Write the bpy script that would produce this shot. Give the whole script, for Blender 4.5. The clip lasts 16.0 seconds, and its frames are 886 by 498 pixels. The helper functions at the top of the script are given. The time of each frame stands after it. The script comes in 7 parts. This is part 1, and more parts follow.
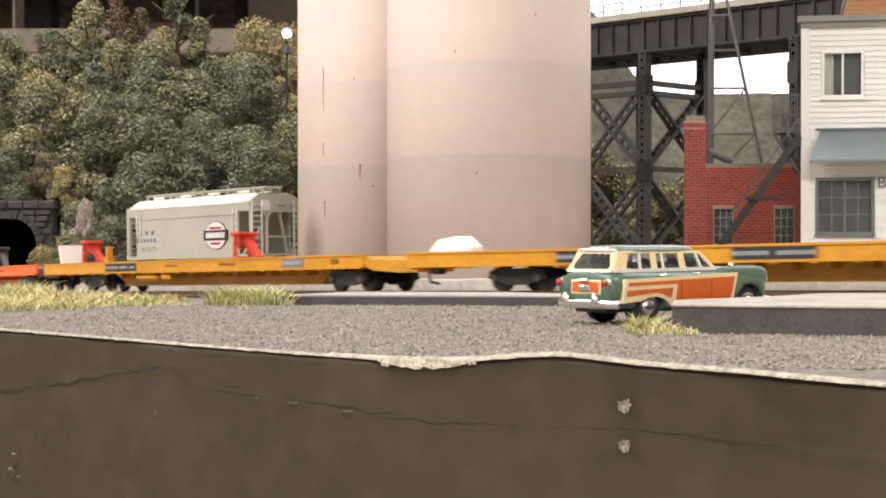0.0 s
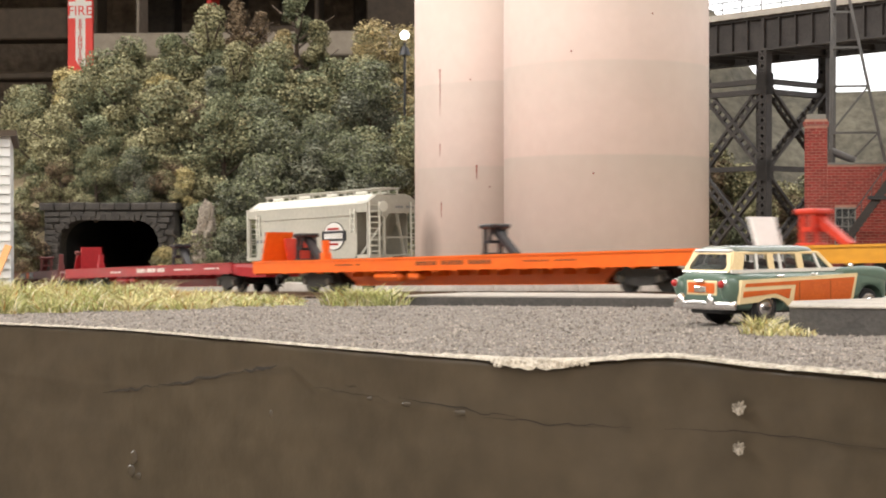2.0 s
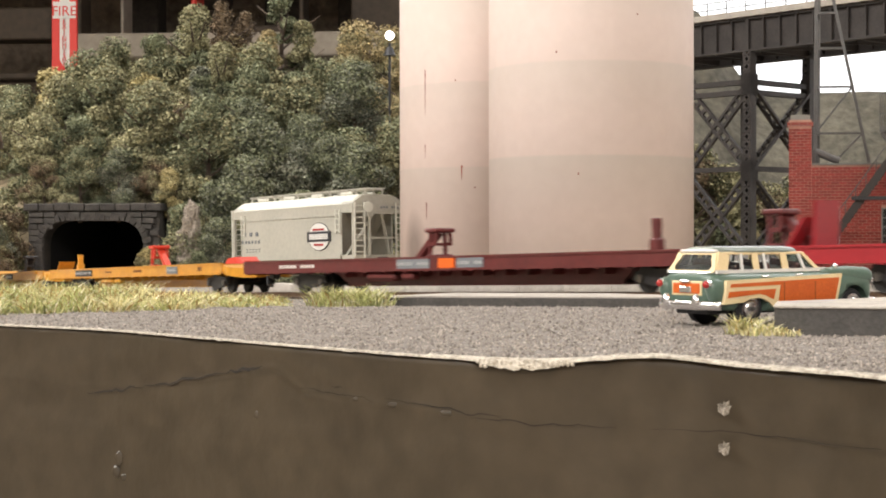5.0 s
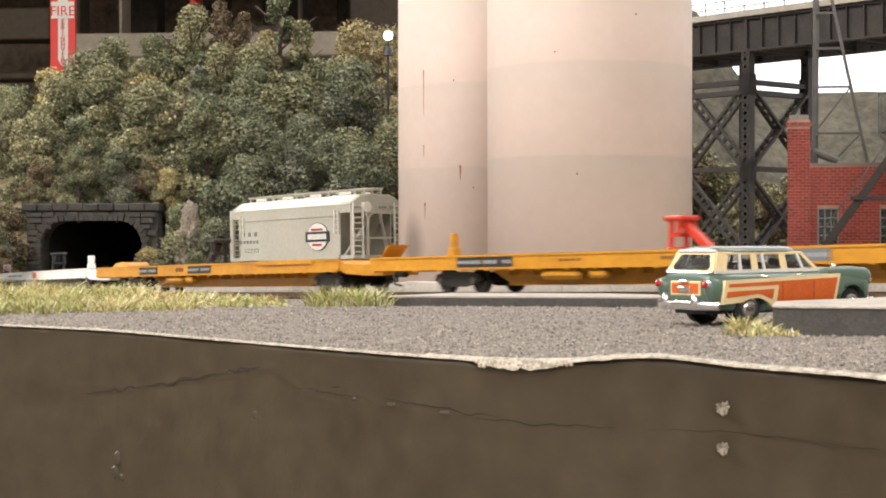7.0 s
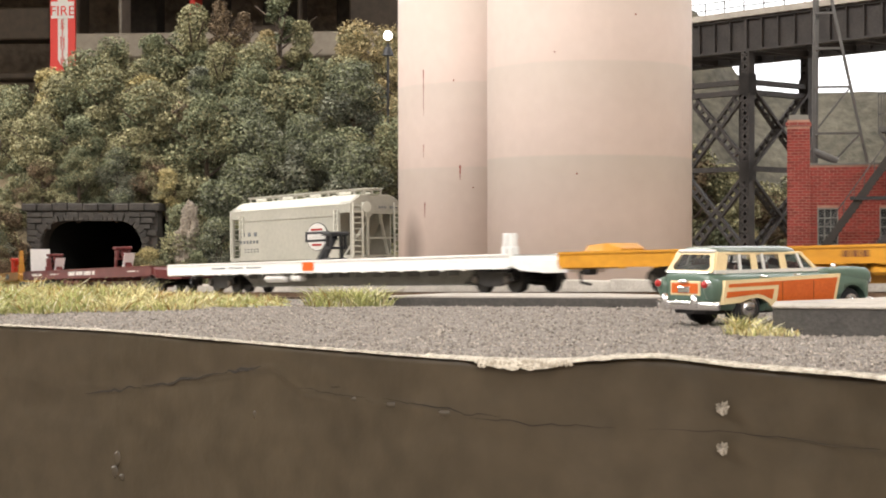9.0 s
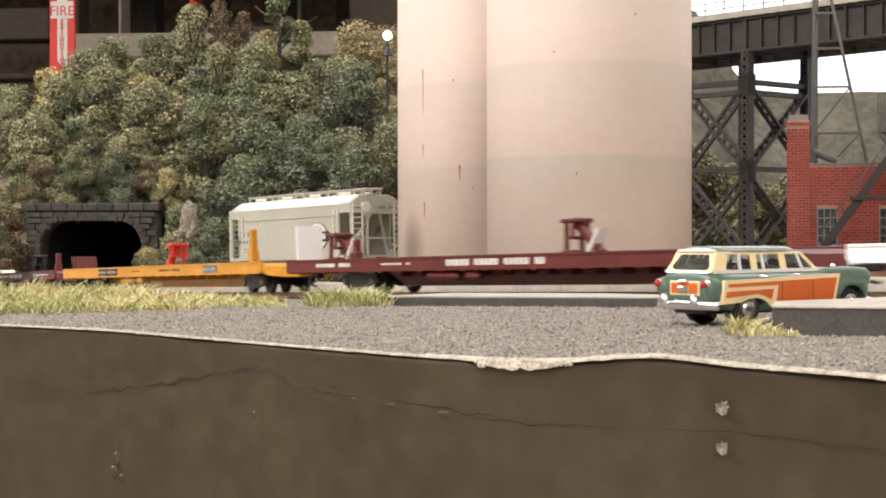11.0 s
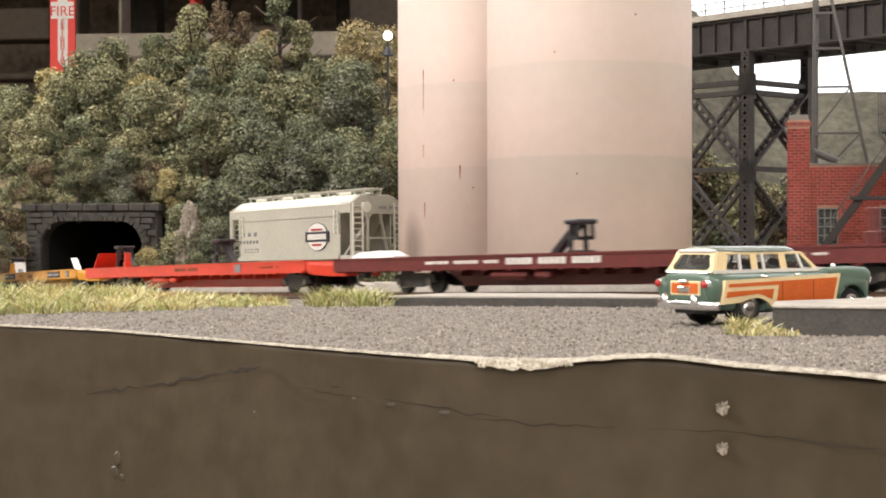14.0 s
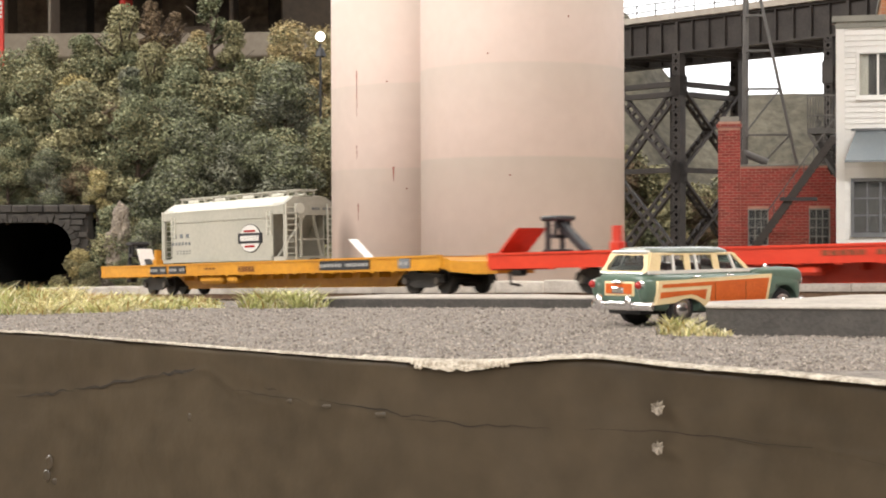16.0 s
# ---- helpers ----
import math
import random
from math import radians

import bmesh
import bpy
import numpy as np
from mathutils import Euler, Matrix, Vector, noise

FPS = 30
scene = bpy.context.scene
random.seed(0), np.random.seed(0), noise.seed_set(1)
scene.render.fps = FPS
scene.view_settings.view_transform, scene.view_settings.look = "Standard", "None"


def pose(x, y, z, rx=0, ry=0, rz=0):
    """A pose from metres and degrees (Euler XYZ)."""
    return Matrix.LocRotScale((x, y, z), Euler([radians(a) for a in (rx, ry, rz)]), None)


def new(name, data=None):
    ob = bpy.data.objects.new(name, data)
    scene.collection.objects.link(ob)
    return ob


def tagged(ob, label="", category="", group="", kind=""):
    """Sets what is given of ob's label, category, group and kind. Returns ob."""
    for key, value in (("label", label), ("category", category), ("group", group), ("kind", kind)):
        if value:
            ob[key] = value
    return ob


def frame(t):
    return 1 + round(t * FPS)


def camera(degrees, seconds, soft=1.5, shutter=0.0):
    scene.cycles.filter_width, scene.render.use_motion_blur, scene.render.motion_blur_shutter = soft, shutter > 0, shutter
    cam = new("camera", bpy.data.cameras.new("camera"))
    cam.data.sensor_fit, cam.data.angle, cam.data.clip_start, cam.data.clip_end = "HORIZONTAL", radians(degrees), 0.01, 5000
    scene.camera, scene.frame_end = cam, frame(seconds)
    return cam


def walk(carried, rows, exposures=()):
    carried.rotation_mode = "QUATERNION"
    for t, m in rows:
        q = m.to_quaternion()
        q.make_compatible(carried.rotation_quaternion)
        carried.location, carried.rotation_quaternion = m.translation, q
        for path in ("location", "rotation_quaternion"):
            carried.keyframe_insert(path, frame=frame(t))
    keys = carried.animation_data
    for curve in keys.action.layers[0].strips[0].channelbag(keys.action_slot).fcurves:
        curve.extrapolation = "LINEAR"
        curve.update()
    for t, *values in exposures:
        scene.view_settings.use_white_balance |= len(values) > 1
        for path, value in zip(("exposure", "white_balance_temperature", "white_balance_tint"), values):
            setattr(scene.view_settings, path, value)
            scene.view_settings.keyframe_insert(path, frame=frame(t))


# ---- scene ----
# ---------------------------------------------------------------- camera
# A model railway at 1:87, in true metres. z = 0 is the top of the asphalt.
EYE = 0.0206
cam = camera(30.25, 16.0, soft=1.9, shutter=0.35)
PAN = [  # seconds, yaw, pitch, roll
    (0.0, 0.0, -0.415, 0.0), (0.5, 0.521, -0.407, -0.01), (1.0, 1.788, -0.397, -0.03), (1.5, 3.031, -0.393, -0.05),
    (2.0, 4.148, -0.39, -0.08), (2.5, 4.694, -0.375, -0.11), (3.0, 4.421, -0.376, -0.13), (3.5, 4.091, -0.378, -0.14),
    (4.0, 3.869, -0.376, -0.12), (5.0, 3.62, -0.373, -0.1), (6.5, 3.568, -0.372, -0.1), (9.0, 3.561, -0.372, -0.1),
    (11.5, 3.545, -0.373, -0.1), (12.0, 3.582, -0.371, -0.1), (12.5, 3.548, -0.371, -0.1), (13.0, 3.548, -0.371, -0.1),
    (13.5, 3.575, -0.368, -0.1), (14.0, 3.56, -0.37, -0.12), (14.5, 3.336, -0.357, -0.17), (15.0, 2.708, -0.355, -0.22),
    (15.5, 2.156, -0.343, -0.22), (16.0, 1.198, -0.335, -0.2)]


def eye_pose(yaw, pitch, roll):
    """The lens sits 15 mm behind the pan axis of the tripod."""
    a = radians(yaw)
    return pose(0.015 * math.sin(a), 0.015 - 0.015 * math.cos(a), EYE, 90 + pitch, 0, yaw) @ pose(0, 0, 0, 0, 0, roll)


walk(cam, [(t, eye_pose(yaw, pitch, roll)) for t, yaw, pitch, roll in PAN])

# ---------------------------------------------------------------- light
world = bpy.data.worlds.new("world")
scene.world = world
world.use_nodes = True
world.node_tree.nodes["Background"].inputs[0].default_value = (1.0, 0.95, 0.89, 1)
world.node_tree.nodes["Background"].inputs[1].default_value = 0.45


def ceiling_lamp(x, y, z, sx, sy, watts, colour):
    data = bpy.data.lights.new("ceiling_tube_light", "AREA")
    data.shape, data.size, data.size_y, data.energy, data.color = "RECTANGLE", sx, sy, watts, colour
    ob = new("ceiling_tube_light", data)
    ob.matrix_world = pose(x, y, z)
    return ob


WARM = (1.0, 0.965, 0.925)
ceiling_lamp(-1.95, -0.25, 1.45, 1.2, 2.2, 136, WARM)
ceiling_lamp(0.6, -2.9, 1.46, 2.6, 0.8, 205, WARM)
ceiling_lamp(-0.75, 1.85, 1.48, 1.2, 0.5, 30, WARM)
ceiling_lamp(1.2, 0.9, 1.48, 1.2, 0.5, 18, (1.0, 0.985, 0.97))
scene.view_settings.exposure = 0.0


# ---------------------------------------------------------------- materials
def ramp_material(name, c1, c2, rough=0.7, metal=0.0, scale=200.0, bump=0.0, fine=1500.0, random_tint=0.0, island=False, spec=0.5, depth=0.0006):
    """Two colours mixed by two sizes of noise, with fine relief."""
    m = bpy.data.materials.new(name)
    m.use_nodes = True
    nt = m.node_tree
    b = nt.nodes["Principled BSDF"]
    b.inputs["Roughness"].default_value, b.inputs["Metallic"].default_value = rough, metal
    b.inputs["Specular IOR Level"].default_value = spec
    co = nt.nodes.new("ShaderNodeTexCoord")
    n1, n2 = nt.nodes.new("ShaderNodeTexNoise"), nt.nodes.new("ShaderNodeTexNoise")
    n1.inputs["Scale"].default_value, n1.inputs["Detail"].default_value = scale, 5
    n2.inputs["Scale"].default_value, n2.inputs["Detail"].default_value = fine, 3
    for n in (n1, n2):
        nt.links.new(co.outputs["Object"], n.inputs["Vector"])
    add = nt.nodes.new("ShaderNodeMath")
    add.operation = "ADD"
    nt.links.new(n1.outputs["Fac"], add.inputs[0])
    nt.links.new(n2.outputs["Fac"], add.inputs[1])
    half = nt.nodes.new("ShaderNodeMapRange")
    half.inputs["From Min"].default_value, half.inputs["From Max"].default_value = 0.7, 1.3
    nt.links.new(add.outputs[0], half.inputs["Value"])
    mix = nt.nodes.new("ShaderNodeMix")
    mix.data_type = "RGBA"
    mix.inputs["A"].default_value, mix.inputs["B"].default_value = (*c1, 1), (*c2, 1)
    nt.links.new(half.outputs[0], mix.inputs["Factor"])
    out = mix.outputs["Result"]
    if random_tint:
        if island:
            rnd = nt.nodes.new("ShaderNodeNewGeometry").outputs["Random Per Island"]
        else:
            rnd = nt.nodes.new("ShaderNodeObjectInfo").outputs["Random"]
        mr = nt.nodes.new("ShaderNodeMapRange")
        mr.inputs["To Min"].default_value, mr.inputs["To Max"].default_value = 1 - random_tint, 1 + random_tint
        nt.links.new(rnd, mr.inputs["Value"])
        hsv = nt.nodes.new("ShaderNodeHueSaturation")
        nt.links.new(mr.outputs[0], hsv.inputs["Value"])
        nt.links.new(out, hsv.inputs["Color"])
        out = hsv.outputs["Color"]
    nt.links.new(out, b.inputs["Base Color"])
    if bump:
        bp = nt.nodes.new("ShaderNodeBump")
        bp.inputs["Strength"].default_value, bp.inputs["Distance"].default_value = bump, depth
        nt.links.new(add.outputs[0], bp.inputs["Height"])
        nt.links.new(bp.outputs["Normal"], b.inputs["Normal"])
    return m


def glow_material(name, colour, strength):
    m = bpy.data.materials.new(name)
    m.use_nodes = True
    b = m.node_tree.nodes["Principled BSDF"]
    b.inputs["Base Color"].default_value = (*colour, 1)
    b.inputs["Emission Color"].default_value = (*colour, 1)
    b.inputs["Emission Strength"].default_value = strength
    return m


def glass_material(name, tint):
    m = bpy.data.materials.new(name)
    m.use_nodes = True
    b = m.node_tree.nodes["Principled BSDF"]
    b.inputs["Base Color"].default_value = (*tint, 1)
    b.inputs["Roughness"].default_value = 0.08
    b.inputs["Transmission Weight"].default_value = 0.97
    b.inputs["IOR"].default_value = 1.25
    return m


def brick_material(name, c1, c2, mortar, course, length):
    m = bpy.data.materials.new(name)
    m.use_nodes = True
    nt = m.node_tree
    b = nt.nodes["Principled BSDF"]
    b.inputs["Roughness"].default_value = 0.75
    co, sep, com = nt.nodes.new("ShaderNodeTexCoord"), nt.nodes.new("ShaderNodeSeparateXYZ"), nt.nodes.new("ShaderNodeCombineXYZ")
    add = nt.nodes.new("ShaderNodeMath")
    nt.links.new(co.outputs["Object"], sep.inputs[0])
    nt.links.new(sep.outputs["X"], add.inputs[0])
    nt.links.new(sep.outputs["Y"], add.inputs[1])
    nt.links.new(add.outputs[0], com.inputs["X"])
    nt.links.new(sep.outputs["Z"], com.inputs["Y"])
    t = nt.nodes.new("ShaderNodeTexBrick")
    t.inputs["Scale"].default_value = 1.0
    t.inputs["Brick Width"].default_value, t.inputs["Row Height"].default_value = length, course
    t.inputs["Mortar Size"].default_value, t.inputs["Mortar Smooth"].default_value = course * 0.10, 0.3
    t.inputs["Color1"].default_value, t.inputs["Color2"].default_value, t.inputs["Mortar"].default_value = (*c1, 1), (*c2, 1), (*mortar, 1)
    nt.links.new(com.outputs[0], t.inputs["Vector"])
    n = nt.nodes.new("ShaderNodeTexNoise")
    n.inputs["Scale"].default_value = 90
    nt.links.new(co.outputs["Object"], n.inputs["Vector"])
    mix = nt.nodes.new("ShaderNodeMix")
    mix.data_type, mix.blend_type = "RGBA", "MULTIPLY"
    mix.inputs["Factor"].default_value = 0.55
    nt.links.new(t.outputs["Color"], mix.inputs["A"])
    nt.links.new(n.outputs["Color"], mix.inputs["B"])
    bri = nt.nodes.new("ShaderNodeBrightContrast")
    bri.inputs["Bright"].default_value = 0.02
    nt.links.new(mix.outputs["Result"], bri.inputs["Color"])
    nt.links.new(bri.outputs["Color"], b.inputs["Base Color"])
    bp = nt.nodes.new("ShaderNodeBump")
    bp.inputs["Distance"].default_value, bp.inputs["Strength"].default_value = 0.0004, 0.8
    bp.invert = True
    nt.links.new(t.outputs["Fac"], bp.inputs["Height"])
    nt.links.new(bp.outputs["Normal"], b.inputs["Normal"])
    return m


M = {}
R = ramp_material
M["asphalt"] = R("asphalt", (0.15, 0.131, 0.115), (0.31, 0.272, 0.238), 0.9, scale=260, bump=1.0, fine=1100, depth=0.0012)
M["grit"] = R("road_grit", (0.19, 0.165, 0.145), (0.40, 0.35, 0.305), 0.9, scale=300, random_tint=0.45, island=True)
M["fascia"] = R("brown_fascia_paint", (0.037, 0.0272, 0.0160), (0.060, 0.0445, 0.0272), 0.36, scale=26, bump=0.25, fine=160, depth=0.0008)
M["plaster"] = R("scuffed_plaster", (0.30, 0.26, 0.205), (0.64, 0.58, 0.49), 0.9, scale=300, bump=0.8, fine=1200)
M["scuff"] = R("scuffed_spot", (0.045, 0.034, 0.022), (0.30, 0.26, 0.21), 0.9, scale=500, bump=0.8, fine=1500)
M["crack"] = R("dark_crack", (0.016, 0.012, 0.008), (0.03, 0.022, 0.015), 0.9)
M["sand"] = R("sandy_ground", (0.22, 0.18, 0.13), (0.44, 0.375, 0.29), 0.95, scale=60, bump=0.8, fine=700, depth=0.002)
M["earth"] = R("earth", (0.09, 0.07, 0.04), (0.22, 0.17, 0.10), 0.95, scale=60, bump=0.8, fine=700, depth=0.002)
M["ballast"] = R("ballast", (0.12, 0.11, 0.10), (0.42, 0.38, 0.33), 0.95, scale=700, bump=1.0, fine=1500, depth=0.0015)
M["slab"] = R("grey_road_slab", (0.045, 0.041, 0.037), (0.082, 0.074, 0.066), 0.7, scale=120, bump=0.4, fine=900)
M["concrete"] = R("pale_concrete", (0.30, 0.27, 0.235), (0.50, 0.455, 0.40), 0.85, scale=90, bump=0.4, fine=1100)
M["block"] = R("concrete_block", (0.36, 0.32, 0.28), (0.50, 0.46, 0.41), 0.85, scale=140, bump=0.4, fine=1200, random_tint=0.12)
M["rail"] = R("rusty_rail", (0.12, 0.07, 0.045), (0.26, 0.17, 0.11), 0.5, metal=0.6, scale=300)
M["tie"] = R("timber_tie", (0.07, 0.05, 0.035), (0.15, 0.11, 0.08), 0.85, scale=400, bump=0.3)
M["yellow"] = R("yellow_car_paint", (0.44, 0.19, 0.014), (0.62, 0.29, 0.024), 0.42, scale=50, fine=500)
M["orange"] = R("orange_car_paint", (0.68, 0.105, 0.009), (0.78, 0.14, 0.013), 0.4, scale=50, fine=500)
M["red"] = R("crimson_car_paint", (0.25, 0.011, 0.016), (0.33, 0.018, 0.024), 0.4, scale=50, fine=500)
M["maroon"] = R("maroon_car_paint", (0.085, 0.014, 0.014), (0.13, 0.024, 0.022), 0.45, scale=50, fine=500)
M["vermilion"] = R("vermilion_car_paint", (0.47, 0.030, 0.013), (0.60, 0.048, 0.020), 0.4, scale=50, fine=500)
M["white"] = R("white_car_paint", (0.78, 0.77, 0.75), (0.86, 0.85, 0.83), 0.4, scale=50, fine=500)
M["deck"] = R("worn_deck", (0.30, 0.13, 0.05), (0.42, 0.20, 0.08), 0.75, scale=120, fine=900)
M["black"] = R("black_metal", (0.012, 0.012, 0.014), (0.03, 0.03, 0.034), 0.45, scale=200)
M["truck"] = R("black_truck_metal", (0.014, 0.013, 0.013), (0.035, 0.032, 0.03), 0.5, scale=300)
M["wheel"] = R("steel_wheel", (0.10, 0.09, 0.08), (0.2, 0.18, 0.16), 0.35, metal=0.8, scale=300)
M["panel_black"] = R("black_lettering_panel", (0.015, 0.016, 0.02), (0.03, 0.03, 0.035), 0.5)
M["letter"] = R("pale_lettering", (0.60, 0.58, 0.55), (0.72, 0.70, 0.66), 0.6)
M["letter_grey"] = R("grey_lettering", (0.26, 0.26, 0.26), (0.38, 0.38, 0.37), 0.6)
M["letter_dark"] = R("dark_lettering", (0.10, 0.035, 0.01), (0.16, 0.05, 0.015), 0.6)
M["hopper"] = R("grey_hopper_paint", (0.37, 0.355, 0.30), (0.44, 0.42, 0.355), 0.5, scale=30, fine=400)
M["hopper_roof"] = R("pale_hopper_roof", (0.56, 0.55, 0.48), (0.66, 0.645, 0.565), 0.5, scale=30, fine=400)


def weathered_silo(name, lines, painted_shadow=None):
    """Pinkish concrete with grey weather marks that start at level pour lines and fade downwards."""
    m = ramp_material(name, (0.735, 0.607, 0.552), (0.785, 0.655, 0.60), 0.75, scale=9, bump=0.05, fine=160)
    nt = m.node_tree
    b = nt.nodes["Principled BSDF"]
    colour = b.inputs["Base Color"].links[0].from_socket
    co, sep = nt.nodes.new("ShaderNodeTexCoord"), nt.nodes.new("ShaderNodeSeparateXYZ")
    nt.links.new(co.outputs["Object"], sep.inputs[0])
    for line, strength in lines:
        fade, edge = nt.nodes.new("ShaderNodeMapRange"), nt.nodes.new("ShaderNodeMapRange")
        for k, v in (("From Min", line - 0.027), ("From Max", line), ("To Min", 0.0), ("To Max", strength)):
            fade.inputs[k].default_value = v
        for k, v in (("From Min", line), ("From Max", line + 0.0012), ("To Min", 1.0), ("To Max", 0.0)):
            edge.inputs[k].default_value = v
        mul, mix = nt.nodes.new("ShaderNodeMath"), nt.nodes.new("ShaderNodeMix")
        mul.operation, mix.data_type = "MULTIPLY", "RGBA"
        for n in (fade, edge):
            nt.links.new(sep.outputs["Z"], n.inputs["Value"])
        nt.links.new(fade.outputs[0], mul.inputs[0])
        nt.links.new(edge.outputs[0], mul.inputs[1])
        nt.links.new(mul.outputs[0], mix.inputs["Factor"])
        nt.links.new(colour, mix.inputs["A"])
        mix.inputs["B"].default_value = (0.57, 0.535, 0.475, 1)
        colour = mix.outputs["Result"]
    # a soft shadow low on the wall, mixed into the concrete colour
    if painted_shadow:
        dist, fall, mix = nt.nodes.new("ShaderNodeVectorMath"), nt.nodes.new("ShaderNodeMapRange"), nt.nodes.new("ShaderNodeMix")
        dist.operation, mix.data_type = "DISTANCE", "RGBA"
        squash = nt.nodes.new("ShaderNodeVectorMath")
        squash.operation = "MULTIPLY"
        squash.inputs[1].default_value = (1, 1, 0.55)
        nt.links.new(co.outputs["Object"], squash.inputs[0])
        nt.links.new(squash.outputs[0], dist.inputs[0])
        dist.inputs[1].default_value = (painted_shadow[0], painted_shadow[1], painted_shadow[2] * 0.55)
        for k, v in (("From Min", 0.0030), ("From Max", 0.0115), ("To Min", 0.55), ("To Max", 0.0)):
            fall.inputs[k].default_value = v
        nt.links.new(dist.outputs["Value"], fall.inputs["Value"])
        nt.links.new(fall.outputs[0], mix.inputs["Factor"])
        nt.links.new(colour, mix.inputs["A"])
        mix.inputs["B"].default_value = (0.16, 0.12, 0.10, 1)
        colour = mix.outputs["Result"]
    nt.links.new(colour, b.inputs["Base Color"])
    return m


M["silo"] = weathered_silo("pinkish_silo_concrete", ((0.0700, 0.48), (0.1132, 0.38), (0.158, 0.4)))
M["silo_painted_shadow"] = weathered_silo("shadow_painted_silo_concrete", ((0.0722, 0.35), (0.1165, 0.35), (0.162, 0.4)), (-0.0402, -0.0302, 0.031))
M["rust"] = R("rust_streak", (0.25, 0.07, 0.05), (0.40, 0.15, 0.11), 0.9, scale=900)
M["steel"] = R("dark_bridge_steel", (0.020, 0.016, 0.0145), (0.046, 0.038, 0.034), 0.6, scale=70, bump=0.2, fine=700)
M["sash_grey"] = R("pale_grey_sash", (0.20, 0.20, 0.185), (0.32, 0.32, 0.30), 0.6, scale=120)
M["steel_grey"] = R("grey_mast_steel", (0.08, 0.078, 0.075), (0.14, 0.135, 0.13), 0.6, scale=90)
M["brick"] = brick_material("red_brick", (0.41, 0.055, 0.035), (0.51, 0.095, 0.058), (0.60, 0.33, 0.25), 0.0018, 0.0047)
M["brick_red"] = R("red_brick_pieces", (0.25, 0.034, 0.028), (0.40, 0.072, 0.056), 0.7, scale=120, bump=0.3, fine=900, random_tint=0.25)
M["mortar"] = R("dusty_mortar", (0.42, 0.20, 0.15), (0.60, 0.36, 0.28), 0.9, scale=120)
M["brick_orange"] = brick_material("orange_brick", (0.42, 0.16, 0.06), (0.5, 0.2, 0.08), (0.45, 0.3, 0.2), 0.0026, 0.0075)
M["clapboard"] = R("white_clapboard_paint", (0.86, 0.865, 0.855), (0.91, 0.915, 0.91), 0.6, scale=60, bump=0.2, fine=900, random_tint=0.05)
M["grey_trim"] = R("blue_grey_trim_paint", (0.13, 0.14, 0.155), (0.19, 0.2, 0.215), 0.6, scale=90)
M["awning"] = R("slate_blue_awning", (0.19, 0.225, 0.25), (0.24, 0.275, 0.30), 0.65, scale=60)
M["cornice"] = R("grey_cornice", (0.22, 0.22, 0.20), (0.30, 0.30, 0.27), 0.7, scale=60)
M["room_shade"] = R("room_shade_tone", (0.05, 0.045, 0.045), (0.10, 0.09, 0.085), 0.9, scale=30)
M["curtain"] = R("pale_curtain", (0.5, 0.46, 0.38), (0.62, 0.58, 0.5), 0.9, scale=200)
M["glass"] = glass_material("window_glass", (0.75, 0.78, 0.78))
M["stone"] = R("tunnel_stone", (0.026, 0.0225, 0.020), (0.066, 0.058, 0.050), 0.85, scale=110, bump=0.7, fine=700, random_tint=0.2)
M["rock"] = R("rock", (0.12, 0.10, 0.078), (0.40, 0.34, 0.275), 0.9, scale=60, bump=1.0, fine=500, depth=0.003)
M["bore_darkness"] = R("tunnel_darkness_tone", (0.004, 0.004, 0.004), (0.007, 0.007, 0.007), 0.95)
M["bark"] = R("bark", (0.05, 0.035, 0.025), (0.12, 0.085, 0.06), 0.9, scale=300, bump=0.5)
for key, a, b in (("leaf_green", (0.066, 0.075, 0.044), (0.279, 0.293, 0.179)), ("leaf_olive", (0.093, 0.086, 0.045), (0.416, 0.388, 0.227)),
                  ("leaf_tan", (0.15, 0.115, 0.055), (0.58, 0.47, 0.26)), ("leaf_grey", (0.062, 0.067, 0.048), (0.274, 0.276, 0.207)), ("leaf_yellow", (0.179, 0.141, 0.055), (0.594, 0.505, 0.261)),
                  ("leaf_rust", (0.075, 0.052, 0.032), (0.27, 0.20, 0.13))):
    M[key] = R(key, a, b, 0.85, scale=60, fine=420, random_tint=0.6, island=True, spec=0.2)
M["grass_yellow"] = R("dry_static_grass", (0.50, 0.44, 0.19), (0.80, 0.74, 0.44), 0.8, scale=80, random_tint=0.35, island=True, spec=0.2)
M["grass_brown"] = R("rusty_static_grass", (0.30, 0.16, 0.05), (0.50, 0.32, 0.12), 0.8, scale=80, random_tint=0.35, island=True, spec=0.2)
M["straw"] = R("pale_straw", (0.66, 0.60, 0.42), (0.86, 0.81, 0.64), 0.8, scale=80, random_tint=0.2, island=True, spec=0.2)
M["grass_green"] = R("green_static_grass", (0.27, 0.29, 0.085), (0.56, 0.57, 0.27), 0.8, scale=80, random_tint=0.35, island=True, spec=0.2)
M["shed_white"] = R("white_corrugated_shed", (0.60, 0.61, 0.60), (0.74, 0.75, 0.74), 0.5, scale=40)
M["plank"] = R("orange_plank", (0.62, 0.30, 0.11), (0.75, 0.40, 0.17), 0.7, scale=100)
M["far_brown"] = R("brown_bench_fascia", (0.048, 0.034, 0.022), (0.088, 0.063, 0.041), 0.7, scale=5, fine=60)
M["far_mid"] = R("brown_rock_wall", (0.10, 0.075, 0.052), (0.27, 0.21, 0.155), 0.9, scale=6, bump=0.6, fine=40, depth=0.02)
M["far_shade"] = R("bench_recess_shade", (0.035, 0.028, 0.022), (0.085, 0.068, 0.052), 0.9, scale=5, fine=60)
M["far_grey"] = R("grey_bench_ledge", (0.34, 0.29, 0.23), (0.46, 0.40, 0.325), 0.8, scale=5, fine=60)
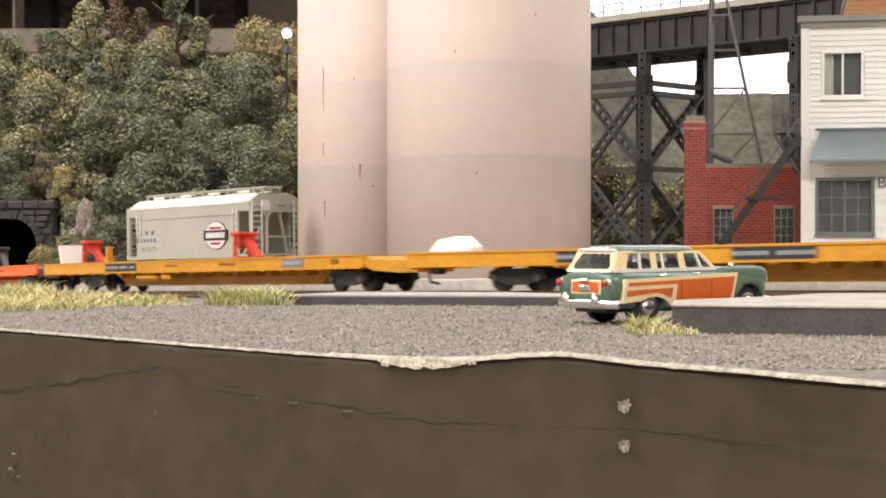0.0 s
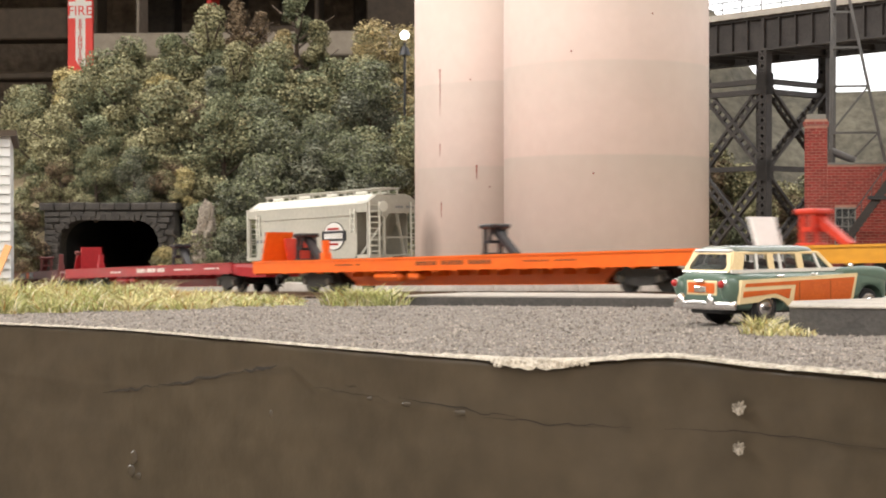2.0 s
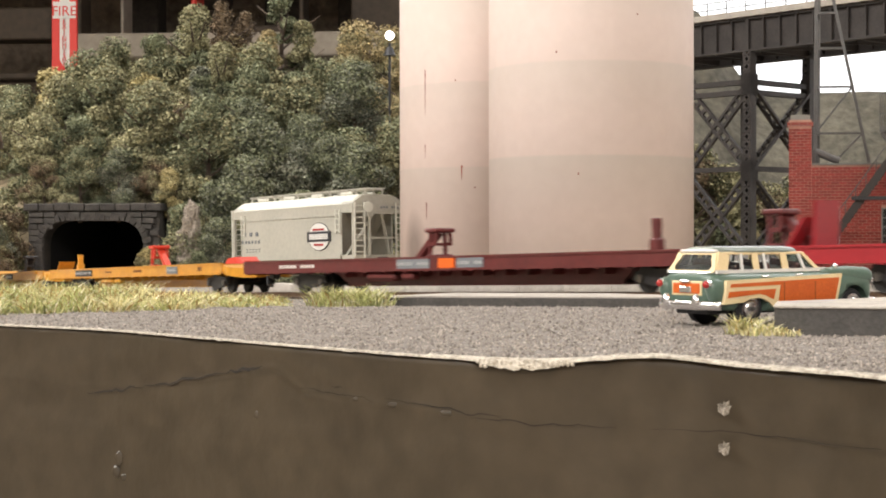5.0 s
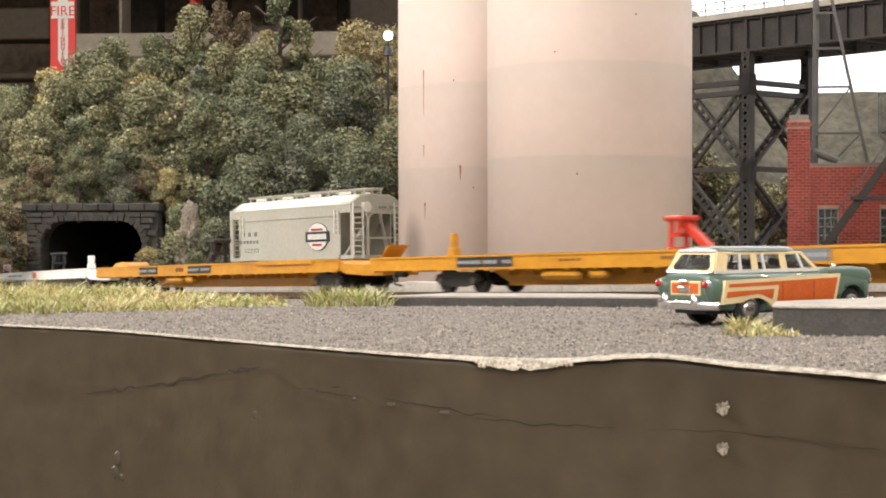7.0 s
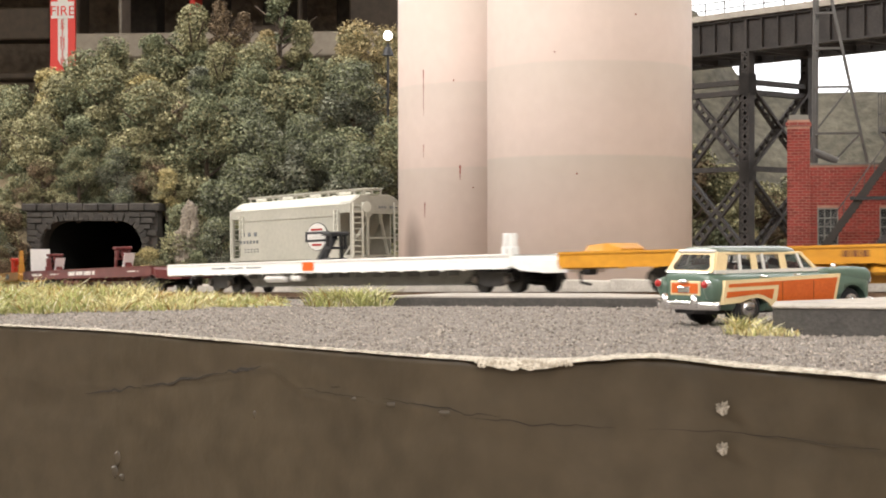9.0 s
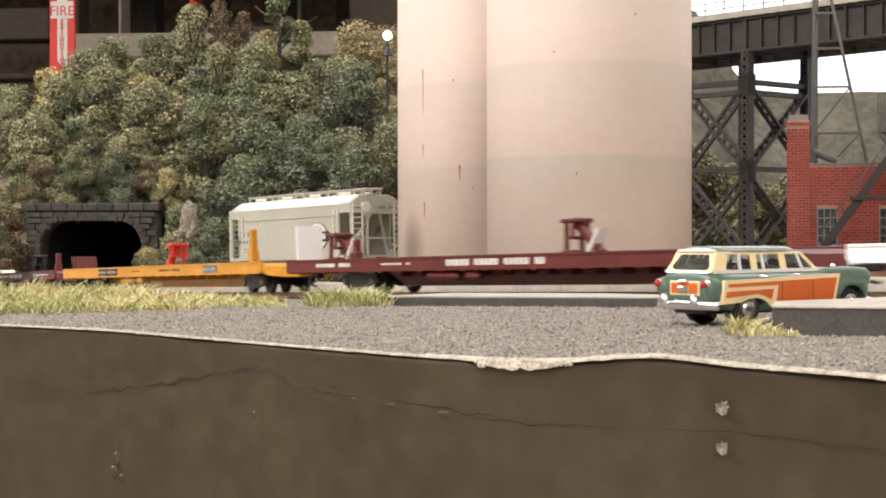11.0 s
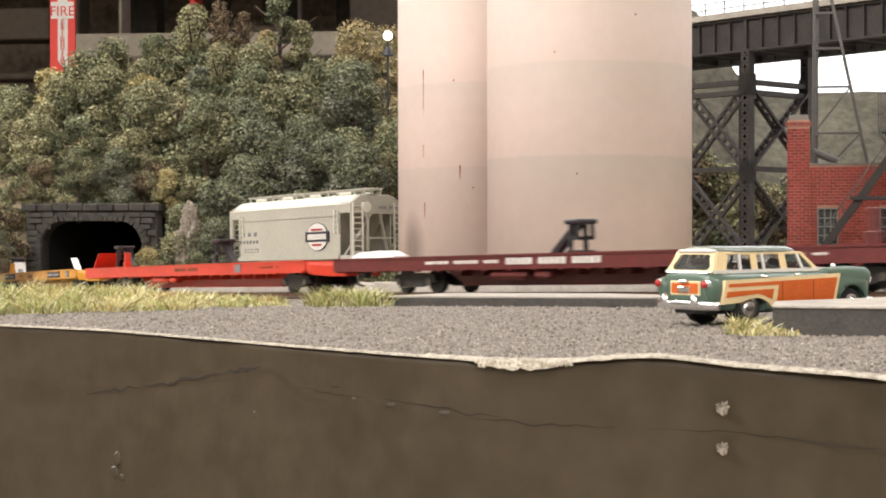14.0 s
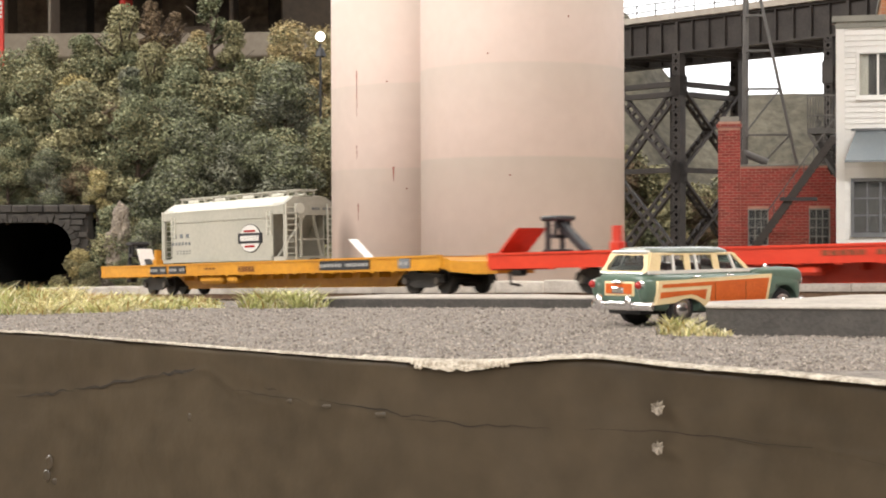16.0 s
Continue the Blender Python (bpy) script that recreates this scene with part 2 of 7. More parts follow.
M["far_red"] = R("red_sign_paint", (0.62, 0.03, 0.02), (0.72, 0.045, 0.03), 0.5, scale=10)
M["sign_white"] = R("white_sign_paint", (0.66, 0.64, 0.60), (0.74, 0.72, 0.68), 0.6, scale=10)
M["room_wall"] = R("room_wall", (0.30, 0.27, 0.24), (0.36, 0.33, 0.29), 0.9, scale=3, fine=60)
M["sky"] = glow_material("backdrop_sky", (0.93, 0.95, 1.0), 0.98)
M["hill_far"] = R("painted_far_hills", (0.050, 0.046, 0.034), (0.135, 0.122, 0.092), 0.95, scale=16, bump=0.3, fine=120, depth=0.006)
M["bulb"] = glow_material("lamp_globe", (1.0, 0.93, 0.85), 6.0)
M["wagon_green"] = R("dark_green_enamel", (0.09, 0.14, 0.108), (0.11, 0.165, 0.127), 0.3, scale=60)
M["wagon_cream"] = R("cream_wood_frame", (0.72, 0.55, 0.30), (0.80, 0.64, 0.38), 0.45, scale=150)
M["wagon_panel"] = R("mahogany_panel", (0.50, 0.085, 0.012), (0.66, 0.14, 0.022), 0.4, scale=180)
M["wagon_roof"] = R("grey_green_roof", (0.13, 0.155, 0.13), (0.17, 0.195, 0.165), 0.22, scale=60)
M["chrome"] = R("chrome", (0.86, 0.86, 0.88), (0.92, 0.92, 0.94), 0.22, metal=1.0, scale=100)
M["tyre"] = R("black_tyre", (0.012, 0.012, 0.013), (0.025, 0.025, 0.027), 0.7, scale=300)
M["wagon_glass"] = glass_material("wagon_glass", (0.72, 0.73, 0.74))
M["tail_red"] = R("red_tail_lens", (0.34, 0.02, 0.02), (0.45, 0.035, 0.03), 0.2, scale=100)
M["seat_brown"] = R("brown_seat", (0.12, 0.05, 0.04), (0.2, 0.09, 0.07), 0.8, scale=200)
M["dark_green"] = R("dark_green_truck_paint", (0.03, 0.07, 0.05), (0.04, 0.09, 0.06), 0.4, scale=60)


# ---------------------------------------------------------------- mesh helpers
def part(name, bm, material, parent=None, label="", smooth=False):
    me = bpy.data.meshes.new(name)
    bm.to_mesh(me)
    bm.free()
    me.materials.append(material)
    if smooth:
        for p in me.polygons:
            p.use_smooth = True
    ob = new(name, me)
    if parent is not None:
        ob.parent = parent
    if label:
        ob["label"] = label
    return ob


def mesh_part(name, me, parent, m=None):
    ob = new(name, me)
    ob.parent = parent
    if m is not None:
        ob.matrix_basis = m
    return ob


def thing(name, label, category, m=None, group="", kind=""):
    ob = new(name)
    ob.empty_display_size = 0.01
    if m is not None:
        ob.matrix_world = m
    return tagged(ob, label, category, group, kind)


def box(bm, x0, x1, y0, y1, z0, z1, bevel=0.0, m=None):
    made = bmesh.ops.create_cube(bm, size=1)["verts"]
    for v in made:
        v.co = Vector((x0 + (v.co.x + 0.5) * (x1 - x0), y0 + (v.co.y + 0.5) * (y1 - y0), z0 + (v.co.z + 0.5) * (z1 - z0)))
        if m is not None:
            v.co = m @ v.co
    if bevel:
        edges = list({e for v in made for e in v.link_edges})
        bmesh.ops.bevel(bm, geom=edges, offset=bevel, segments=1, affect="EDGES")
    return bm


def rod(bm, p, q, r, seg=6, r2=None):
    p, q = Vector(p), Vector(q)
    d = q - p
    m = Matrix.Translation((p + q) / 2) @ d.to_track_quat("Z", "Y").to_matrix().to_4x4()
    bmesh.ops.create_cone(bm, cap_ends=True, segments=seg, radius1=r, radius2=r if r2 is None else r2, depth=d.length, matrix=m)
    return bm


def beam(bm, p, q, w, h, up=(0, 0, 1)):
    """A square bar from p to q, w wide and h high."""
    p, q = Vector(p), Vector(q)
    x = (q - p).normalized()
    y = Vector(up).cross(x)
    if y.length < 1e-6:
        y = Vector((0, 1, 0)).cross(x)
    y.normalize()
    z = x.cross(y)
    vs = [bm.verts.new(c + y * (a * w / 2) + z * (b * h / 2)) for c in (p, q) for a, b in ((-1, -1), (1, -1), (1, 1), (-1, 1))]
    for i in range(4):
        j = (i + 1) % 4
        bm.faces.new((vs[i], vs[j], vs[4 + j], vs[4 + i]))
    bm.faces.new(vs[3::-1])
    bm.faces.new(vs[4:])
    return bm


def loft(bm, rings, close=True):
    """Rings of equal length, skinned, with both ends capped."""
    vs = [[bm.verts.new(c) for c in ring] for ring in rings]
    n = len(rings[0])
    for a, b in zip(vs, vs[1:]):
        for i in range(n):
            j = (i + 1) % n
            bm.faces.new((a[i], a[j], b[j], b[i]))
    if close:
        bm.faces.new(vs[0][::-1])
        bm.faces.new(vs[-1])
    bmesh.ops.recalc_face_normals(bm, faces=bm.faces)
    return bm


def prism(bm, outline, z0, z1):
    """An outline of (x, y), from z0 up to z1."""
    return loft(bm, [[(x, y, z0) for x, y in outline], [(x, y, z1) for x, y in outline]])


def slab_xz(bm, outline, y0, y1):
    return loft(bm, [[(x, y0, z) for x, z in outline], [(x, y1, z) for x, z in outline]])


BM = bmesh.new

# ---------------------------------------------------------------- the line of the track
STEP = 0.004
SPAN = np.arange(-4.6, 4.6, STEP)


def heading(s):
    """Radians from the way towards the camera, growing to its right."""
    c = np.clip(s, -1.15, 0.42)
    h = 0.7144 + 0.3913 * c + 0.0357 * c * c
    h = h + np.clip((s - 0.42) * 1.6, 0, 1.57 - 0.882) + np.clip((-1.15 - s) * 1.6, 0, 1.25)
    return h


TURN = heading(SPAN)
TX = np.concatenate([[0], np.cumsum(np.sin(TURN[1:])) * STEP])
TY = -np.concatenate([[0], np.cumsum(np.cos(TURN[1:])) * STEP])
ZERO = int(np.argmin(np.abs(SPAN)))
TX, TY = TX - TX[ZERO] - 0.0058, TY - TY[ZERO] + 0.5843
HALF = 0.0172          # half the width of a flat car
# that was the near side of the cars: the centre line lies half a width beyond
TX, TY = TX + HALF * np.cos(TURN), TY + HALF * np.sin(TURN)


def rail_height(y):
    return EYE - 0.03345 * (y - 0.008)


def on_track(s, side=0.0, up=0.0):
    """The place on the rail's top at s metres along the line, side metres to the far side of it."""
    x, y, h = np.interp(s, SPAN, TX), np.interp(s, SPAN, TY), np.interp(s, SPAN, TURN)
    return Vector((x + side * math.cos(h), y + side * math.sin(h), rail_height(y) + up))


# ---------------------------------------------------------------- ground and table edge
EDGE = [(-3.0, 1.2), (-0.9, 0.82), (-0.35, 0.56), (-0.22, 0.455), (-0.1376, 0.39), (-0.0989, 0.366), (-0.0465, 0.311), (-0.0222, 0.287),
        (-0.0089, 0.2755), (0.0045, 0.2705), (0.0163, 0.267), (0.030, 0.2625), (0.0418, 0.2560), (0.0614, 0.227), (0.088, 0.2), (0.16, 0.15), (0.5, 0.1), (3.0, 0.05)]


def edge_rise(x):
    """The swollen stretch of the table's edge."""
    return 0.0014 * math.exp(-((x - 0.0185) / 0.0115) ** 2)


def ground():
    near = [on_track(s) for s in np.arange(-2.2, 1.6, 0.02)]
    line = np.array([(p.x, p.y) for p in near])
    way = np.array([(math.cos(a), math.sin(a)) for a in np.interp(np.arange(-2.2, 1.6, 0.02), SPAN, TURN)])
    xs = np.concatenate([np.linspace(-3.2, -0.62, 10), np.linspace(-0.6, 0.6, 61), np.linspace(0.65, 3.2, 10)])
    ys = np.concatenate([np.linspace(0.1, 1.3, 61), np.linspace(1.35, 3.6, 16)])
    verts, faces = [], []
    for y in ys:
        for x in xs:
            d2 = (line[:, 0] - x) ** 2 + (line[:, 1] - y) ** 2
            k = int(d2.argmin())
            side = (x - line[k, 0]) * way[k, 0] + (y - line[k, 1]) * way[k, 1]
            f = min(1, max(0, (side + 0.07) / 0.03))
            bed = rail_height(min(y, 2.2)) - 0.0062 + 0.0012 * noise.noise((x * 14, y * 14, 0))
            low = min(-0.006, bed)
            front = np.interp(x, [e[0] for e in EDGE], [e[1] for e in EDGE])
            verts.append((x, max(y, front + 0.004), low + (bed - low) * f))
    n = len(xs)
    for j in range(len(ys) - 1):
        for i in range(n - 1):
            faces.append((j * n + i, j * n + i + 1, (j + 1) * n + i + 1, (j + 1) * n + i))
    me = bpy.data.meshes.new("ground")
    me.from_pydata(verts, [], faces)
    me.materials.append(M["sand"])
    tagged(new("ground", me), "sandy brown scenery earth of the model railway table", "ground", kind="structure")


ground()


def asphalt():
    """The road surface, with a fine uneven top, from the table's edge to the kerb slab."""
    back = [(-0.30, 0.60), (-0.16, 0.565), (-0.047, 0.505), (0.037, 0.495), (0.11, 0.44), (0.16, 0.385), (0.5, 0.25), (3.0, 0.15)]
    bm = BM()
    xs = np.concatenate([np.linspace(-0.3, 0.13, 300), np.linspace(0.14, 0.5, 10)])
    rows = 70
    grid = []
    for x in xs:
        a = np.interp(x, [e[0] for e in EDGE], [e[1] for e in EDGE])
        b = np.interp(x, [e[0] for e in back], [e[1] for e in back])
        col = []
        for j in range(rows + 1):
            y = a + (b - a) * j / rows
            z = 0.00022 * noise.noise((x * 900, y * 900, 3)) + 0.00035 * noise.noise((x * 160, y * 160, 7))
            col.append(bm.verts.new((x, y, (z if j else -0.0002) + edge_rise(x) * max(0, 1 - (y - a) / 0.022))))
        grid.append(col)
    for c, d in zip(grid, grid[1:]):
        for j in range(rows):
            bm.faces.new((c[j], d[j], d[j + 1], c[j + 1]))
    ob = part("road", bm, M["asphalt"])
    tagged(ob, "worn grey asphalt road surface with coarse grit", "road", kind="structure")


asphalt()


def grit():
    """Loose coarse grit that gives the road its speckle."""
    rng = np.random.default_rng(8)
    n = 30000
    d = 0.255 + 0.26 * rng.random(n) ** 1.3
    u = rng.uniform(-0.42, 0.29, n)
    x, y = u * d, d
    front = np.interp(x, [e[0] for e in EDGE], [e[1] for e in EDGE])
    back = np.interp(x, [-0.3, -0.16, -0.047, 0.037, 0.11, 0.16], [0.60, 0.565, 0.50, 0.49, 0.43, 0.375])
    ok = (y > front + 0.0015) & (y < back - 0.002)
    x, y = x[ok], y[ok]
    n = len(x)
    r = 0.00028 * rng.uniform(0.45, 1.25, n) ** 1.5
    z = np.array([edge_rise(a) for a in x]) * np.maximum(0, 1 - (y - front[ok]) / 0.022) + 0.0001
    shape = np.array([(1, 0, 0), (-1, 0, 0), (0, 1, 0), (0, -1, 0), (0, 0, 1), (0, 0, -1)], float)
    v = np.stack([x, y, z], 1)[:, None, :] + shape[None] * (r[:, None] * rng.uniform(0.6, 1.4, (n, 6)))[:, :, None] + rng.normal(size=(n, 6, 3)) * (r * 0.25)[:, None, None]
    tri = np.array([(0, 2, 4), (2, 1, 4), (1, 3, 4), (3, 0, 4), (2, 0, 5), (1, 2, 5), (3, 1, 5), (0, 3, 5)])
    f = (np.arange(n)[:, None, None] * 6 + tri[None]).reshape(-1, 3)
    me = bpy.data.meshes.new("road_grit")
    me.from_pydata(v.reshape(-1, 3).tolist(), [], f.tolist())
    me.materials.append(M["grit"])
    tagged(new("road_grit", me), "loose grey and beige grit on the asphalt", "grit", kind="stuff")


grit()


def fascia():
    rings = []
    ts = []
    for (x0, y0), (x1, y1) in zip(EDGE[1:], EDGE[2:]):
        k = max(2, int(math.hypot(x1 - x0, y1 - y0) / 0.0008))
        k = min(k, 70)
        ts += [(x0 + (x1 - x0) * i / k, y0 + (y1 - y0) * i / k) for i in range(k)]
    ts.append(EDGE[-1])
    soft = np.array(ts)
    for _ in range(3):
        pad = np.pad(soft, ((6, 6), (0, 0)), "edge")
        soft = sum(pad[k:k + len(soft)] for k in range(13)) / 13
    ts = [tuple(p) for p in soft]
    depth = [0.0, 0.0006] + [0.0012 + 0.0005 * i for i in range(56)] + [0.032, 0.06, 0.3, 1.1]
    bm = BM()
    prev = None
    n = len(ts)
    for i, (x, y) in enumerate(ts):
        a, b = ts[max(0, i - 6)], ts[min(n - 1, i + 6)]
        dx, dy = b[0] - a[0], b[1] - a[1]
        ln = math.hypot(dx, dy)
        nx, ny = dy / ln, -dx / ln
        col = []
        for z in depth:
            o = 0.0004 * noise.noise((x * 40, y * 40, z * 90)) + 0.0002 * noise.noise((x * 130, z * 200, 5))
            # the paint skin ends in a ragged lip along one line of the board
            lip = float(np.interp(x, [-0.14, -0.105, -0.09, -0.07, -0.052, -0.045, -0.01, 0.02, 0.065], [0.0115, 0.0130, 0.0122, 0.0080, 0.0042, 0.0083, 0.0096, 0.0098, 0.0107])) + 0.0005 * noise.noise((x * 160, 0, 2))
            frag = max(0.0, min(1.0, 0.55 + 1.6 * noise.noise((x * 38, 0.5, 6))))
            o += 0.00020 * frag * max(0.0, 1 - abs(z - lip) / 0.0012) - 0.00022 * frag * max(0.0, min(1.0, (z - lip) / 0.0008)) * max(0.0, 1 - (z - lip) / 0.012)
            o += 0.0004 * max(0.0, noise.noise((x * 70, z * 120, 9)) - 0.35)
            o -= 0.0004 if z == 0 else 0
            col.append(bm.verts.new((x + nx * o, y + ny * o, -z - 0.0003 + edge_rise(x) * max(0, 1 - z / 0.012))))
        if prev:
            for j in range(len(depth) - 1):
                bm.faces.new((prev[j], prev[j + 1], col[j + 1], col[j]))
        prev = col
    bmesh.ops.recalc_face_normals(bm, faces=bm.faces)
    ob = part("fascia", bm, M["fascia"], smooth=True)
    tagged(ob, "brown painted table edge board with cracked paint", "edge board", kind="structure")
    # open cracks along parts of the lip, and old runs of paint
    def skin(x, z):
        k = int(np.argmin([abs(p[0] - x) for p in ts]))
        a, b = ts[max(0, k - 6)], ts[min(n - 1, k + 6)]
        dx, dy = b[0] - a[0], b[1] - a[1]
        ln = math.hypot(dx, dy)
        return Vector((ts[k][0] + dy / ln * 0.00025, ts[k][1] - dx / ln * 0.00025, -z))
    for x0, x1, z0, z1, w in ((-0.104, -0.087, 0.0148, 0.0118, 0.00016), (-0.087, -0.064, 0.0118, 0.0066, 0.00016), (-0.064, -0.0545, 0.0066, 0.0046, 0.00022), (-0.046, -0.030, 0.0078, 0.0086, 0.00010),
                              (-0.028, -0.006, 0.0080, 0.0094, 0.00014), (-0.012, 0.012, 0.0099, 0.0104, 0.00012), (0.018, 0.060, 0.0101, 0.0109, 0.00009), (-0.039, -0.0365, 0.0072, 0.0067, 0.00013)):
        b2 = BM()
        rows = []
        for k in range(25):
            q = k / 24
            x, z = x0 + (x1 - x0) * q, z0 + (z1 - z0) * q + 0.0007 * noise.noise((x0 * 99 + q * 6, 3, 3)) + 0.0002 * noise.noise((q * 31, x0 * 70, 8))
            c = skin(x, z)
            h = (1.1 if x0 < -0.05 else 0.6) * w * (0.25 + math.sin(q * math.pi)) * (1 + 0.5 * noise.noise((q * 20, x0, 1)))
            rows.append([b2.verts.new(c + Vector((0, 0, h))), b2.verts.new(c - Vector((0, 0, h)))])
        for p, q in zip(rows, rows[1:]):
            b2.faces.new((p[0], p[1], q[1], q[0]))
        part("paint_crack", b2, M["crack"], ob)
    for x, z, r, tall in ((-0.0945, 0.0285, 0.0009, 2.0), (-0.0950, 0.0315, 0.0011, 1.3), (-0.0930, 0.0325, 0.0008, 1.0), (-0.0565, 0.0142, 0.0005, 1.6), (-0.034, 0.0088, 0.0007, 0.6), (-0.0265, 0.0090, 0.0012, 0.4), (-0.016, 0.0095, 0.0016, 0.35)):
        b2 = BM()
        bmesh.ops.create_icosphere(b2, subdivisions=2, radius=1)
        c = skin(x, z)
        for v in b2.verts:
            k = 1 + 0.35 * noise.noise(v.co * 2 + Vector((x * 900, 0, 0)))
            v.co = c + Vector((v.co.x * r * k, v.co.y * r * 0.13, v.co.z * r * tall * k))
        part("paint_run", b2, M["fascia"], ob, smooth=True)
    # the bare plaster line along the top of the board
    bm = BM()
    prev = None
    for i, (x, y) in enumerate(ts):
        if not -0.34 < x < 0.3:
            continue
        a, b = ts[max(0, i - 6)], ts[min(n - 1, i + 6)]
        dx, dy = b[0] - a[0], b[1] - a[1]
        ln = math.hypot(dx, dy)
        nx, ny = dy / ln, -dx / ln
        chip = math.exp(-((x + 0.0025) / 0.0062) ** 4)
        w = 0.0003 + 0.0003 * noise.noise((x * 300, 0, 0)) - 0.00012 + 0.0013 * chip * (1 + 0.8 * noise.noise((x * 900, 7, 1)))
        low = 0.00012 + 0.00022 * noise.noise((x * 500, 4, 0)) + 0.0012 * chip * (1.0 + 0.9 * noise.noise((x * 600, 1, 1)) + 0.5 * noise.noise((x * 1700, 1, 4)))
        out = 0.0012 if x > -0.012 else 0.0006
        col = [bm.verts.new(c) for c in ((x - nx * w * 1.6, y - ny * w * 1.6, 0.0001 + edge_rise(x)), (x - nx * 0.0003, y - ny * 0.0003, edge_rise(x) + (0.0006 if x > -0.02 else 0.0003) + 0.0002 * noise.noise((x * 700, 2, 2))),
                                          (x + nx * out, y + ny * out, 0.0002 + edge_rise(x)), (x + nx * out, y + ny * out, edge_rise(x) - low))]
        if prev:
            for j in range(3):
                bm.faces.new((prev[j], prev[j + 1], col[j + 1], col[j]))
        prev = col
    bmesh.ops.recalc_face_normals(bm, faces=bm.faces)
    rng = random.Random(21)
    for i in range(150):
        x = -0.0105 + 0.0155 * rng.random()
        c, r = skin(x, 0.0), rng.uniform(0.00012, 0.00042)
        made = bmesh.ops.create_icosphere(bm, subdivisions=1, radius=r)["verts"]
        low = -0.0012 * rng.random() ** 1.6 * (1.0 if x < 0.001 else 0.7)
        for v in made:
            v.co = Vector((v.co.x * 1.3, v.co.y * 0.7, v.co.z)) * (1 + 0.5 * noise.noise(v.co * 5000)) + c + Vector((0, -0.0009, low + edge_rise(x) + 0.0002))
    tagged(part("trim", bm, M["plaster"], smooth=True), "chipped white plaster line along the table edge", "trim", kind="structure")


fascia()


def flakes():
    """Two bare spots in the fascia's paint."""
    for x, y, z, r in ((0.0290, 0.2612, -0.0062, 0.0012), (0.0290, 0.2612, -0.0126, 0.0011)):
        bm = BM()
        bmesh.ops.create_icosphere(bm, subdivisions=4, radius=r)
        for v in bm.verts:
            k = 0.95 + 0.8 * noise.noise(v.co * 1500) + 0.5 * noise.noise(v.co * 3600)
            v.co = Vector((v.co.x * k, v.co.y * 0.07, v.co.z * 0.75 * k))
        ob = part("paint_chip", bm, M["scuff"])
        ob.matrix_world = pose(x, y - 0.0006, z, 0, 0, -45)
        tagged(ob, "bare chipped spot in the brown edge paint", "paint chip")


flakes()


def kerb():
    bm = BM()
    prism(bm, [(-0.052, 0.497), (-0.02, 0.4955), (0.037, 0.489), (0.075, 0.468), (0.10, 0.445), (0.118, 0.455), (0.06, 0.497), (0.02, 0.526), (-0.03, 0.53)], -0.003, 0.0026)
    ob = part("kerb", bm, M["slab"])
    tagged(ob, "low dark grey road slab beside the track", "kerb", kind="structure")
    bm = BM()
    prism(bm, [(-0.050, 0.4985), (-0.02, 0.497), (0.036, 0.4905), (0.074, 0.4695), (0.099, 0.447), (0.116, 0.455), (0.059, 0.496), (0.02, 0.525), (-0.029, 0.529)], 0.0022, 0.0030)
    part("topping", bm, M["concrete"], ob, "pale worn concrete top")
    bm = BM()
    prism(bm, [(0.0490, 0.3505), (0.0917, 0.339), (0.2, 0.305), (0.2, 0.37), (0.13, 0.424), (0.095, 0.416), (0.0795, 0.396), (0.0530, 0.3735)], -0.002, 0.0058)
    ob = part("platform", bm, M["slab"])
    tagged(ob, "dark grey sided loading platform with a pale top", "platform", kind="structure")
    bm = BM()
    prism(bm, [(0.0487, 0.3500), (0.0917, 0.3385), (0.2, 0.3045), (0.2, 0.3705), (0.13, 0.4245), (0.0948, 0.4165), (0.0792, 0.3965), (0.0527, 0.3739)], 0.0057, 0.0063)
    bmesh.ops.bevel(bm, geom=list(bm.edges), offset=0.0002, segments=1, affect="EDGES")
    part("paving", bm, M["concrete"], ob, "pale concrete paving")


kerb()


def track():
    th = thing("railway_track", "model railway track with rusty rails on ballast", "track", kind="structure")
    ss = np.arange(-3.6, 2.6, 0.01)
    bm = BM()
    loft(bm, [[on_track(s, a, u - 0.0016) for a, u in ((-0.034, -0.0055), (-0.022, -0.001), (0.022, -0.001), (0.034, -0.0055))] for s in ss])
    part("ballast_bed", bm, M["ballast"], th)
    for side in (-0.00825, 0.00825):
        bm = BM()
        loft(bm, [[on_track(s, side + a, u) for a, u in ((-0.0009, -0.002), (0.0009, -0.002), (0.0003, -0.0014), (0.0004, 0), (-0.0004, 0), (-0.0003, -0.0014))] for s in ss])
        part("rail", bm, M["rail"], th)
    bm = BM()
    box(bm, -0.0013, 0.0013, -0.0145, 0.0145, -0.0034, -0.0018)
    me = bpy.data.meshes.new("tie")
    bm.to_mesh(me)
    bm.free()
    me.materials.append(M["tie"])
    for s in np.arange(-0.9, 0.45, 0.0068):
        p = on_track(s)
        mesh_part("tie", me, th, pose(p.x, p.y, p.z, 0, 0, math.degrees(np.interp(s, SPAN, TURN)) - 90))


track()


def block_wall():
    th = thing("retaining_wall", "low wall of pale concrete blocks behind the track", "wall", kind="structure")
    bm = BM()
    box(bm, -0.0143, 0.0143, -0.004, 0.004, -0.012, 0.0026, 0.0004)
    me = bpy.data.meshes.new("concrete_block")
    bm.to_mesh(me)
    bm.free()
    me.materials.append(M["block"])
    for s in np.arange(-0.62, 0.32, 0.0292):
        p = on_track(s, 0.047)
        mesh_part("concrete_block", me, th, pose(p.x, p.y, p.z + 0.0013 + random.uniform(-0.00012, 0.00012), 0, 0, math.degrees(np.interp(s, SPAN, TURN)) - 90))


block_wall()


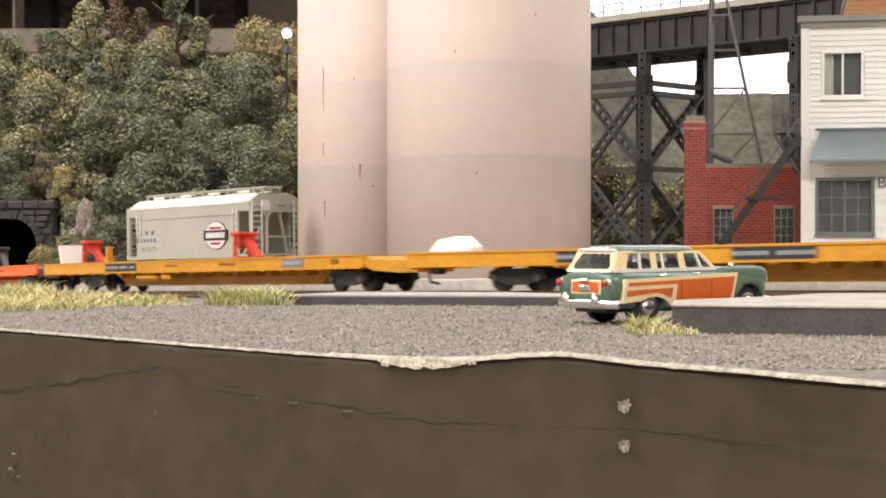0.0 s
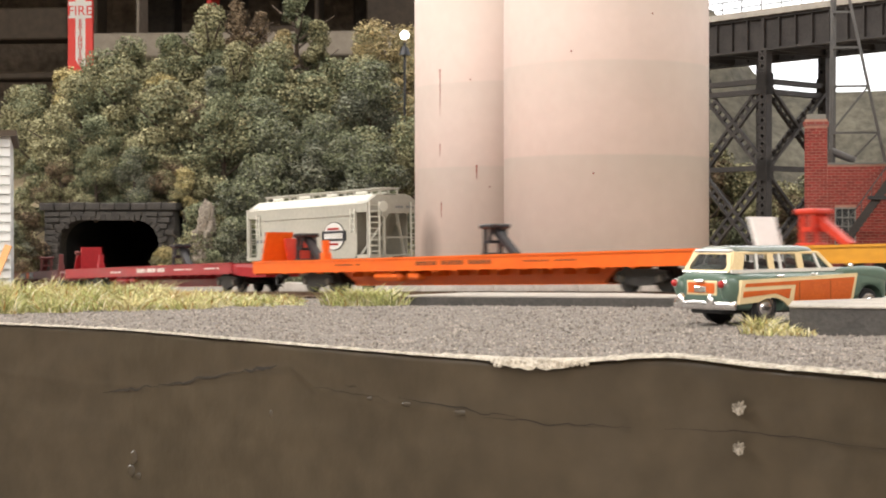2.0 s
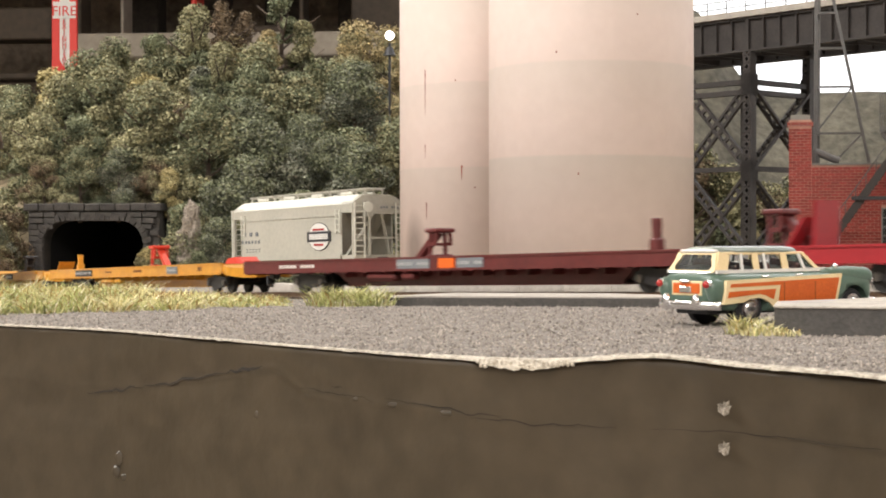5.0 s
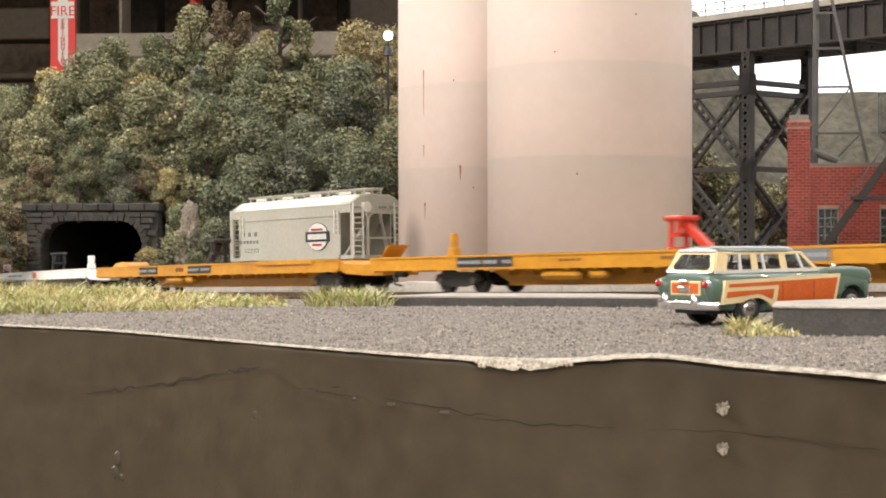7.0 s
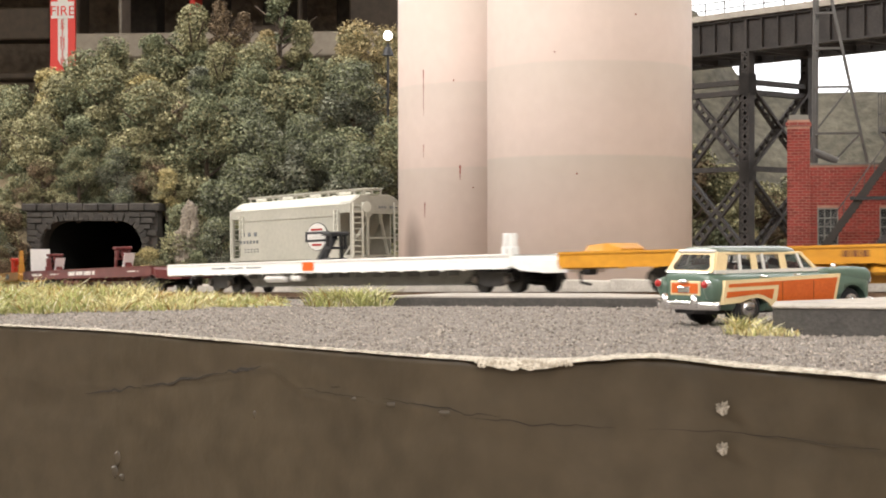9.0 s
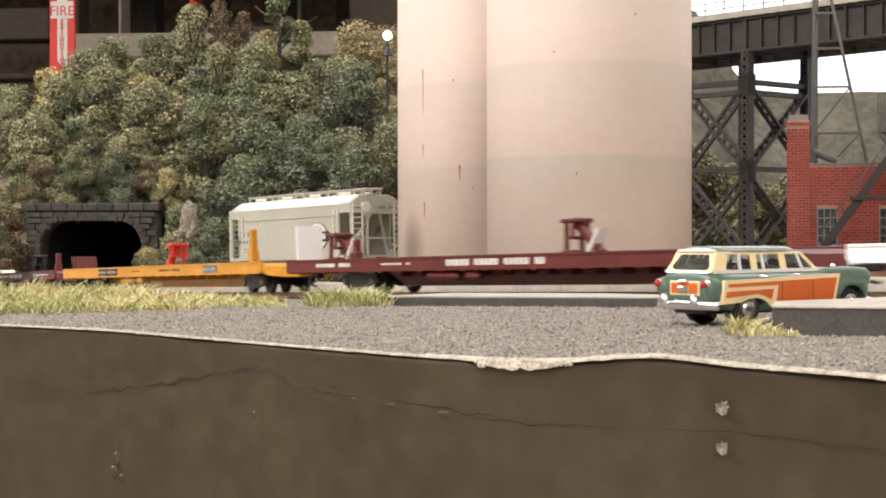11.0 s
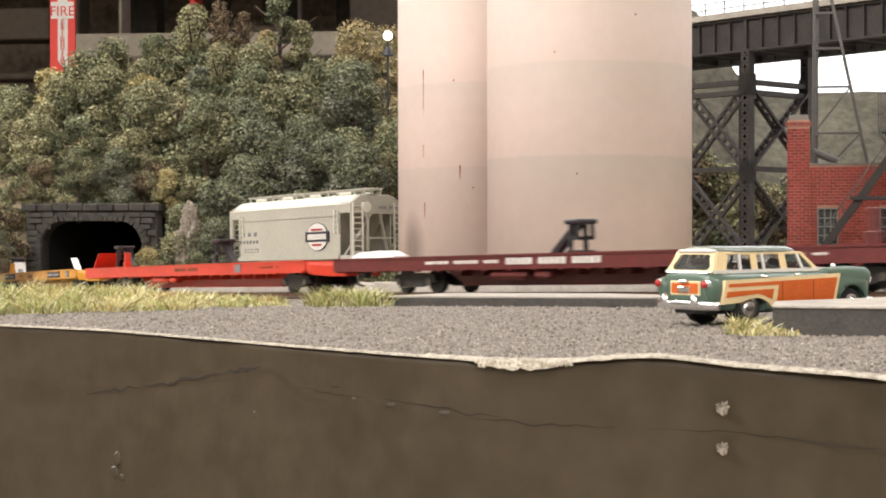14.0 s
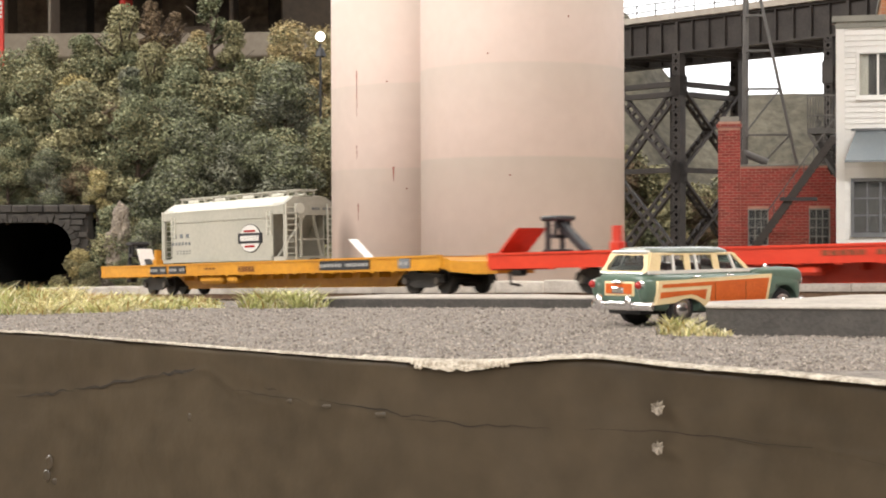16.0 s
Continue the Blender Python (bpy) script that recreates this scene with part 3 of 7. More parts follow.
# ---------------------------------------------------------------- silos
def silo(x, y, r, base, top, mat, streaks):
    th = thing("silo", "tall pale pink concrete grain silo with grey weather bands", "silo", pose(x, y, base), group="silos")
    bm = BM()
    loft(bm, [[(r * math.cos(a), r * math.sin(a), z) for a in np.linspace(0, 2 * math.pi, 129)[:-1]] for z in (0, top - base)])
    for f in bm.faces:
        f.smooth = len(f.verts) == 4
    part("wall", bm, M[mat], th)
    bm = BM()
    rod(bm, (0, 0, top - base), (0, 0, top - base + 0.004), r + 0.0015, 64)
    part("roof_slab", bm, M["concrete"], th)
    for deg, z0, z1, w in streaks:
        bm = BM()
        a0 = radians(deg)
        rows = []
        for k in range(9):
            z = z1 - (z1 - z0) * k / 8
            half = w / r * (1 - 0.75 * k / 8) * (1 + 0.3 * math.sin(k * 2.3))
            rows.append([bm.verts.new(((r + 0.00015) * math.cos(a), (r + 0.00015) * math.sin(a), z)) for a in (a0 - half, a0 + half)])
        for p, q in zip(rows, rows[1:]):
            bm.faces.new((p[0], p[1], q[1], q[0]))
        part("rust_streak", bm, M["rust"], th)
    for deg, z in ((262, 0.062), (250, 0.118), (281, 0.019), (294, 0.135)):
        bm = BM()
        a = radians(deg)
        bmesh.ops.create_icosphere(bm, subdivisions=1, radius=0.0005, matrix=pose(r * math.cos(a), r * math.sin(a), z))
        part("pock_mark", bm, M["rust"], th)
    return th


silo(0.0224, 0.80, 0.0495, -0.012, 0.27, "silo", ())
silo(-0.0292, 0.90, 0.0503, -0.015, 0.27, "silo_painted_shadow", ((228, 0.100, 0.1245, 0.00035), (228, 0.078, 0.085, 0.0003), (254, 0.066, 0.0735, 0.0005), (229, 0.046, 0.0545, 0.0004)))


# ---------------------------------------------------------------- hopper car on the siding
def hopper():
    L, W = 0.140, 0.036
    th = thing("covered_hopper", "grey covered hopper car with a round emblem on the siding", "hopper car", pose(-0.0950, 0.9416, -0.0014, 0, -1.3, 0) @ pose(0, 0, 0, 0, 0, 0))
    m = pose(-0.0950, 0.9416, -0.0005, 0, 0, 90 + 40.3) @ pose(0, 0, 0, 0, 1.3, 0)
    th.matrix_world = m
    # local x runs away along the car, y to its left as seen from the near end
    w, h, sill, eave = W / 2, W / 2, 0.0108, 0.0415

    def slope(xb, xt):
        v = w - 0.0007
        return [(xb, -v, sill), (xt, -v, eave), (xt, -w * 0.62, eave + 0.0043), (xt, 0, eave + 0.0046), (xt, w * 0.62, eave + 0.0043), (xt, v, eave), (xb, v, sill)]
    bm = BM()
    loft(bm, [slope(0.040, 0.014), slope(L - 0.040, L - 0.014)])
    part("body", bm, M["hopper"], th)
    for y in (-1, 1):
        bm = BM()
        a, b = sorted((y * w, y * (w - 0.0006)))
        box(bm, 0.0125, L - 0.0125, a, b, sill, eave)
        part("side_sheet", bm, M["hopper"], th)
    bm = BM()
    loft(bm, [[(x, -w - 0.0004, eave - 0.0005), (x, -w * 0.62, eave + 0.0051), (x, 0, eave + 0.0054), (x, w * 0.62, eave + 0.0051), (x, w + 0.0004, eave - 0.0005), (x, w * 0.6, eave + 0.004), (x, 0, eave + 0.0055), (x, -w * 0.6, eave + 0.004)] for x in (0.004, L - 0.004)])
    part("roof", bm, M["hopper_roof"], th)
    # end platforms
    for e in (0, 1):
        x = 0.0 if e == 0 else L
        k = 1 if e == 0 else -1
        bm = BM()
        box(bm, min(x, x + k * 0.012), max(x, x + k * 0.012), -w, w, 0.0095, 0.0118)
        part("end_sill", bm, M["hopper"], th)
        for y in (-w + 0.0012, w - 0.0012):
            bm = BM()
            beam(bm, (x + k * 0.0015, y, 0.0118), (x + k * 0.0015, y, 0.0405), 0.0016, 0.0016)
            part("corner_post", bm, M["hopper"], th)
            bm = BM()
            beam(bm, (x + k * 0.012, y * 0.9, 0.0118), (x + k * 0.0015, y * 0.15, 0.036), 0.0014, 0.0012)
            part("end_brace", bm, M["hopper"], th)
        for z in (0.0215, 0.036):
            bm = BM()
            beam(bm, (x + k * 0.0015, -w, z), (x + k * 0.0015, w, z), 0.0012, 0.0010)
            part("end_rail", bm, M["hopper"], th)
        bm = BM()
        loft(bm, [[(xx, -w, 0.0362), (xx, -w, eave), (xx, -w * 0.62, eave + 0.0046), (xx, w * 0.62, eave + 0.0046), (xx, w, eave), (xx, w, 0.0362)] for xx in (x + k * 0.001, x + k * 0.013)])
        part("end_cap", bm, M["hopper"], th)
        # ladders on the end and on the side
        for ya, yb, xx in ((-w + 0.0005, -w + 0.0065, x - k * 0.0004), (w - 0.0072, w - 0.0006, x - k * 0.0006)):
            bm = BM()
            for y in (ya, yb):
                beam(bm, (xx, y, 0.010), (xx, y, 0.042), 0.0008, 0.0009)
            for i in range(9):
                beam(bm, (xx, ya, 0.0135 + i * 0.0033), (xx, yb, 0.0135 + i * 0.0033), 0.0007, 0.0006)
            part("ladder", bm, M["hopper_roof"], th)
        bm = BM()
        for xx in (x + k * 0.0132, x + k * 0.0172):
            beam(bm, (xx, w + 0.0008, 0.0245), (xx, w + 0.0008, 0.038), 0.0007, 0.0008)
        for i in range(4):
            beam(bm, (x + k * 0.0132, w + 0.0008, 0.0262 + i * 0.0033), (x + k * 0.0172, w + 0.0008, 0.0262 + i * 0.0033), 0.0006, 0.0006)
        part("ladder", bm, M["hopper_roof"], th)
        bm = BM()
        box(bm, min(x + k * 0.018, x + k * 0.040), max(x + k * 0.018, x + k * 0.040), -0.0105, 0.0105, 0.002, 0.0085, 0.001)
        truck = part("truck", bm, M["truck"], th)
        for xx in (0.019, 0.039):
            bm = BM()
            rod(bm, (x + k * xx, -0.0088, 0.0048), (x + k * xx, 0.0088, 0.0048), 0.0048, 16)
            part("wheelset", bm, M["wheel"], truck)
        bm = BM()
        beam(bm, (x - k * 0.0008, w * 0.42, 0.0110), (x - k * 0.0008, w * 0.42, 0.0385), 0.0012, 0.0012)
        box(bm, min(x - k * 0.0014, x + k * 0.0004), max(x - k * 0.0014, x + k * 0.0004), w * 0.30, w * 0.52, 0.0335, 0.0372, 0.0003)
        part("brake_mast", bm, M["hopper"], th)
        bm = BM()
        for i in range(7):
            if i != 3:
                box(bm, min(x, x - k * 0.0003), max(x, x - k * 0.0003), -w * 0.75 + i * 0.0019, -w * 0.75 + i * 0.0019 + 0.0012, 0.0385, 0.0398)
        part("lettering", bm, M["grey_trim"], th)
        bm = BM()
        box(bm, min(x - k * 0.006, x), max(x - k * 0.006, x), -0.0015, 0.0015, 0.0075, 0.0105)
        part("coupler", bm, M["truck"], th)
        bm = BM()
        bmesh.ops.create_circle(bm, cap_ends=True, segments=20, radius=0.0031, matrix=pose(x - k * 0.0012, 0.0086, 0.0392, 0, 90, 0))
        ext = bmesh.ops.extrude_face_region(bm, geom=list(bm.faces))["geom"]
        bmesh.ops.translate(bm, vec=(-k * 0.0008, 0, 0), verts=[v for v in ext if isinstance(v, bmesh.types.BMVert)])
        part("brake_wheel", bm, M["hopper_roof"], th)
    for x in (0.045, L - 0.045):
        bm = BM()
        loft(bm, [[(x - 0.02, -w * 0.8, 0.0108), (x + 0.02, -w * 0.8, 0.0108), (x + 0.02, w * 0.8, 0.0108), (x - 0.02, w * 0.8, 0.0108)], [(x - 0.006, -w * 0.4, 0.003), (x + 0.006, -w * 0.4, 0.003), (x + 0.006, w * 0.4, 0.003), (x - 0.006, w * 0.4, 0.003)]])
        part("hopper_bay", bm, M["hopper"], th)
    bm = BM()
    box(bm, 0.013, L - 0.013, w, w + 0.0009, 0.0098, 0.0125)
    part("side_sill", bm, M["hopper"], th)
    bm = BM()
    box(bm, 0.013, L - 0.013, w, w + 0.0005, 0.0345, 0.0352)
    part("side_rib", bm, M["hopper"], th)
    # running board along the roof
    bm = BM()
    for y in (-0.0055, -0.0018, 0.0018, 0.0055):
        beam(bm, (0.002, y, 0.0502), (L - 0.002, y, 0.0502), 0.0010, 0.0007)
    for x in np.linspace(0.005, L - 0.005, 15):
        beam(bm, (x, -0.0065, 0.0496), (x, 0.0065, 0.0496), 0.0010, 0.0010)
        for y in (-0.0058, 0.0058):
            beam(bm, (x, y, 0.0462), (x, y, 0.0500), 0.0009, 0.0009)
    part("running_board", bm, M["hopper"], th)
    for x in np.linspace(0.022, L - 0.022, 4):
        bm = BM()
        box(bm, x - 0.006, x + 0.006, -0.0085, -0.0070, 0.0470, 0.0488, 0.0004)
        box(bm, x - 0.006, x + 0.006, 0.0070, 0.0085, 0.0470, 0.0488, 0.0004)
        part("hatch", bm, M["hopper_roof"], th)
    # round emblem and lettering, kept as plain shapes
    em = None
    for name, r, y, mat in (("emblem_ring", 0.0083, 0.0003, "panel_black"), ("emblem", 0.0079, 0.0005, "letter")):
        bm = BM()
        bmesh.ops.create_cone(bm, cap_ends=True, segments=40, radius1=r, radius2=r, depth=0.0004, matrix=Matrix.Translation((0.036, w + y, 0.0230)) @ Matrix.Diagonal((1.4, 1, 1, 1)) @ pose(0, 0, 0, 90, 0, 0))
        o = part(name, bm, M[name == "emblem" and "letter" or mat], th)
        em = o
    for name, x0, x1, z0, z1, mat in (("emblem_band", 0.0234, 0.0486, 0.0200, 0.0260, "panel_black"), ("lettering", 0.0258, 0.0462, 0.0214, 0.0246, "letter"),
                                       ("lettering", 0.0297, 0.0423, 0.0266, 0.0278, "tail_red"), ("lettering", 0.0308, 0.0412, 0.0176, 0.0188, "tail_red")):
        bm = BM()
        d = 0.0009 if name == "emblem_band" else 0.0011
        if name == "lettering":
            n = max(4, int((x1 - x0) / 0.0019))
            p = (x1 - x0) / n
            for i in range(n):
                box(bm, x0 + i * p + p * 0.12, x0 + (i + 1) * p - p * 0.12, w, w + d, z0, z1)
        else:
            box(bm, x0, x1, w, w + d, z0, z1)
        part(name, bm, M[mat], th)
    for x0, n, p, z0, z1 in ((0.107, 3, 0.0075, 0.0250, 0.0275), (0.1055, 6, 0.0040, 0.0205, 0.0225), (0.105, 5, 0.0038, 0.0165, 0.0172), (0.105, 5, 0.0038, 0.0150, 0.0156)):
        bm = BM()
        for i in range(n):
            box(bm, x0 + i * p, x0 + i * p + p * 0.42, w, w + 0.0003, z0, z1)
        part("lettering", bm, M["grey_trim"], th)


hopper()


# ---------------------------------------------------------------- the train
def shared(name, bm, material):
    me = bpy.data.meshes.new(name)
    bm.to_mesh(me)
    bm.free()
    me.materials.append(material)
    return me


def truck_meshes():
    out = {}
    bm = BM()
    slab_xz(bm, [(-0.0135, 0.0046), (-0.0125, 0.0072), (-0.005, 0.0080), (0.005, 0.0080), (0.0125, 0.0072), (0.0135, 0.0046), (0.0085, 0.0036), (0.004, 0.0024), (-0.004, 0.0024), (-0.0085, 0.0036)], -0.0009, 0.0009)
    out["side_frame"] = shared("side_frame", bm, M["truck"])
    bm = BM()
    box(bm, -0.0028, 0.0028, -0.0112, 0.0112, 0.0040, 0.0078, 0.0005)
    out["bolster"] = shared("bolster", bm, M["truck"])
    bm = BM()
    rod(bm, (0, -0.0086, 0), (0, 0.0086, 0), 0.0010, 8)
    for y in (-0.0083, 0.0083):
        rod(bm, (0, y - 0.0011, 0), (0, y + 0.0011, 0), 0.0048, 20)
    out["wheelset"] = shared("wheelset", bm, M["truck"])
    bm = BM()
    rod(bm, (0, -0.0008, 0), (0, 0.0008, 0), 0.0014, 10)
    out["axle_box"] = shared("axle_box", bm, M["wheel"])
    return out


TRUCK = truck_meshes()
DECK = 0.0143          # deck over the rail


def flat_car(paint, label, length, arm_paint=None, arm=0.0245, belly=None):
    """A long flat car; local x runs forward from the rear coupling, the camera sees its -y side."""
    th = thing("flat_car", label, "flat car", group="train of flat cars")
    p = M[paint]
    bp = M[belly or paint]
    r, f = 0.0025, length - arm
    bm = BM()
    box(bm, r, f, -HALF + 0.0010, HALF - 0.0010, DECK - 0.0013, DECK - 0.0004)
    part("deck", bm, M["deck"] if paint == "yellow" else bp, th)
    for y in (-1, 1):
        ya, yb = sorted((y * HALF, y * (HALF - 0.0010)))
        bm = BM()
        slab_xz(bm, [(r, DECK), (f, DECK), (f, DECK - 0.0046), (f - 0.010, DECK - 0.0053), (r + 0.010, DECK - 0.0053), (r, DECK - 0.0046)], ya, yb)
        bmesh.ops.bevel(bm, geom=[e for e in bm.edges if abs(e.verts[0].co.x - e.verts[1].co.x) > 0.02], offset=0.0002, segments=1, affect="EDGES")
        sill = part("side_sill", bm, p, th)
        bm = BM()
        for z in (DECK - 0.0004, DECK - 0.0051):
            ya2, yb2 = sorted((y * (HALF + 0.0005), y * (HALF - 0.0002)))
            box(bm, r + 0.001, f - 0.001, ya2, yb2, z - 0.0004, z + 0.0004)
        part("flange", bm, p, sill)
        if y < 0:
            bm = BM()
            for x in np.linspace(r + 0.03, f - 0.03, 17):
                box(bm, x - 0.0009, x + 0.0009, -HALF - 0.0004, -HALF + 0.0012, DECK - 0.0060, DECK - 0.0050)
            part("tie_down", bm, p, sill)
        # deep belly girder with stiffeners
        ya, yb = sorted((y * 0.0075, y * 0.0085))
        bm = BM()
        slab_xz(bm, [(r + 0.064, DECK - 0.005), (r + 0.076, 0.0034), (length - 0.066, 0.0034), (length - 0.058, DECK - 0.005)], ya, yb)
        part("centre_girder", bm, bp, th)
        if y < 0:
            bm = BM()
            slab_xz(bm, [(-0.0004, DECK - 0.0014), (0.0004, DECK - 0.0014), (0.0004, 0.0066), (-0.0004, 0.0066)], -0.0135, -0.0065)
            rib = shared("stiffener", bm, bp)
            for x in np.linspace(r + 0.080, length - 0.070, 13):
                mesh_part("stiffener", rib, th, pose(x, 0, 0))
    bm = BM()
    box(bm, r + 0.075, length - 0.065, -0.0085, 0.0085, 0.0028, 0.0036)
    part("bottom_flange", bm, bp, th)
    bm = BM()
    box(bm, r + 0.10, r + 0.12, -0.0165, -0.0115, 0.0048, 0.0088, 0.0015)
    box(bm, r + 0.125, r + 0.133, -0.0165, -0.0115, 0.0052, 0.0084, 0.001)
    part("brake_tank", bm, p, th)
    bm = BM()
    box(bm, r, r + 0.0016, -HALF + 0.0011, HALF - 0.0011, DECK - 0.006, DECK - 0.0014)
    part("end_sill", bm, p, th)
    ap = M[arm_paint or paint]
    bm = BM()
    loft(bm, [[(x, -w, za), (x, w, za), (x, w, zb), (x, -w, zb)] for x, w, za, zb in ((f, 0.0165, DECK - 0.005, DECK - 0.0008), (f + arm * 0.2, 0.0165, DECK - 0.0062, DECK - 0.0022), (f + arm * 0.57, 0.012, DECK - 0.0072, DECK - 0.0026), (f + arm * 0.88, 0.0085, DECK - 0.0072, DECK - 0.0026))])
    part("draft_arm", bm, ap, th)
    for x0, x1 in ((-0.0015, 0.004), (length - 0.004, length + 0.001)):
        bm = BM()
        box(bm, x0, x1, -0.0018, 0.0018, 0.0062, 0.0092, 0.0006)
        part("coupler", bm, M["truck"], th)
    bm = BM()
    rod(bm, (length - 0.003, -0.003, 0.0075), (length - 0.0015, -0.0035, 0.0035), 0.0005)
    rod(bm, (length - 0.0015, -0.0035, 0.0035), (length + 0.003, -0.003, 0.0028), 0.0005)
    part("air_hose", bm, M["truck"], th)
    for c in (0.052, length - 0.043):
        tr = new("truck")
        tr.empty_display_size = 0.005
        tr.parent = th
        tr.location = (c, 0, 0)
        for y in (-0.0115, 0.0115):
            mesh_part("side_frame", TRUCK["side_frame"], tr, pose(0, y, 0))
        mesh_part("bolster", TRUCK["bolster"], tr)
        for x in (-0.0099, 0.0099):
            mesh_part("wheelset", TRUCK["wheelset"], tr, pose(x, 0, 0.0048))
            for y in (-0.0125, 0.0125):
                mesh_part("axle_box", TRUCK["axle_box"], tr, pose(x, y, 0.0048))
    return th


def panel(th, x, w, mat="panel_black", lettered=True, z=0.0):
    """A lettering board on the visible side sill, its writing kept as bars."""
    bm = BM()
    box(bm, x - w / 2, x + w / 2, -HALF - 0.0006, -HALF + 0.0002, DECK - 0.0046 + z, DECK - 0.0009)
    pn = part("lettering_board", bm, M[mat], th)
    if lettered:
        bm = BM()
        n = max(2, int(w / 0.0026))
        for i in range(n):
            if n > 5 and i == n // 2:
                continue
            xa = x - w / 2 + w * (i + 0.2) / n
            box(bm, xa, xa + w * 0.62 / n, -HALF - 0.0008, -HALF - 0.0004, DECK - 0.0034, DECK - 0.0021)
        part("lettering", bm, M["letter_grey"], pn)


def writing(th, x, w, mat, z0=0.0035, z1=0.0018, step=0.0028):
    bm = BM()
    n = max(2, int(w / step))
    for i in range(n):
        if i % 6 == 5:
            continue
        xa = x - w / 2 + w * i / n
        box(bm, xa, xa + w * 0.66 / n, -HALF - 0.0002, -HALF + 0.0002, DECK - z0, DECK - z1)
    part("lettering", bm, M[mat], th)


def hitch(th, x, mat, h=0.0115, lean=1, y=0.0):
    """A trailer hitch: two posts, a cross head and a leg that slants forward or back."""
    bm = BM()
    w = 0.0038
    for a in (-w, w):
        beam(bm, (x - 0.0012, y + a, DECK - 0.0004), (x - 0.0012, y + a * 0.9, DECK + h - 0.0015), 0.0013, 0.0013)
        beam(bm, (x + 0.0024, y + a, DECK + h * 0.42), (x + 0.0024, y + a * 0.9, DECK + h - 0.0015), 0.0011, 0.0011)
        box(bm, x - 0.0016, x + 0.0028, y + a - 0.0005, y + a + 0.0005, DECK + h * 0.38, DECK + h * 0.38 + 0.0014)
    box(bm, x - 0.0018, x - 0.0006, y - w, y + w, DECK + h * 0.38, DECK + h * 0.38 + 0.0012)
    box(bm, x - 0.0030, x + 0.0030, y - w - 0.0008, y + w + 0.0008, DECK - 0.0005, DECK + 0.0009, 0.0002)
    ht = part("hitch", bm, M[mat], th)
    bm = BM()
    box(bm, x - 0.0036, x + 0.0042, y - w - 0.0012, y + w + 0.0012, DECK + h - 0.0018, DECK + h, 0.0005)
    part("hitch_head", bm, M[mat], ht)
    bm = BM()
    beam(bm, (x + lean * 0.001, y, DECK + h - 0.002), (x + lean * 0.0135, y, DECK - 0.0002), 0.0034, 0.0022)
    part("hitch_leg", bm, M[mat], ht)


def stake(th, x, mat, h=0.008, y=-0.012, w=0.0022):
    bm = BM()
    box(bm, x - w / 2, x + w / 2, y - 0.0015, y + 0.0015, DECK - 0.001, DECK + h, 0.0003)
    box(bm, x - w * 0.8, x + w * 0.8, y - 0.0020, y + 0.0020, DECK - 0.001, DECK + h * 0.35, 0.0003)
    part("stake", bm, M[mat], th)


def plate(th, x, mat, h=0.010, w=0.012, lean=0.004, y=0.0, ribs=0):
    """A folding bridge plate, raised and leaning back."""
    bm = BM()
    loft(bm, [[(x, y - w / 2, DECK - 0.0004), (x + 0.0010, y - w / 2, DECK - 0.0004), (x + 0.0010, y + w / 2, DECK - 0.0004), (x, y + w / 2, DECK - 0.0004)],
              [(x + lean, y - w / 2, DECK + h), (x + lean + 0.0010, y - w / 2, DECK + h), (x + lean + 0.0010, y + w / 2, DECK + h), (x + lean, y + w / 2, DECK + h)]])
    part("bridge_plate", bm, M[mat], th)


def folded(th, x0, x1, mat, y=0.0, h=0.004, w=0.013):
    """A hitch or plate folded down, a low hump on the deck."""
    bm = BM()
    loft(bm, [[(x, y - w / 2 * k, DECK - 0.0004), (x, y + w / 2 * k, DECK - 0.0004), (x, y + w / 2 * k * 0.8, DECK + h * q), (x, y - w / 2 * k * 0.8, DECK + h * q)]
              for x, k, q in ((x0, 0.7, 0.15), (x0 + (x1 - x0) * 0.25, 1, 0.8), (x0 + (x1 - x0) * 0.7, 1, 1.0), (x1, 0.7, 0.3))])
    part("folded_hitch", bm, M[mat], th)


# rear coupling at t = 0, length to the next coupling
COUPLINGS = [0.3, -0.0113, -0.3267, -0.6318, -0.9416, -1.2566, -1.5716, -1.8885, -2.2053, -2.5111, -2.8292, -3.1381, -3.4476, -3.7587]
LEN = [a - b for a, b in zip(COUPLINGS, COUPLINGS[1:])]
LABELS = ["yellow flat car with a white folded ramp plate", "yellow flat car with red trailer hitches", "orange flat car with black trailer hitches", "crimson flat car with white lettering and raised plates",
          "maroon flat car with grey lettering boards", "yellow flat car with a raised yellow plate", "yellow flat car with one black trailer hitch", "white flat car with grey running gear",
          "maroon flat car with white raised plates", "yellow flat car with a tall yellow stake", "maroon flat car with a white bundle on deck", "vermilion flat car with two black hitches", "yellow flat car at the end of the train"]
PAINTS = ["yellow", "yellow", "orange", "red", "maroon", "yellow", "yellow", "white", "maroon", "yellow", "maroon", "vermilion", "yellow"]
ARMS = [None, None, "maroon", None, None, None, None, None, None, None, None, None, None]
CARS = [flat_car(p, lb, ln, a, 0.0115 if p == "orange" else 0.0245, "sash_grey" if p == "white" else None) for p, lb, ln, a in zip(PAINTS, LABELS, LEN, ARMS)]
A, B, C, D, E, F, G, H, I, J, K, L, N = CARS
# A
folded(A, 0.003, 0.024, "white", y=-0.003, h=0.0055, w=0.010)
panel(A, 0.083, 0.016), panel(A, 0.159, 0.029)
writing(A, 0.12, 0.02, "letter_dark", 0.0030, 0.0022)
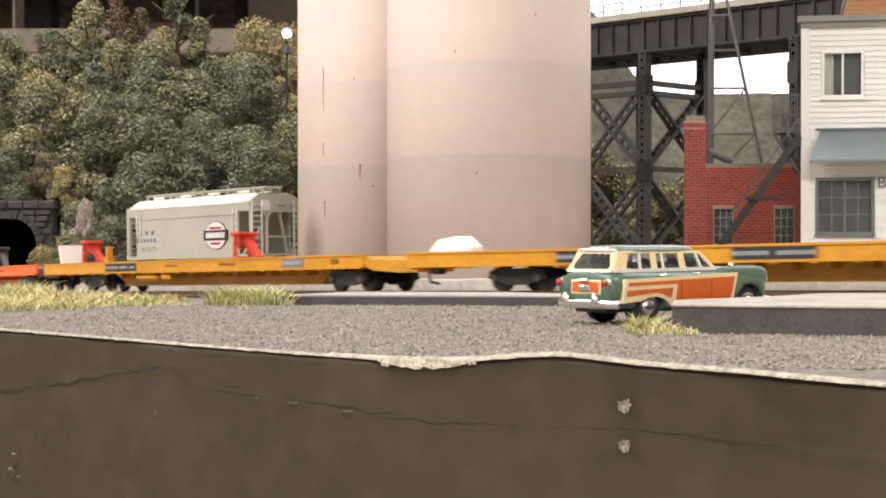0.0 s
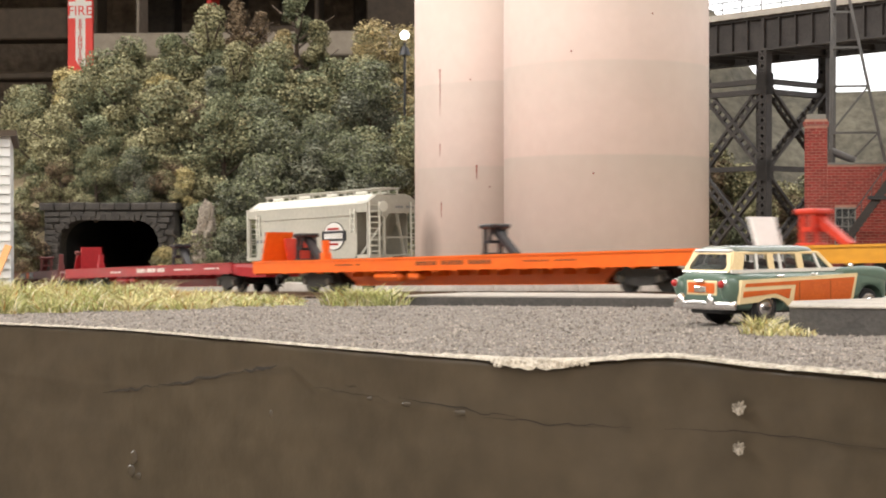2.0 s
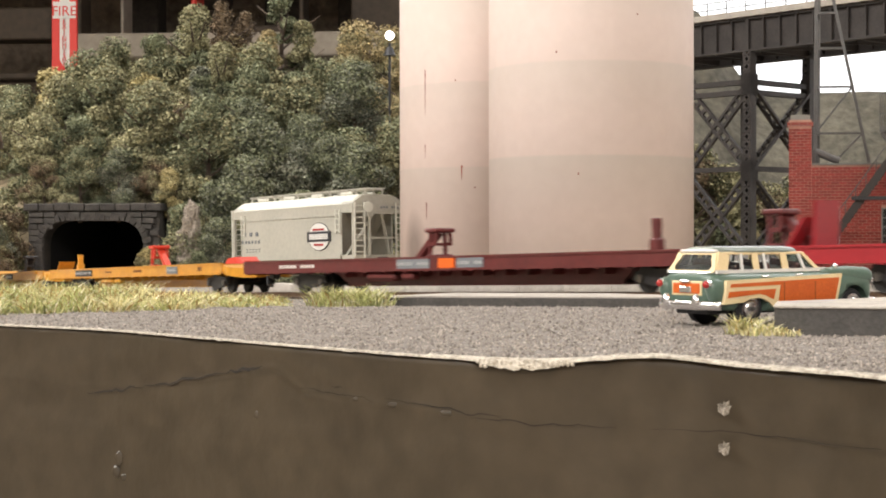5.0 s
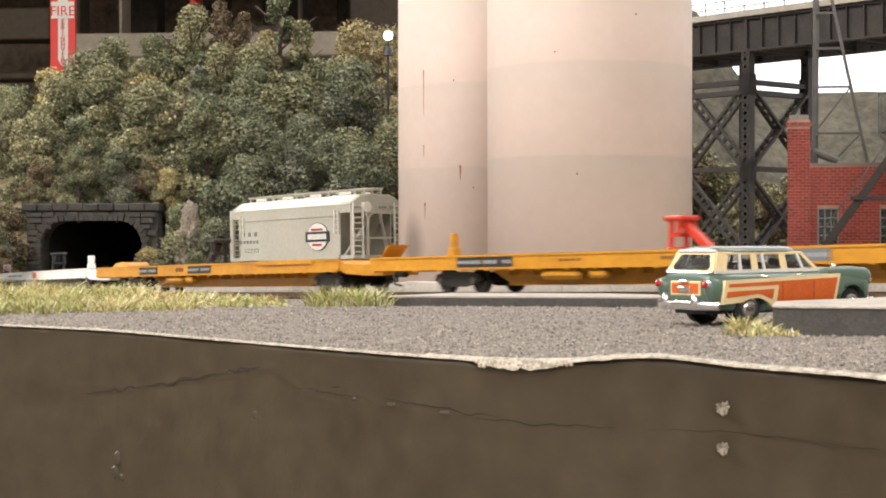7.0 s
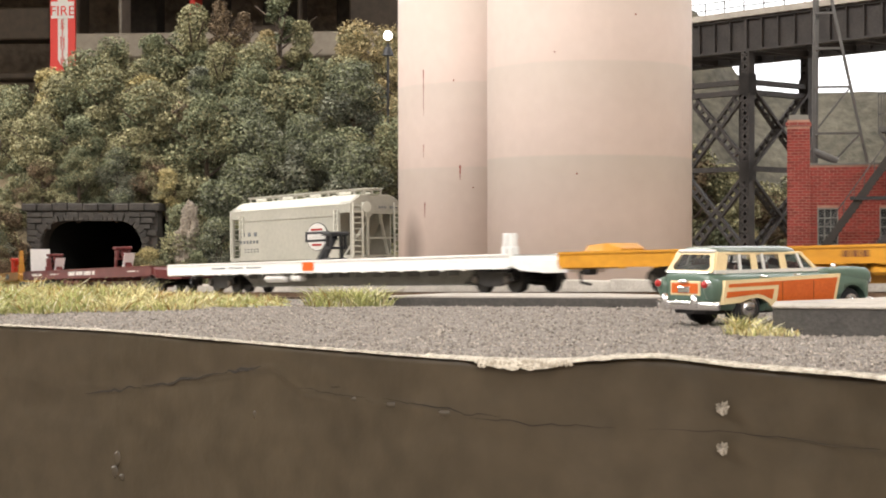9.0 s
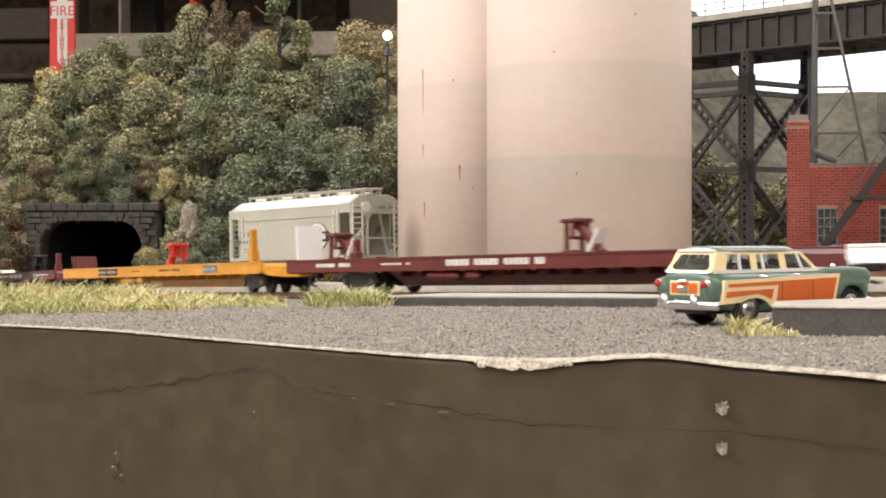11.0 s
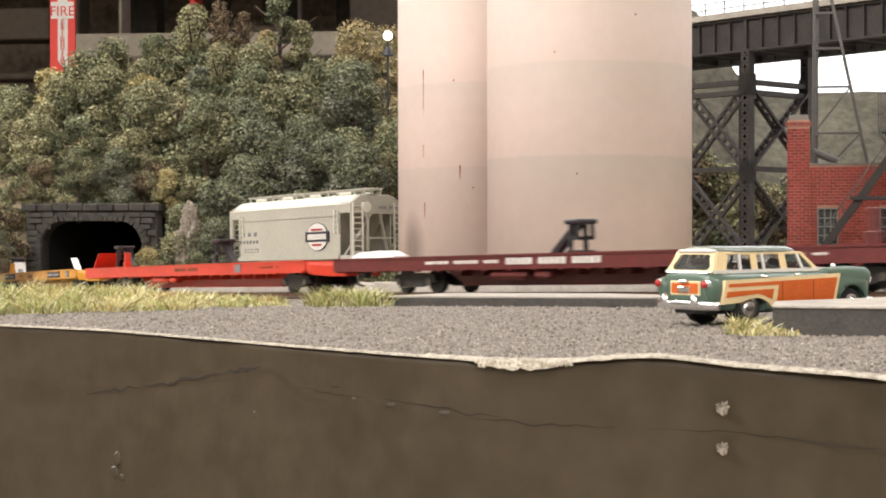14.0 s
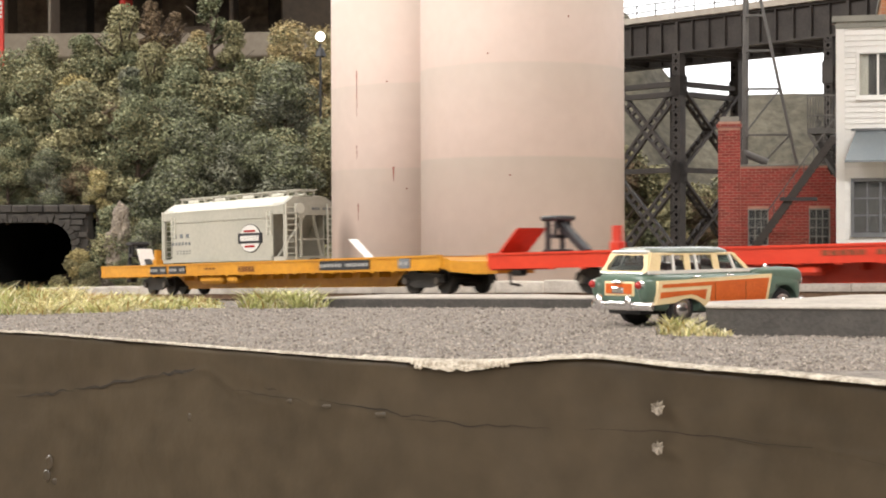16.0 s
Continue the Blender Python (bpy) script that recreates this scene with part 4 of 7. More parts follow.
# B
plate(B, 0.008, "white", 0.0095, 0.013, -0.003, -0.004), hitch(B, 0.022, "vermilion", 0.0115), stake(B, 0.067, "yellow", 0.0075), hitch(B, 0.174, "vermilion", 0.0115)
panel(B, 0.0815, 0.014), panel(B, 0.0975, 0.016), panel(B, 0.2415, 0.015, "grey_trim"), writing(B, 0.14, 0.012, "letter_dark", 0.003, 0.0022), writing(B, 0.19, 0.014, "letter_dark", 0.0032, 0.002), writing(B, 0.272, 0.006, "letter_dark", 0.0036, 0.0016)
# C
plate(C, 0.003, "orange", 0.0135, 0.014, 0.005, -0.006), plate(C, 0.014, "vermilion", 0.0105, 0.014, -0.004, 0.002), hitch(C, 0.022, "black", 0.0125), stake(C, 0.059, "orange", 0.0085), hitch(C, 0.165, "black", 0.0120)
writing(C, 0.161, 0.05, "letter_dark"), writing(C, 0.085, 0.02, "letter_dark", 0.003, 0.0022), writing(C, 0.22, 0.03, "letter_dark", 0.003, 0.0024)
# D
hitch(D, 0.0045, "maroon", 0.0115, 1, -0.006), plate(D, 0.012, "red", 0.0085, 0.013, 0.006, -0.008), plate(D, 0.020, "red", 0.0135, 0.013, 0.001, -0.006), stake(D, 0.061, "red", 0.0080), hitch(D, 0.167, "black", 0.0115)
writing(D, 0.167, 0.046, "letter", 0.0036, 0.0014), writing(D, 0.107, 0.02, "letter", 0.0034, 0.0024, 0.006), writing(D, 0.218, 0.026, "letter", 0.003, 0.0022), writing(D, 0.26, 0.02, "letter", 0.003, 0.0022)
# E
hitch(E, 0.132, "maroon", 0.0115, -1), stake(E, 0.270, "maroon", 0.0105), writing(E, 0.05, 0.03, "letter", 0.0034, 0.002), panel(E, 0.138, 0.022, "grey_trim"), panel(E, 0.160, 0.010, "orange", False), panel(E, 0.175, 0.016, "grey_trim")
# F
plate(F, 0.003, "yellow", 0.0050, 0.010, 0.006, -0.008), stake(F, 0.050, "yellow", 0.0085), hitch(F, 0.156, "vermilion", 0.0115), folded(F, 0.262, 0.287, "vermilion", h=0.003)
panel(F, 0.0655, 0.014), panel(F, 0.0815, 0.016), panel(F, 0.2235, 0.015, "grey_trim"), writing(F, 0.12, 0.012, "letter_dark", 0.003, 0.0022), writing(F, 0.17, 0.014, "letter_dark", 0.0032, 0.002), writing(F, 0.262, 0.006, "letter_dark", 0.0036, 0.0016)
# G
hitch(G, 0.134, "black", 0.0125, -1), panel(G, 0.082, 0.024), panel(G, 0.1485, 0.027), writing(G, 0.124, 0.010, "letter_dark", 0.0036, 0.0016), folded(G, 0.004, 0.022, "yellow", h=0.0028, w=0.02)
bm = BM()
box(bm, 0.215, 0.270, -HALF - 0.0011, -HALF + 0.0002, DECK - 0.0018, DECK + 0.0003, 0.0002)
part("sill_step", bm, M["yellow"], G)
# H
hitch(H, 0.140, "black", 0.0125, -1), stake(H, 0.283, "white", 0.0075, -0.012, 0.001), stake(H, 0.287, "white", 0.0075, -0.012, 0.001)
writing(H, 0.078, 0.05, "grey_trim", 0.003, 0.0022), panel(H, 0.146, 0.009, "orange", False)
# I
plate(I, 0.004, "white", 0.0150, 0.013, -0.001, -0.006), hitch(I, 0.019, "maroon", 0.0115), stake(I, 0.050, "maroon", 0.0080), hitch(I, 0.173, "maroon", 0.0125)
plate(I, 0.181, "white", 0.0085, 0.006, 0.006), plate(I, 0.027, "white", 0.0085, 0.006, 0.006)
writing(I, 0.04, 0.026, "letter", 0.0034, 0.0018), writing(I, 0.147, 0.058, "letter", 0.0038, 0.0014), writing(I, 0.085, 0.02, "letter", 0.003, 0.0022), writing(I, 0.25, 0.02, "letter", 0.003, 0.0022)
# J
for q in (0.004, 0.009, 0.014):
    plate(J, q, "maroon", 0.0075, 0.012, -0.002, -0.006)
hitch(J, 0.147, "vermilion", 0.0120, -1), stake(J, 0.276, "yellow", 0.0150, -0.013, 0.003), panel(J, 0.0765, 0.014), panel(J, 0.0925, 0.014), panel(J, 0.234, 0.016, "grey_trim"), writing(J, 0.13, 0.012, "letter_dark", 0.003, 0.0022), writing(J, 0.18, 0.03, "letter_dark", 0.0032, 0.002)
# K
folded(K, 0.002, 0.032, "white", h=0.0030, y=-0.004), hitch(K, 0.135, "black", 0.0120, -1), stake(K, 0.273, "maroon", 0.0105, -0.013, 0.003)
writing(K, 0.088, 0.044, "letter", 0.0032, 0.002), writing(K, 0.139, 0.050, "letter", 0.0038, 0.0014), writing(K, 0.24, 0.04, "letter", 0.003, 0.0022), panel(K, 0.215, 0.012, "grey_trim")
# L
plate(L, 0.003, "vermilion", 0.0085, 0.014, 0.010, -0.006), hitch(L, 0.020, "black", 0.0125), stake(L, 0.057, "vermilion", 0.0080), hitch(L, 0.161, "black", 0.0125)
writing(L, 0.153, 0.03, "letter_dark", 0.0034, 0.0018), panel(L, 0.216, 0.006, "grey_trim", False), writing(L, 0.25, 0.02, "letter_dark", 0.003, 0.0022)
# N
hitch(N, 0.008, "black", 0.0120), plate(N, 0.020, "white", 0.0085, 0.008, -0.005), stake(N, 0.054, "yellow", 0.0070), plate(N, 0.216, "white", 0.0080, 0.004, -0.013)
panel(N, 0.065, 0.016), panel(N, 0.084, 0.016), panel(N, 0.2235, 0.035), panel(N, 0.264, 0.007, "grey_trim"), writing(N, 0.1485, 0.017, "letter_dark", 0.0044, 0.0020), writing(N, 0.115, 0.01, "letter_dark", 0.003, 0.0022)

# ---------------------------------------------------------------- station wagon
def wagon():
    th = thing("station_wagon", "dark green wood-sided vintage station wagon on the asphalt", "car", pose(0.0427, 0.3915, 0.0003, 0, 0, 36.4))
    S = 0.001
    WX, WY = (0.0, 33.6), 7.9

    def ring(x, hw, zb, zt, crown=0.25):
        h = zt - zb
        prof = [(0.86, zb), (0.95, zb + 0.10 * h), (0.99, zb + 0.28 * h), (1.0, zb + 0.48 * h), (0.99, zb + 0.68 * h), (0.96, zb + 0.82 * h), (0.90, zb + 0.92 * h), (0.80, zt - 0.02 * h), (0.66, zt), (0.33, zt + crown)]
        return [(x * S, -hw * k * S, z * S) for k, z in prof] + [(x * S, hw * k * S, z * S) for k, z in prof[::-1]]
    bm = BM()
    loft(bm, [ring(*r) for r in ((-11.3, 5.0, 6.4, 9.6), (-11.15, 6.8, 5.6, 10.9), (-10.8, 8.0, 4.9, 11.7), (-10.1, 9.0, 4.4, 12.1), (-8.6, 9.7, 3.9, 12.4), (-5, 10.2, 3.5, 12.5), (5, 10.4, 3.2, 12.5), (15, 10.4, 3.0, 12.5), (22, 10.3, 3.0, 12.5),
                                 (26, 10.2, 3.0, 12.7), (30, 10.0, 3.1, 12.7), (35, 9.9, 3.3, 12.7), (38.6, 9.7, 3.6, 12.6), (39.6, 9.2, 4.2, 12.3), (40.1, 8.2, 5.0, 11.5), (40.3, 6.0, 6.0, 10.0))])
    body = part("body", bm, M["wagon_green"], th, smooth=True)
    # wheel openings go into the body
    cb = BM()
    for x in WX:
        for y in (-1, 1):
            rod(cb, (x * S, y * 5.8 * S, 4.1 * S), (x * S, y * 13 * S, 4.1 * S), 4.75 * S, 36)
    cutter = part("cutter", cb, M["black"], th)
    cut = body.modifiers.new("openings", "BOOLEAN")
    cut.operation, cut.object, cut.solver = "DIFFERENCE", cutter, "EXACT"
    bpy.context.view_layer.update()
    me = bpy.data.meshes.new_from_object(body.evaluated_get(bpy.context.evaluated_depsgraph_get()))
    body.modifiers.remove(cut)
    body.data = me
    bpy.data.objects.remove(cutter)
    for y in (-1, 1):
        bm = BM()
        loft(bm, [[(x * S, (y * 8.5 + w * math.cos(a)) * S, (zc + h * math.sin(a)) * S) for a in np.linspace(0, 2 * math.pi, 17)[:-1]]
                  for x, w, h, zc in ((23, 0.6, 0.6, 12.1), (27, 1.0, 1.2, 12.0), (32, 1.2, 1.7, 11.7), (37, 1.3, 2.0, 11.2), (39.0, 1.3, 1.9, 11.1), (40.0, 1.1, 1.5, 10.9), (40.3, 0.7, 1.0, 10.9))])
        part("front_fender", bm, M["wagon_green"], th, smooth=True)
        bm = BM()
        loft(bm, [[(x * S, (y * 8.0 + w * math.cos(a)) * S, (zc + h * math.sin(a)) * S) for a in np.linspace(0, 2 * math.pi, 17)[:-1]]
                  for x, w, h, zc in ((-12.3, 0.7, 0.9, 9.3), (-12.0, 1.2, 1.8, 8.9), (-11.2, 1.6, 2.7, 8.4), (-9.6, 1.85, 3.2, 8.0), (-6.8, 1.9, 2.7, 8.7), (-4.2, 1.8, 1.9, 9.9), (-1, 1.5, 1.3, 10.4), (4, 1.0, 0.9, 10.6), (8, 0.5, 0.5, 10.7))])
        part("rear_fender", bm, M["wagon_green"], th, smooth=True)
        bm = BM()
        rod(bm, (-12.7 * S, y * 8.1 * S, 9.6 * S), (-11.4 * S, y * 8.1 * S, 9.6 * S), 0.00105, 18)
        ring_ob = part("tail_light", bm, M["chrome"], th, "red lens in a chrome ring", smooth=False)
        bm = BM()
        bmesh.ops.create_uvsphere(bm, u_segments=14, v_segments=8, radius=0.00085, matrix=pose(-12.75 * S, y * 8.1 * S, 9.6 * S))
        part("lens", bm, M["tail_red"], ring_ob, "red lens", smooth=True)
        bm = BM()
        bmesh.ops.create_uvsphere(bm, u_segments=12, v_segments=8, radius=0.0012, matrix=pose(40.4 * S, y * 7.9 * S, 10.0 * S))
        part("headlight", bm, M["chrome"], th, smooth=True)
    # greenhouse: wood-framed pillars, glass and a rounded roof
    ZB, ZT = 12.3, 16.9

    def cab(x0, x1, hw, z):
        return [(x0 * S, -hw * S, z * S), (x1 * S, -hw * S, z * S), (x1 * S, hw * S, z * S), (x0 * S, hw * S, z * S)]
    bm = BM()
    loft(bm, [cab(-9.7, 23.6, 8.1, ZB), cab(-7.2, 18.6, 6.7, ZT)])
    part("cabin_glass", bm, M["wagon_glass"], th, "clear window glass")
    bm = BM()
    rings = []
    for k, z in ((1.0, 16.85), (1.015, 17.1), (0.98, 17.5), (0.90, 17.9), (0.75, 18.2), (0.5, 18.35), (0.2, 18.4)):
        x0, x1, hw = -8.0, 19.0, 7.2
        pts = []
        for a in np.linspace(0, 2 * math.pi, 41)[:-1]:
            cx, cy = math.cos(a), math.sin(a)
            ex, ey = math.copysign(abs(cx) ** 0.4, cx), math.copysign(abs(cy) ** 0.4, cy)
            pts.append((((x0 + x1) / 2 + ex * (x1 - x0) / 2 * (1 - (1 - k) * 0.35)) * S, ey * hw * k * S, z * S))
        rings.append(pts)
    loft(bm, rings)
    part("roof", bm, M["wagon_roof"], th, "grey green roof", smooth=True)
    for y in (-1, 1):
        bm = BM()
        a, b = sorted((y * 6.6 * S, y * 7.25 * S))
        box(bm, -7.4 * S, 18.7 * S, a, b, 16.35 * S, 17.05 * S, 0.0002)
        part("roof_rail", bm, M["wagon_cream"], th, "cream wooden roof rail")
        for xb, xt, w, mat in ((-8.1, -6.3, 3.0, "wagon_cream"), (2.9, 3.1, 1.8, "wagon_cream"), (12.3, 12.2, 1.9, "wagon_cream"), (-1.7, -1.2, 0.75, "letter"), (5.9, 5.9, 0.75, "letter"), (18.6, 17.2, 0.7, "letter"), (23.4, 18.6, 0.9, "wagon_cream")):
            bm = BM()
            beam(bm, (xb * S, y * 8.15 * S, (ZB - 0.2) * S), (xt * S, y * 6.95 * S, 16.6 * S), 0.0006, w * S, up=(1, 0, 0.2))
            part("pillar", bm, M[mat], th)
        bm = BM()
        beam(bm, (-9.9 * S, y * 8.35 * S, 12.45 * S), (24.6 * S, y * 8.35 * S, 12.75 * S), 0.0007, 0.0008)
        part("belt_moulding", bm, M["letter"], th, "pale belt moulding")

        def side(outline, out, mat, name):
            b2 = BM()
            ya, yb = sorted((y * 9.6 * S, y * (10.48 + out) * S))
            slab_xz(b2, [(px * S, pz * S) for px, pz in outline], ya, yb)
            part(name, b2, M[mat], th, "orange brown mahogany panel" if mat == "wagon_panel" else "cream wood frame")
        side([(-8.5, 10.5), (28.6, 11.7), (26.8, 4.3), (5.9, 4.3), (4.9, 5.2), (3.4, 6.0), (1.6, 6.4), (-1.2, 6.2), (-3.4, 5.4), (-9.3, 5.0)], 0.10, "wagon_cream", "wood_frame")
        side([(8.4, 10.2), (27.5, 10.8), (25.9, 5.0), (7.5, 5.0)], 0.22, "wagon_panel", "wood_panel")
        side([(-7.4, 9.7), (8.4, 10.2), (8.4, 9.3), (-7.6, 8.9)], 0.22, "wagon_panel", "wood_panel")
        side([(-8.0, 7.9), (6.7, 8.4), (6.0, 6.0), (5.0, 6.3), (3.4, 6.95), (1.6, 7.3), (-1.2, 7.1), (-8.3, 6.5)], 0.22, "wagon_panel", "wood_panel")
        for x, z in ((2.6, 11.2), (13.4, 11.5)):
            bm = BM()
            a, b = sorted((y * 9.8 * S, y * 10.5 * S))
            box(bm, x * S, (x + 2.2) * S, a, b, z * S, (z + 0.35) * S, 0.0001)
            part("door_handle", bm, M["chrome"], th, "chrome handle")
        for x in (9.3, 19.4):
            bm = BM()
            a, b = sorted((y * 10.3 * S, y * 10.75 * S))
            box(bm, (x - 0.07) * S, (x + 0.07) * S, a, b, 4.4 * S, 10.0 * S)
            part("door_seam", bm, M["letter_dark"], th)
        for x in WX:
            wh = new("wheel")
            wh.empty_display_size = 0.003
            wh.parent = th
            wh.location = (x * S, y * WY * S, 4.0 * S)
            bm = BM()
            rod(bm, (0, -0.0012, 0), (0, 0.0012, 0), 0.0040, 36)
            bmesh.ops.bevel(bm, geom=[e for e in bm.edges if abs(e.verts[0].co.y - e.verts[1].co.y) < 1e-6], offset=0.0005, segments=3, affect="EDGES")
            part("tyre", bm, M["tyre"], wh, "black rubber tyre")
            bm = BM()
            rod(bm, (0, y * 0.0010, 0), (0, y * 0.00135, 0), 0.0027, 28)
            part("rim", bm, M["chrome"], wh, "dull chrome rim")
            bm = BM()
            bmesh.ops.create_uvsphere(bm, u_segments=20, v_segments=12, radius=0.0019)
            for v in bm.verts:
                v.co.y = y * 0.0013 + v.co.y * 0.42
            part("hubcap", bm, M["chrome"], wh, "domed chrome hubcap", smooth=True)
            bm = BM()
            rod(bm, (x * S, y * 5.85 * S, 4.1 * S), (x * S, y * 6.0 * S, 4.1 * S), 4.7 * S, 28)
            part("wheel_well", bm, M["black"], th)
    # tailgate: pale surround, rounded window, wood panel
    def tail(outline, d0, d1, name, mat, label=""):
        b2 = BM()
        loft(b2, [[((-9.75 + (z - ZB) * 0.50 - d) * S, y * S, z * S) for y, z in outline] for d in (d0, d1)])
        return part(name, b2, M[mat], th, label)

    def rounded(hw, hw2, z0, z1, r):
        q = []
        for cx, cz, a0 in ((hw2 - r, z1 - r, 0), (-hw2 + r, z1 - r, 90), (-hw + r, z0 + r, 180), (hw - r, z0 + r, 270)):
            q += [(cx + r * math.cos(radians(a0 + k * 22.5)), cz + r * math.sin(radians(a0 + k * 22.5))) for k in range(5)]
        return q
    bm = BM()
    outer, inner = rounded(8.0, 6.7, 12.2, 17.0, 0.9), rounded(6.4, 5.4, 12.8, 16.4, 1.0)
    vo = [[bm.verts.new(((-9.75 + (z - ZB) * 0.50 - d) * S, y * S, z * S)) for y, z in o] for d in (0.0, 0.45) for o in (outer, inner)]
    n = len(outer)
    for i in range(n):
        j = (i + 1) % n
        for a, b in ((0, 1), (2, 3), (0, 2), (1, 3)):
            bm.faces.new((vo[a][i], vo[a][j], vo[b][j], vo[b][i]))
    bmesh.ops.recalc_face_normals(bm, faces=bm.faces)
    part("rear_window_frame", bm, M["wagon_cream"], th, "cream frame round the rear window")
    tail(rounded(6.5, 5.5, 12.7, 16.5, 1.0), 0.1, 0.3, "rear_window", "wagon_glass")
    # roof edge bar in a pale colour that paints in its bright highlight
    bm = BM()
    box(bm, -8.5 * S, -6.8 * S, -6.2 * S, 6.2 * S, 16.75 * S, 17.6 * S, 0.0004)
    part("rear_header", bm, M["letter"], th, "rear roof edge with its highlight put into a pale colour")
    bm = BM()
    box(bm, -10.6 * S, -9.6 * S, -7.4 * S, 7.4 * S, 12.0 * S, 12.4 * S, 0.0001)
    part("tailgate_moulding", bm, M["chrome"], th, "chrome strip below the rear window")
    for name, hw, z0, z1, x, mat, lb in (("tailgate_frame", 5.2, 6.9, 10.3, -11.55, "wagon_cream", "cream wood frame"), ("tailgate_panel", 4.7, 7.3, 9.9, -11.68, "wagon_panel", "mahogany tailgate panel")):
        bm = BM()
        box(bm, x * S, -10.9 * S, -hw * S, hw * S, z0 * S, z1 * S, 0.0002)
        part(name, bm, M[mat], th, lb)
    bm = BM()
    box(bm, -12.1 * S, -11.6 * S, -2.0 * S, 2.0 * S, 7.6 * S, 9.0 * S, 0.0002)
    part("number_plate", bm, M["chrome"], th)
    bm = BM()
    box(bm, -12.4 * S, -11.2 * S, -1.5 * S, 1.5 * S, 9.9 * S, 10.5 * S, 0.0002)
    part("tailgate_handle", bm, M["chrome"], th)
    for x, d in ((-12.7, -1), (42.0, 1)):
        bm = BM()
        loft(bm, [[((x + d * (0.6 * math.cos(a) - 0.0012 * abs(y) ** 3.2)) * S, y * S, (4.7 + 1.05 * math.sin(a)) * S) for a in np.linspace(0, 2 * math.pi, 13)[:-1]] for y in np.linspace(-10.5, 10.5, 23)])
        bmp = part("bumper", bm, M["chrome"], th, "bright chrome bumper", smooth=True)
        for y in (-5.2, 5.2):
            bm = BM()
            bmesh.ops.create_uvsphere(bm, u_segments=14, v_segments=10, radius=0.0013, matrix=pose((x + d * 0.45) * S, y * S, 5.5 * S) @ Matrix.Diagonal((0.8, 0.85, 1.5, 1)))
            part("bumper_guard", bm, M["chrome"], bmp, smooth=True)
    bm = BM()
    box(bm, -10.0 * S, 38 * S, -5.7 * S, 5.7 * S, 2.6 * S, 5.0 * S, 0.0004)
    part("underbody", bm, M["black"], th)
    for x in (-1.0, 8.0, 18.0):
        bm = BM()
        box(bm, (x - 1.2) * S, (x + 0.8) * S, -6.4 * S, 6.4 * S, 12.0 * S, 14.2 * S, 0.0005)
        part("seat", bm, M["seat_brown"], th)
    bm = BM()
    rod(bm, (28.0 * S, -8.6 * S, 12.4 * S), (28.0 * S, -8.7 * S, 13.2 * S), 0.00025, 8)
    stem = part("wing_mirror", bm, M["chrome"], th)
    bm = BM()
    bmesh.ops.create_uvsphere(bm, u_segments=12, v_segments=8, radius=0.0008, matrix=pose(28 * S, -8.7 * S, 13.4 * S) @ Matrix.Diagonal((0.7, 1, 0.9, 1)))
    part("mirror_head", bm, M["chrome"], stem, smooth=True)


wagon()


# ---------------------------------------------------------------- buildings
def window_unit(parent, x0, x1, z0, z1, y, frame_mat, cols, rows, w=0.0016, back="room_shade", name="window"):
    """Frame, glazing bars, glass and a sheet coloured dark as room shade, on a wall whose face lies at y and looks
    towards -y.
    """
    bm = BM()
    for a, b, c, d in ((x0 - w, x1 + w, z0 - w, z0), (x0 - w, x1 + w, z1, z1 + w), (x0 - w, x0, z0, z1), (x1, x1 + w, z0, z1)):
        box(bm, a, b, y - 0.0012, y + 0.002, c, d)
    wn = part(name, bm, M[frame_mat], parent)
    bm = BM()
    for i in range(1, cols):
        x = x0 + (x1 - x0) * i / cols
        t = 0.0006 if i * 2 != cols else 0.0011
        box(bm, x - t / 2, x + t / 2, y - 0.0004, y + 0.0008, z0, z1)
    for j in range(1, rows):
        z = z0 + (z1 - z0) * j / rows
        box(bm, x0, x1, y - 0.0003, y + 0.0007, z - 0.0003, z + 0.0003)
    if cols > 1 or rows > 1:
        part("glazing_bar", bm, M[frame_mat], wn)
    bm = BM()
    box(bm, x0, x1, y + 0.0010, y + 0.0014, z0, z1)
    part("pane", bm, M["glass"], wn).visible_shadow = False
    # no room here: a sheet whose dark colour stands for the unlit inside
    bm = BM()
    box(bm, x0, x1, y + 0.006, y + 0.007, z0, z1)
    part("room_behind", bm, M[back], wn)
    bm = BM()
    box(bm, x0 - w * 1.3, x1 + w * 1.3, y - 0.0025, y, z0 - w * 1.6, z0 - w)
    part("sill", bm, M[frame_mat], wn)
    return wn


def wall_with_holes(bm, x0, x1, z0, z1, ya, yb, holes):
    """Boxes that fill a wall round its openings."""
    xs = sorted({x0, x1, *[h[0] for h in holes], *[h[1] for h in holes]})
    for a, b in zip(xs, xs[1:]):
        cuts = sorted((h[2], h[3]) for h in holes if h[0] < (a + b) / 2 < h[1])
        z = z0
        for c, d in cuts:
            box(bm, a, b, ya, yb, z, c)
            z = d
        box(bm, a, b, ya, yb, z, z1)


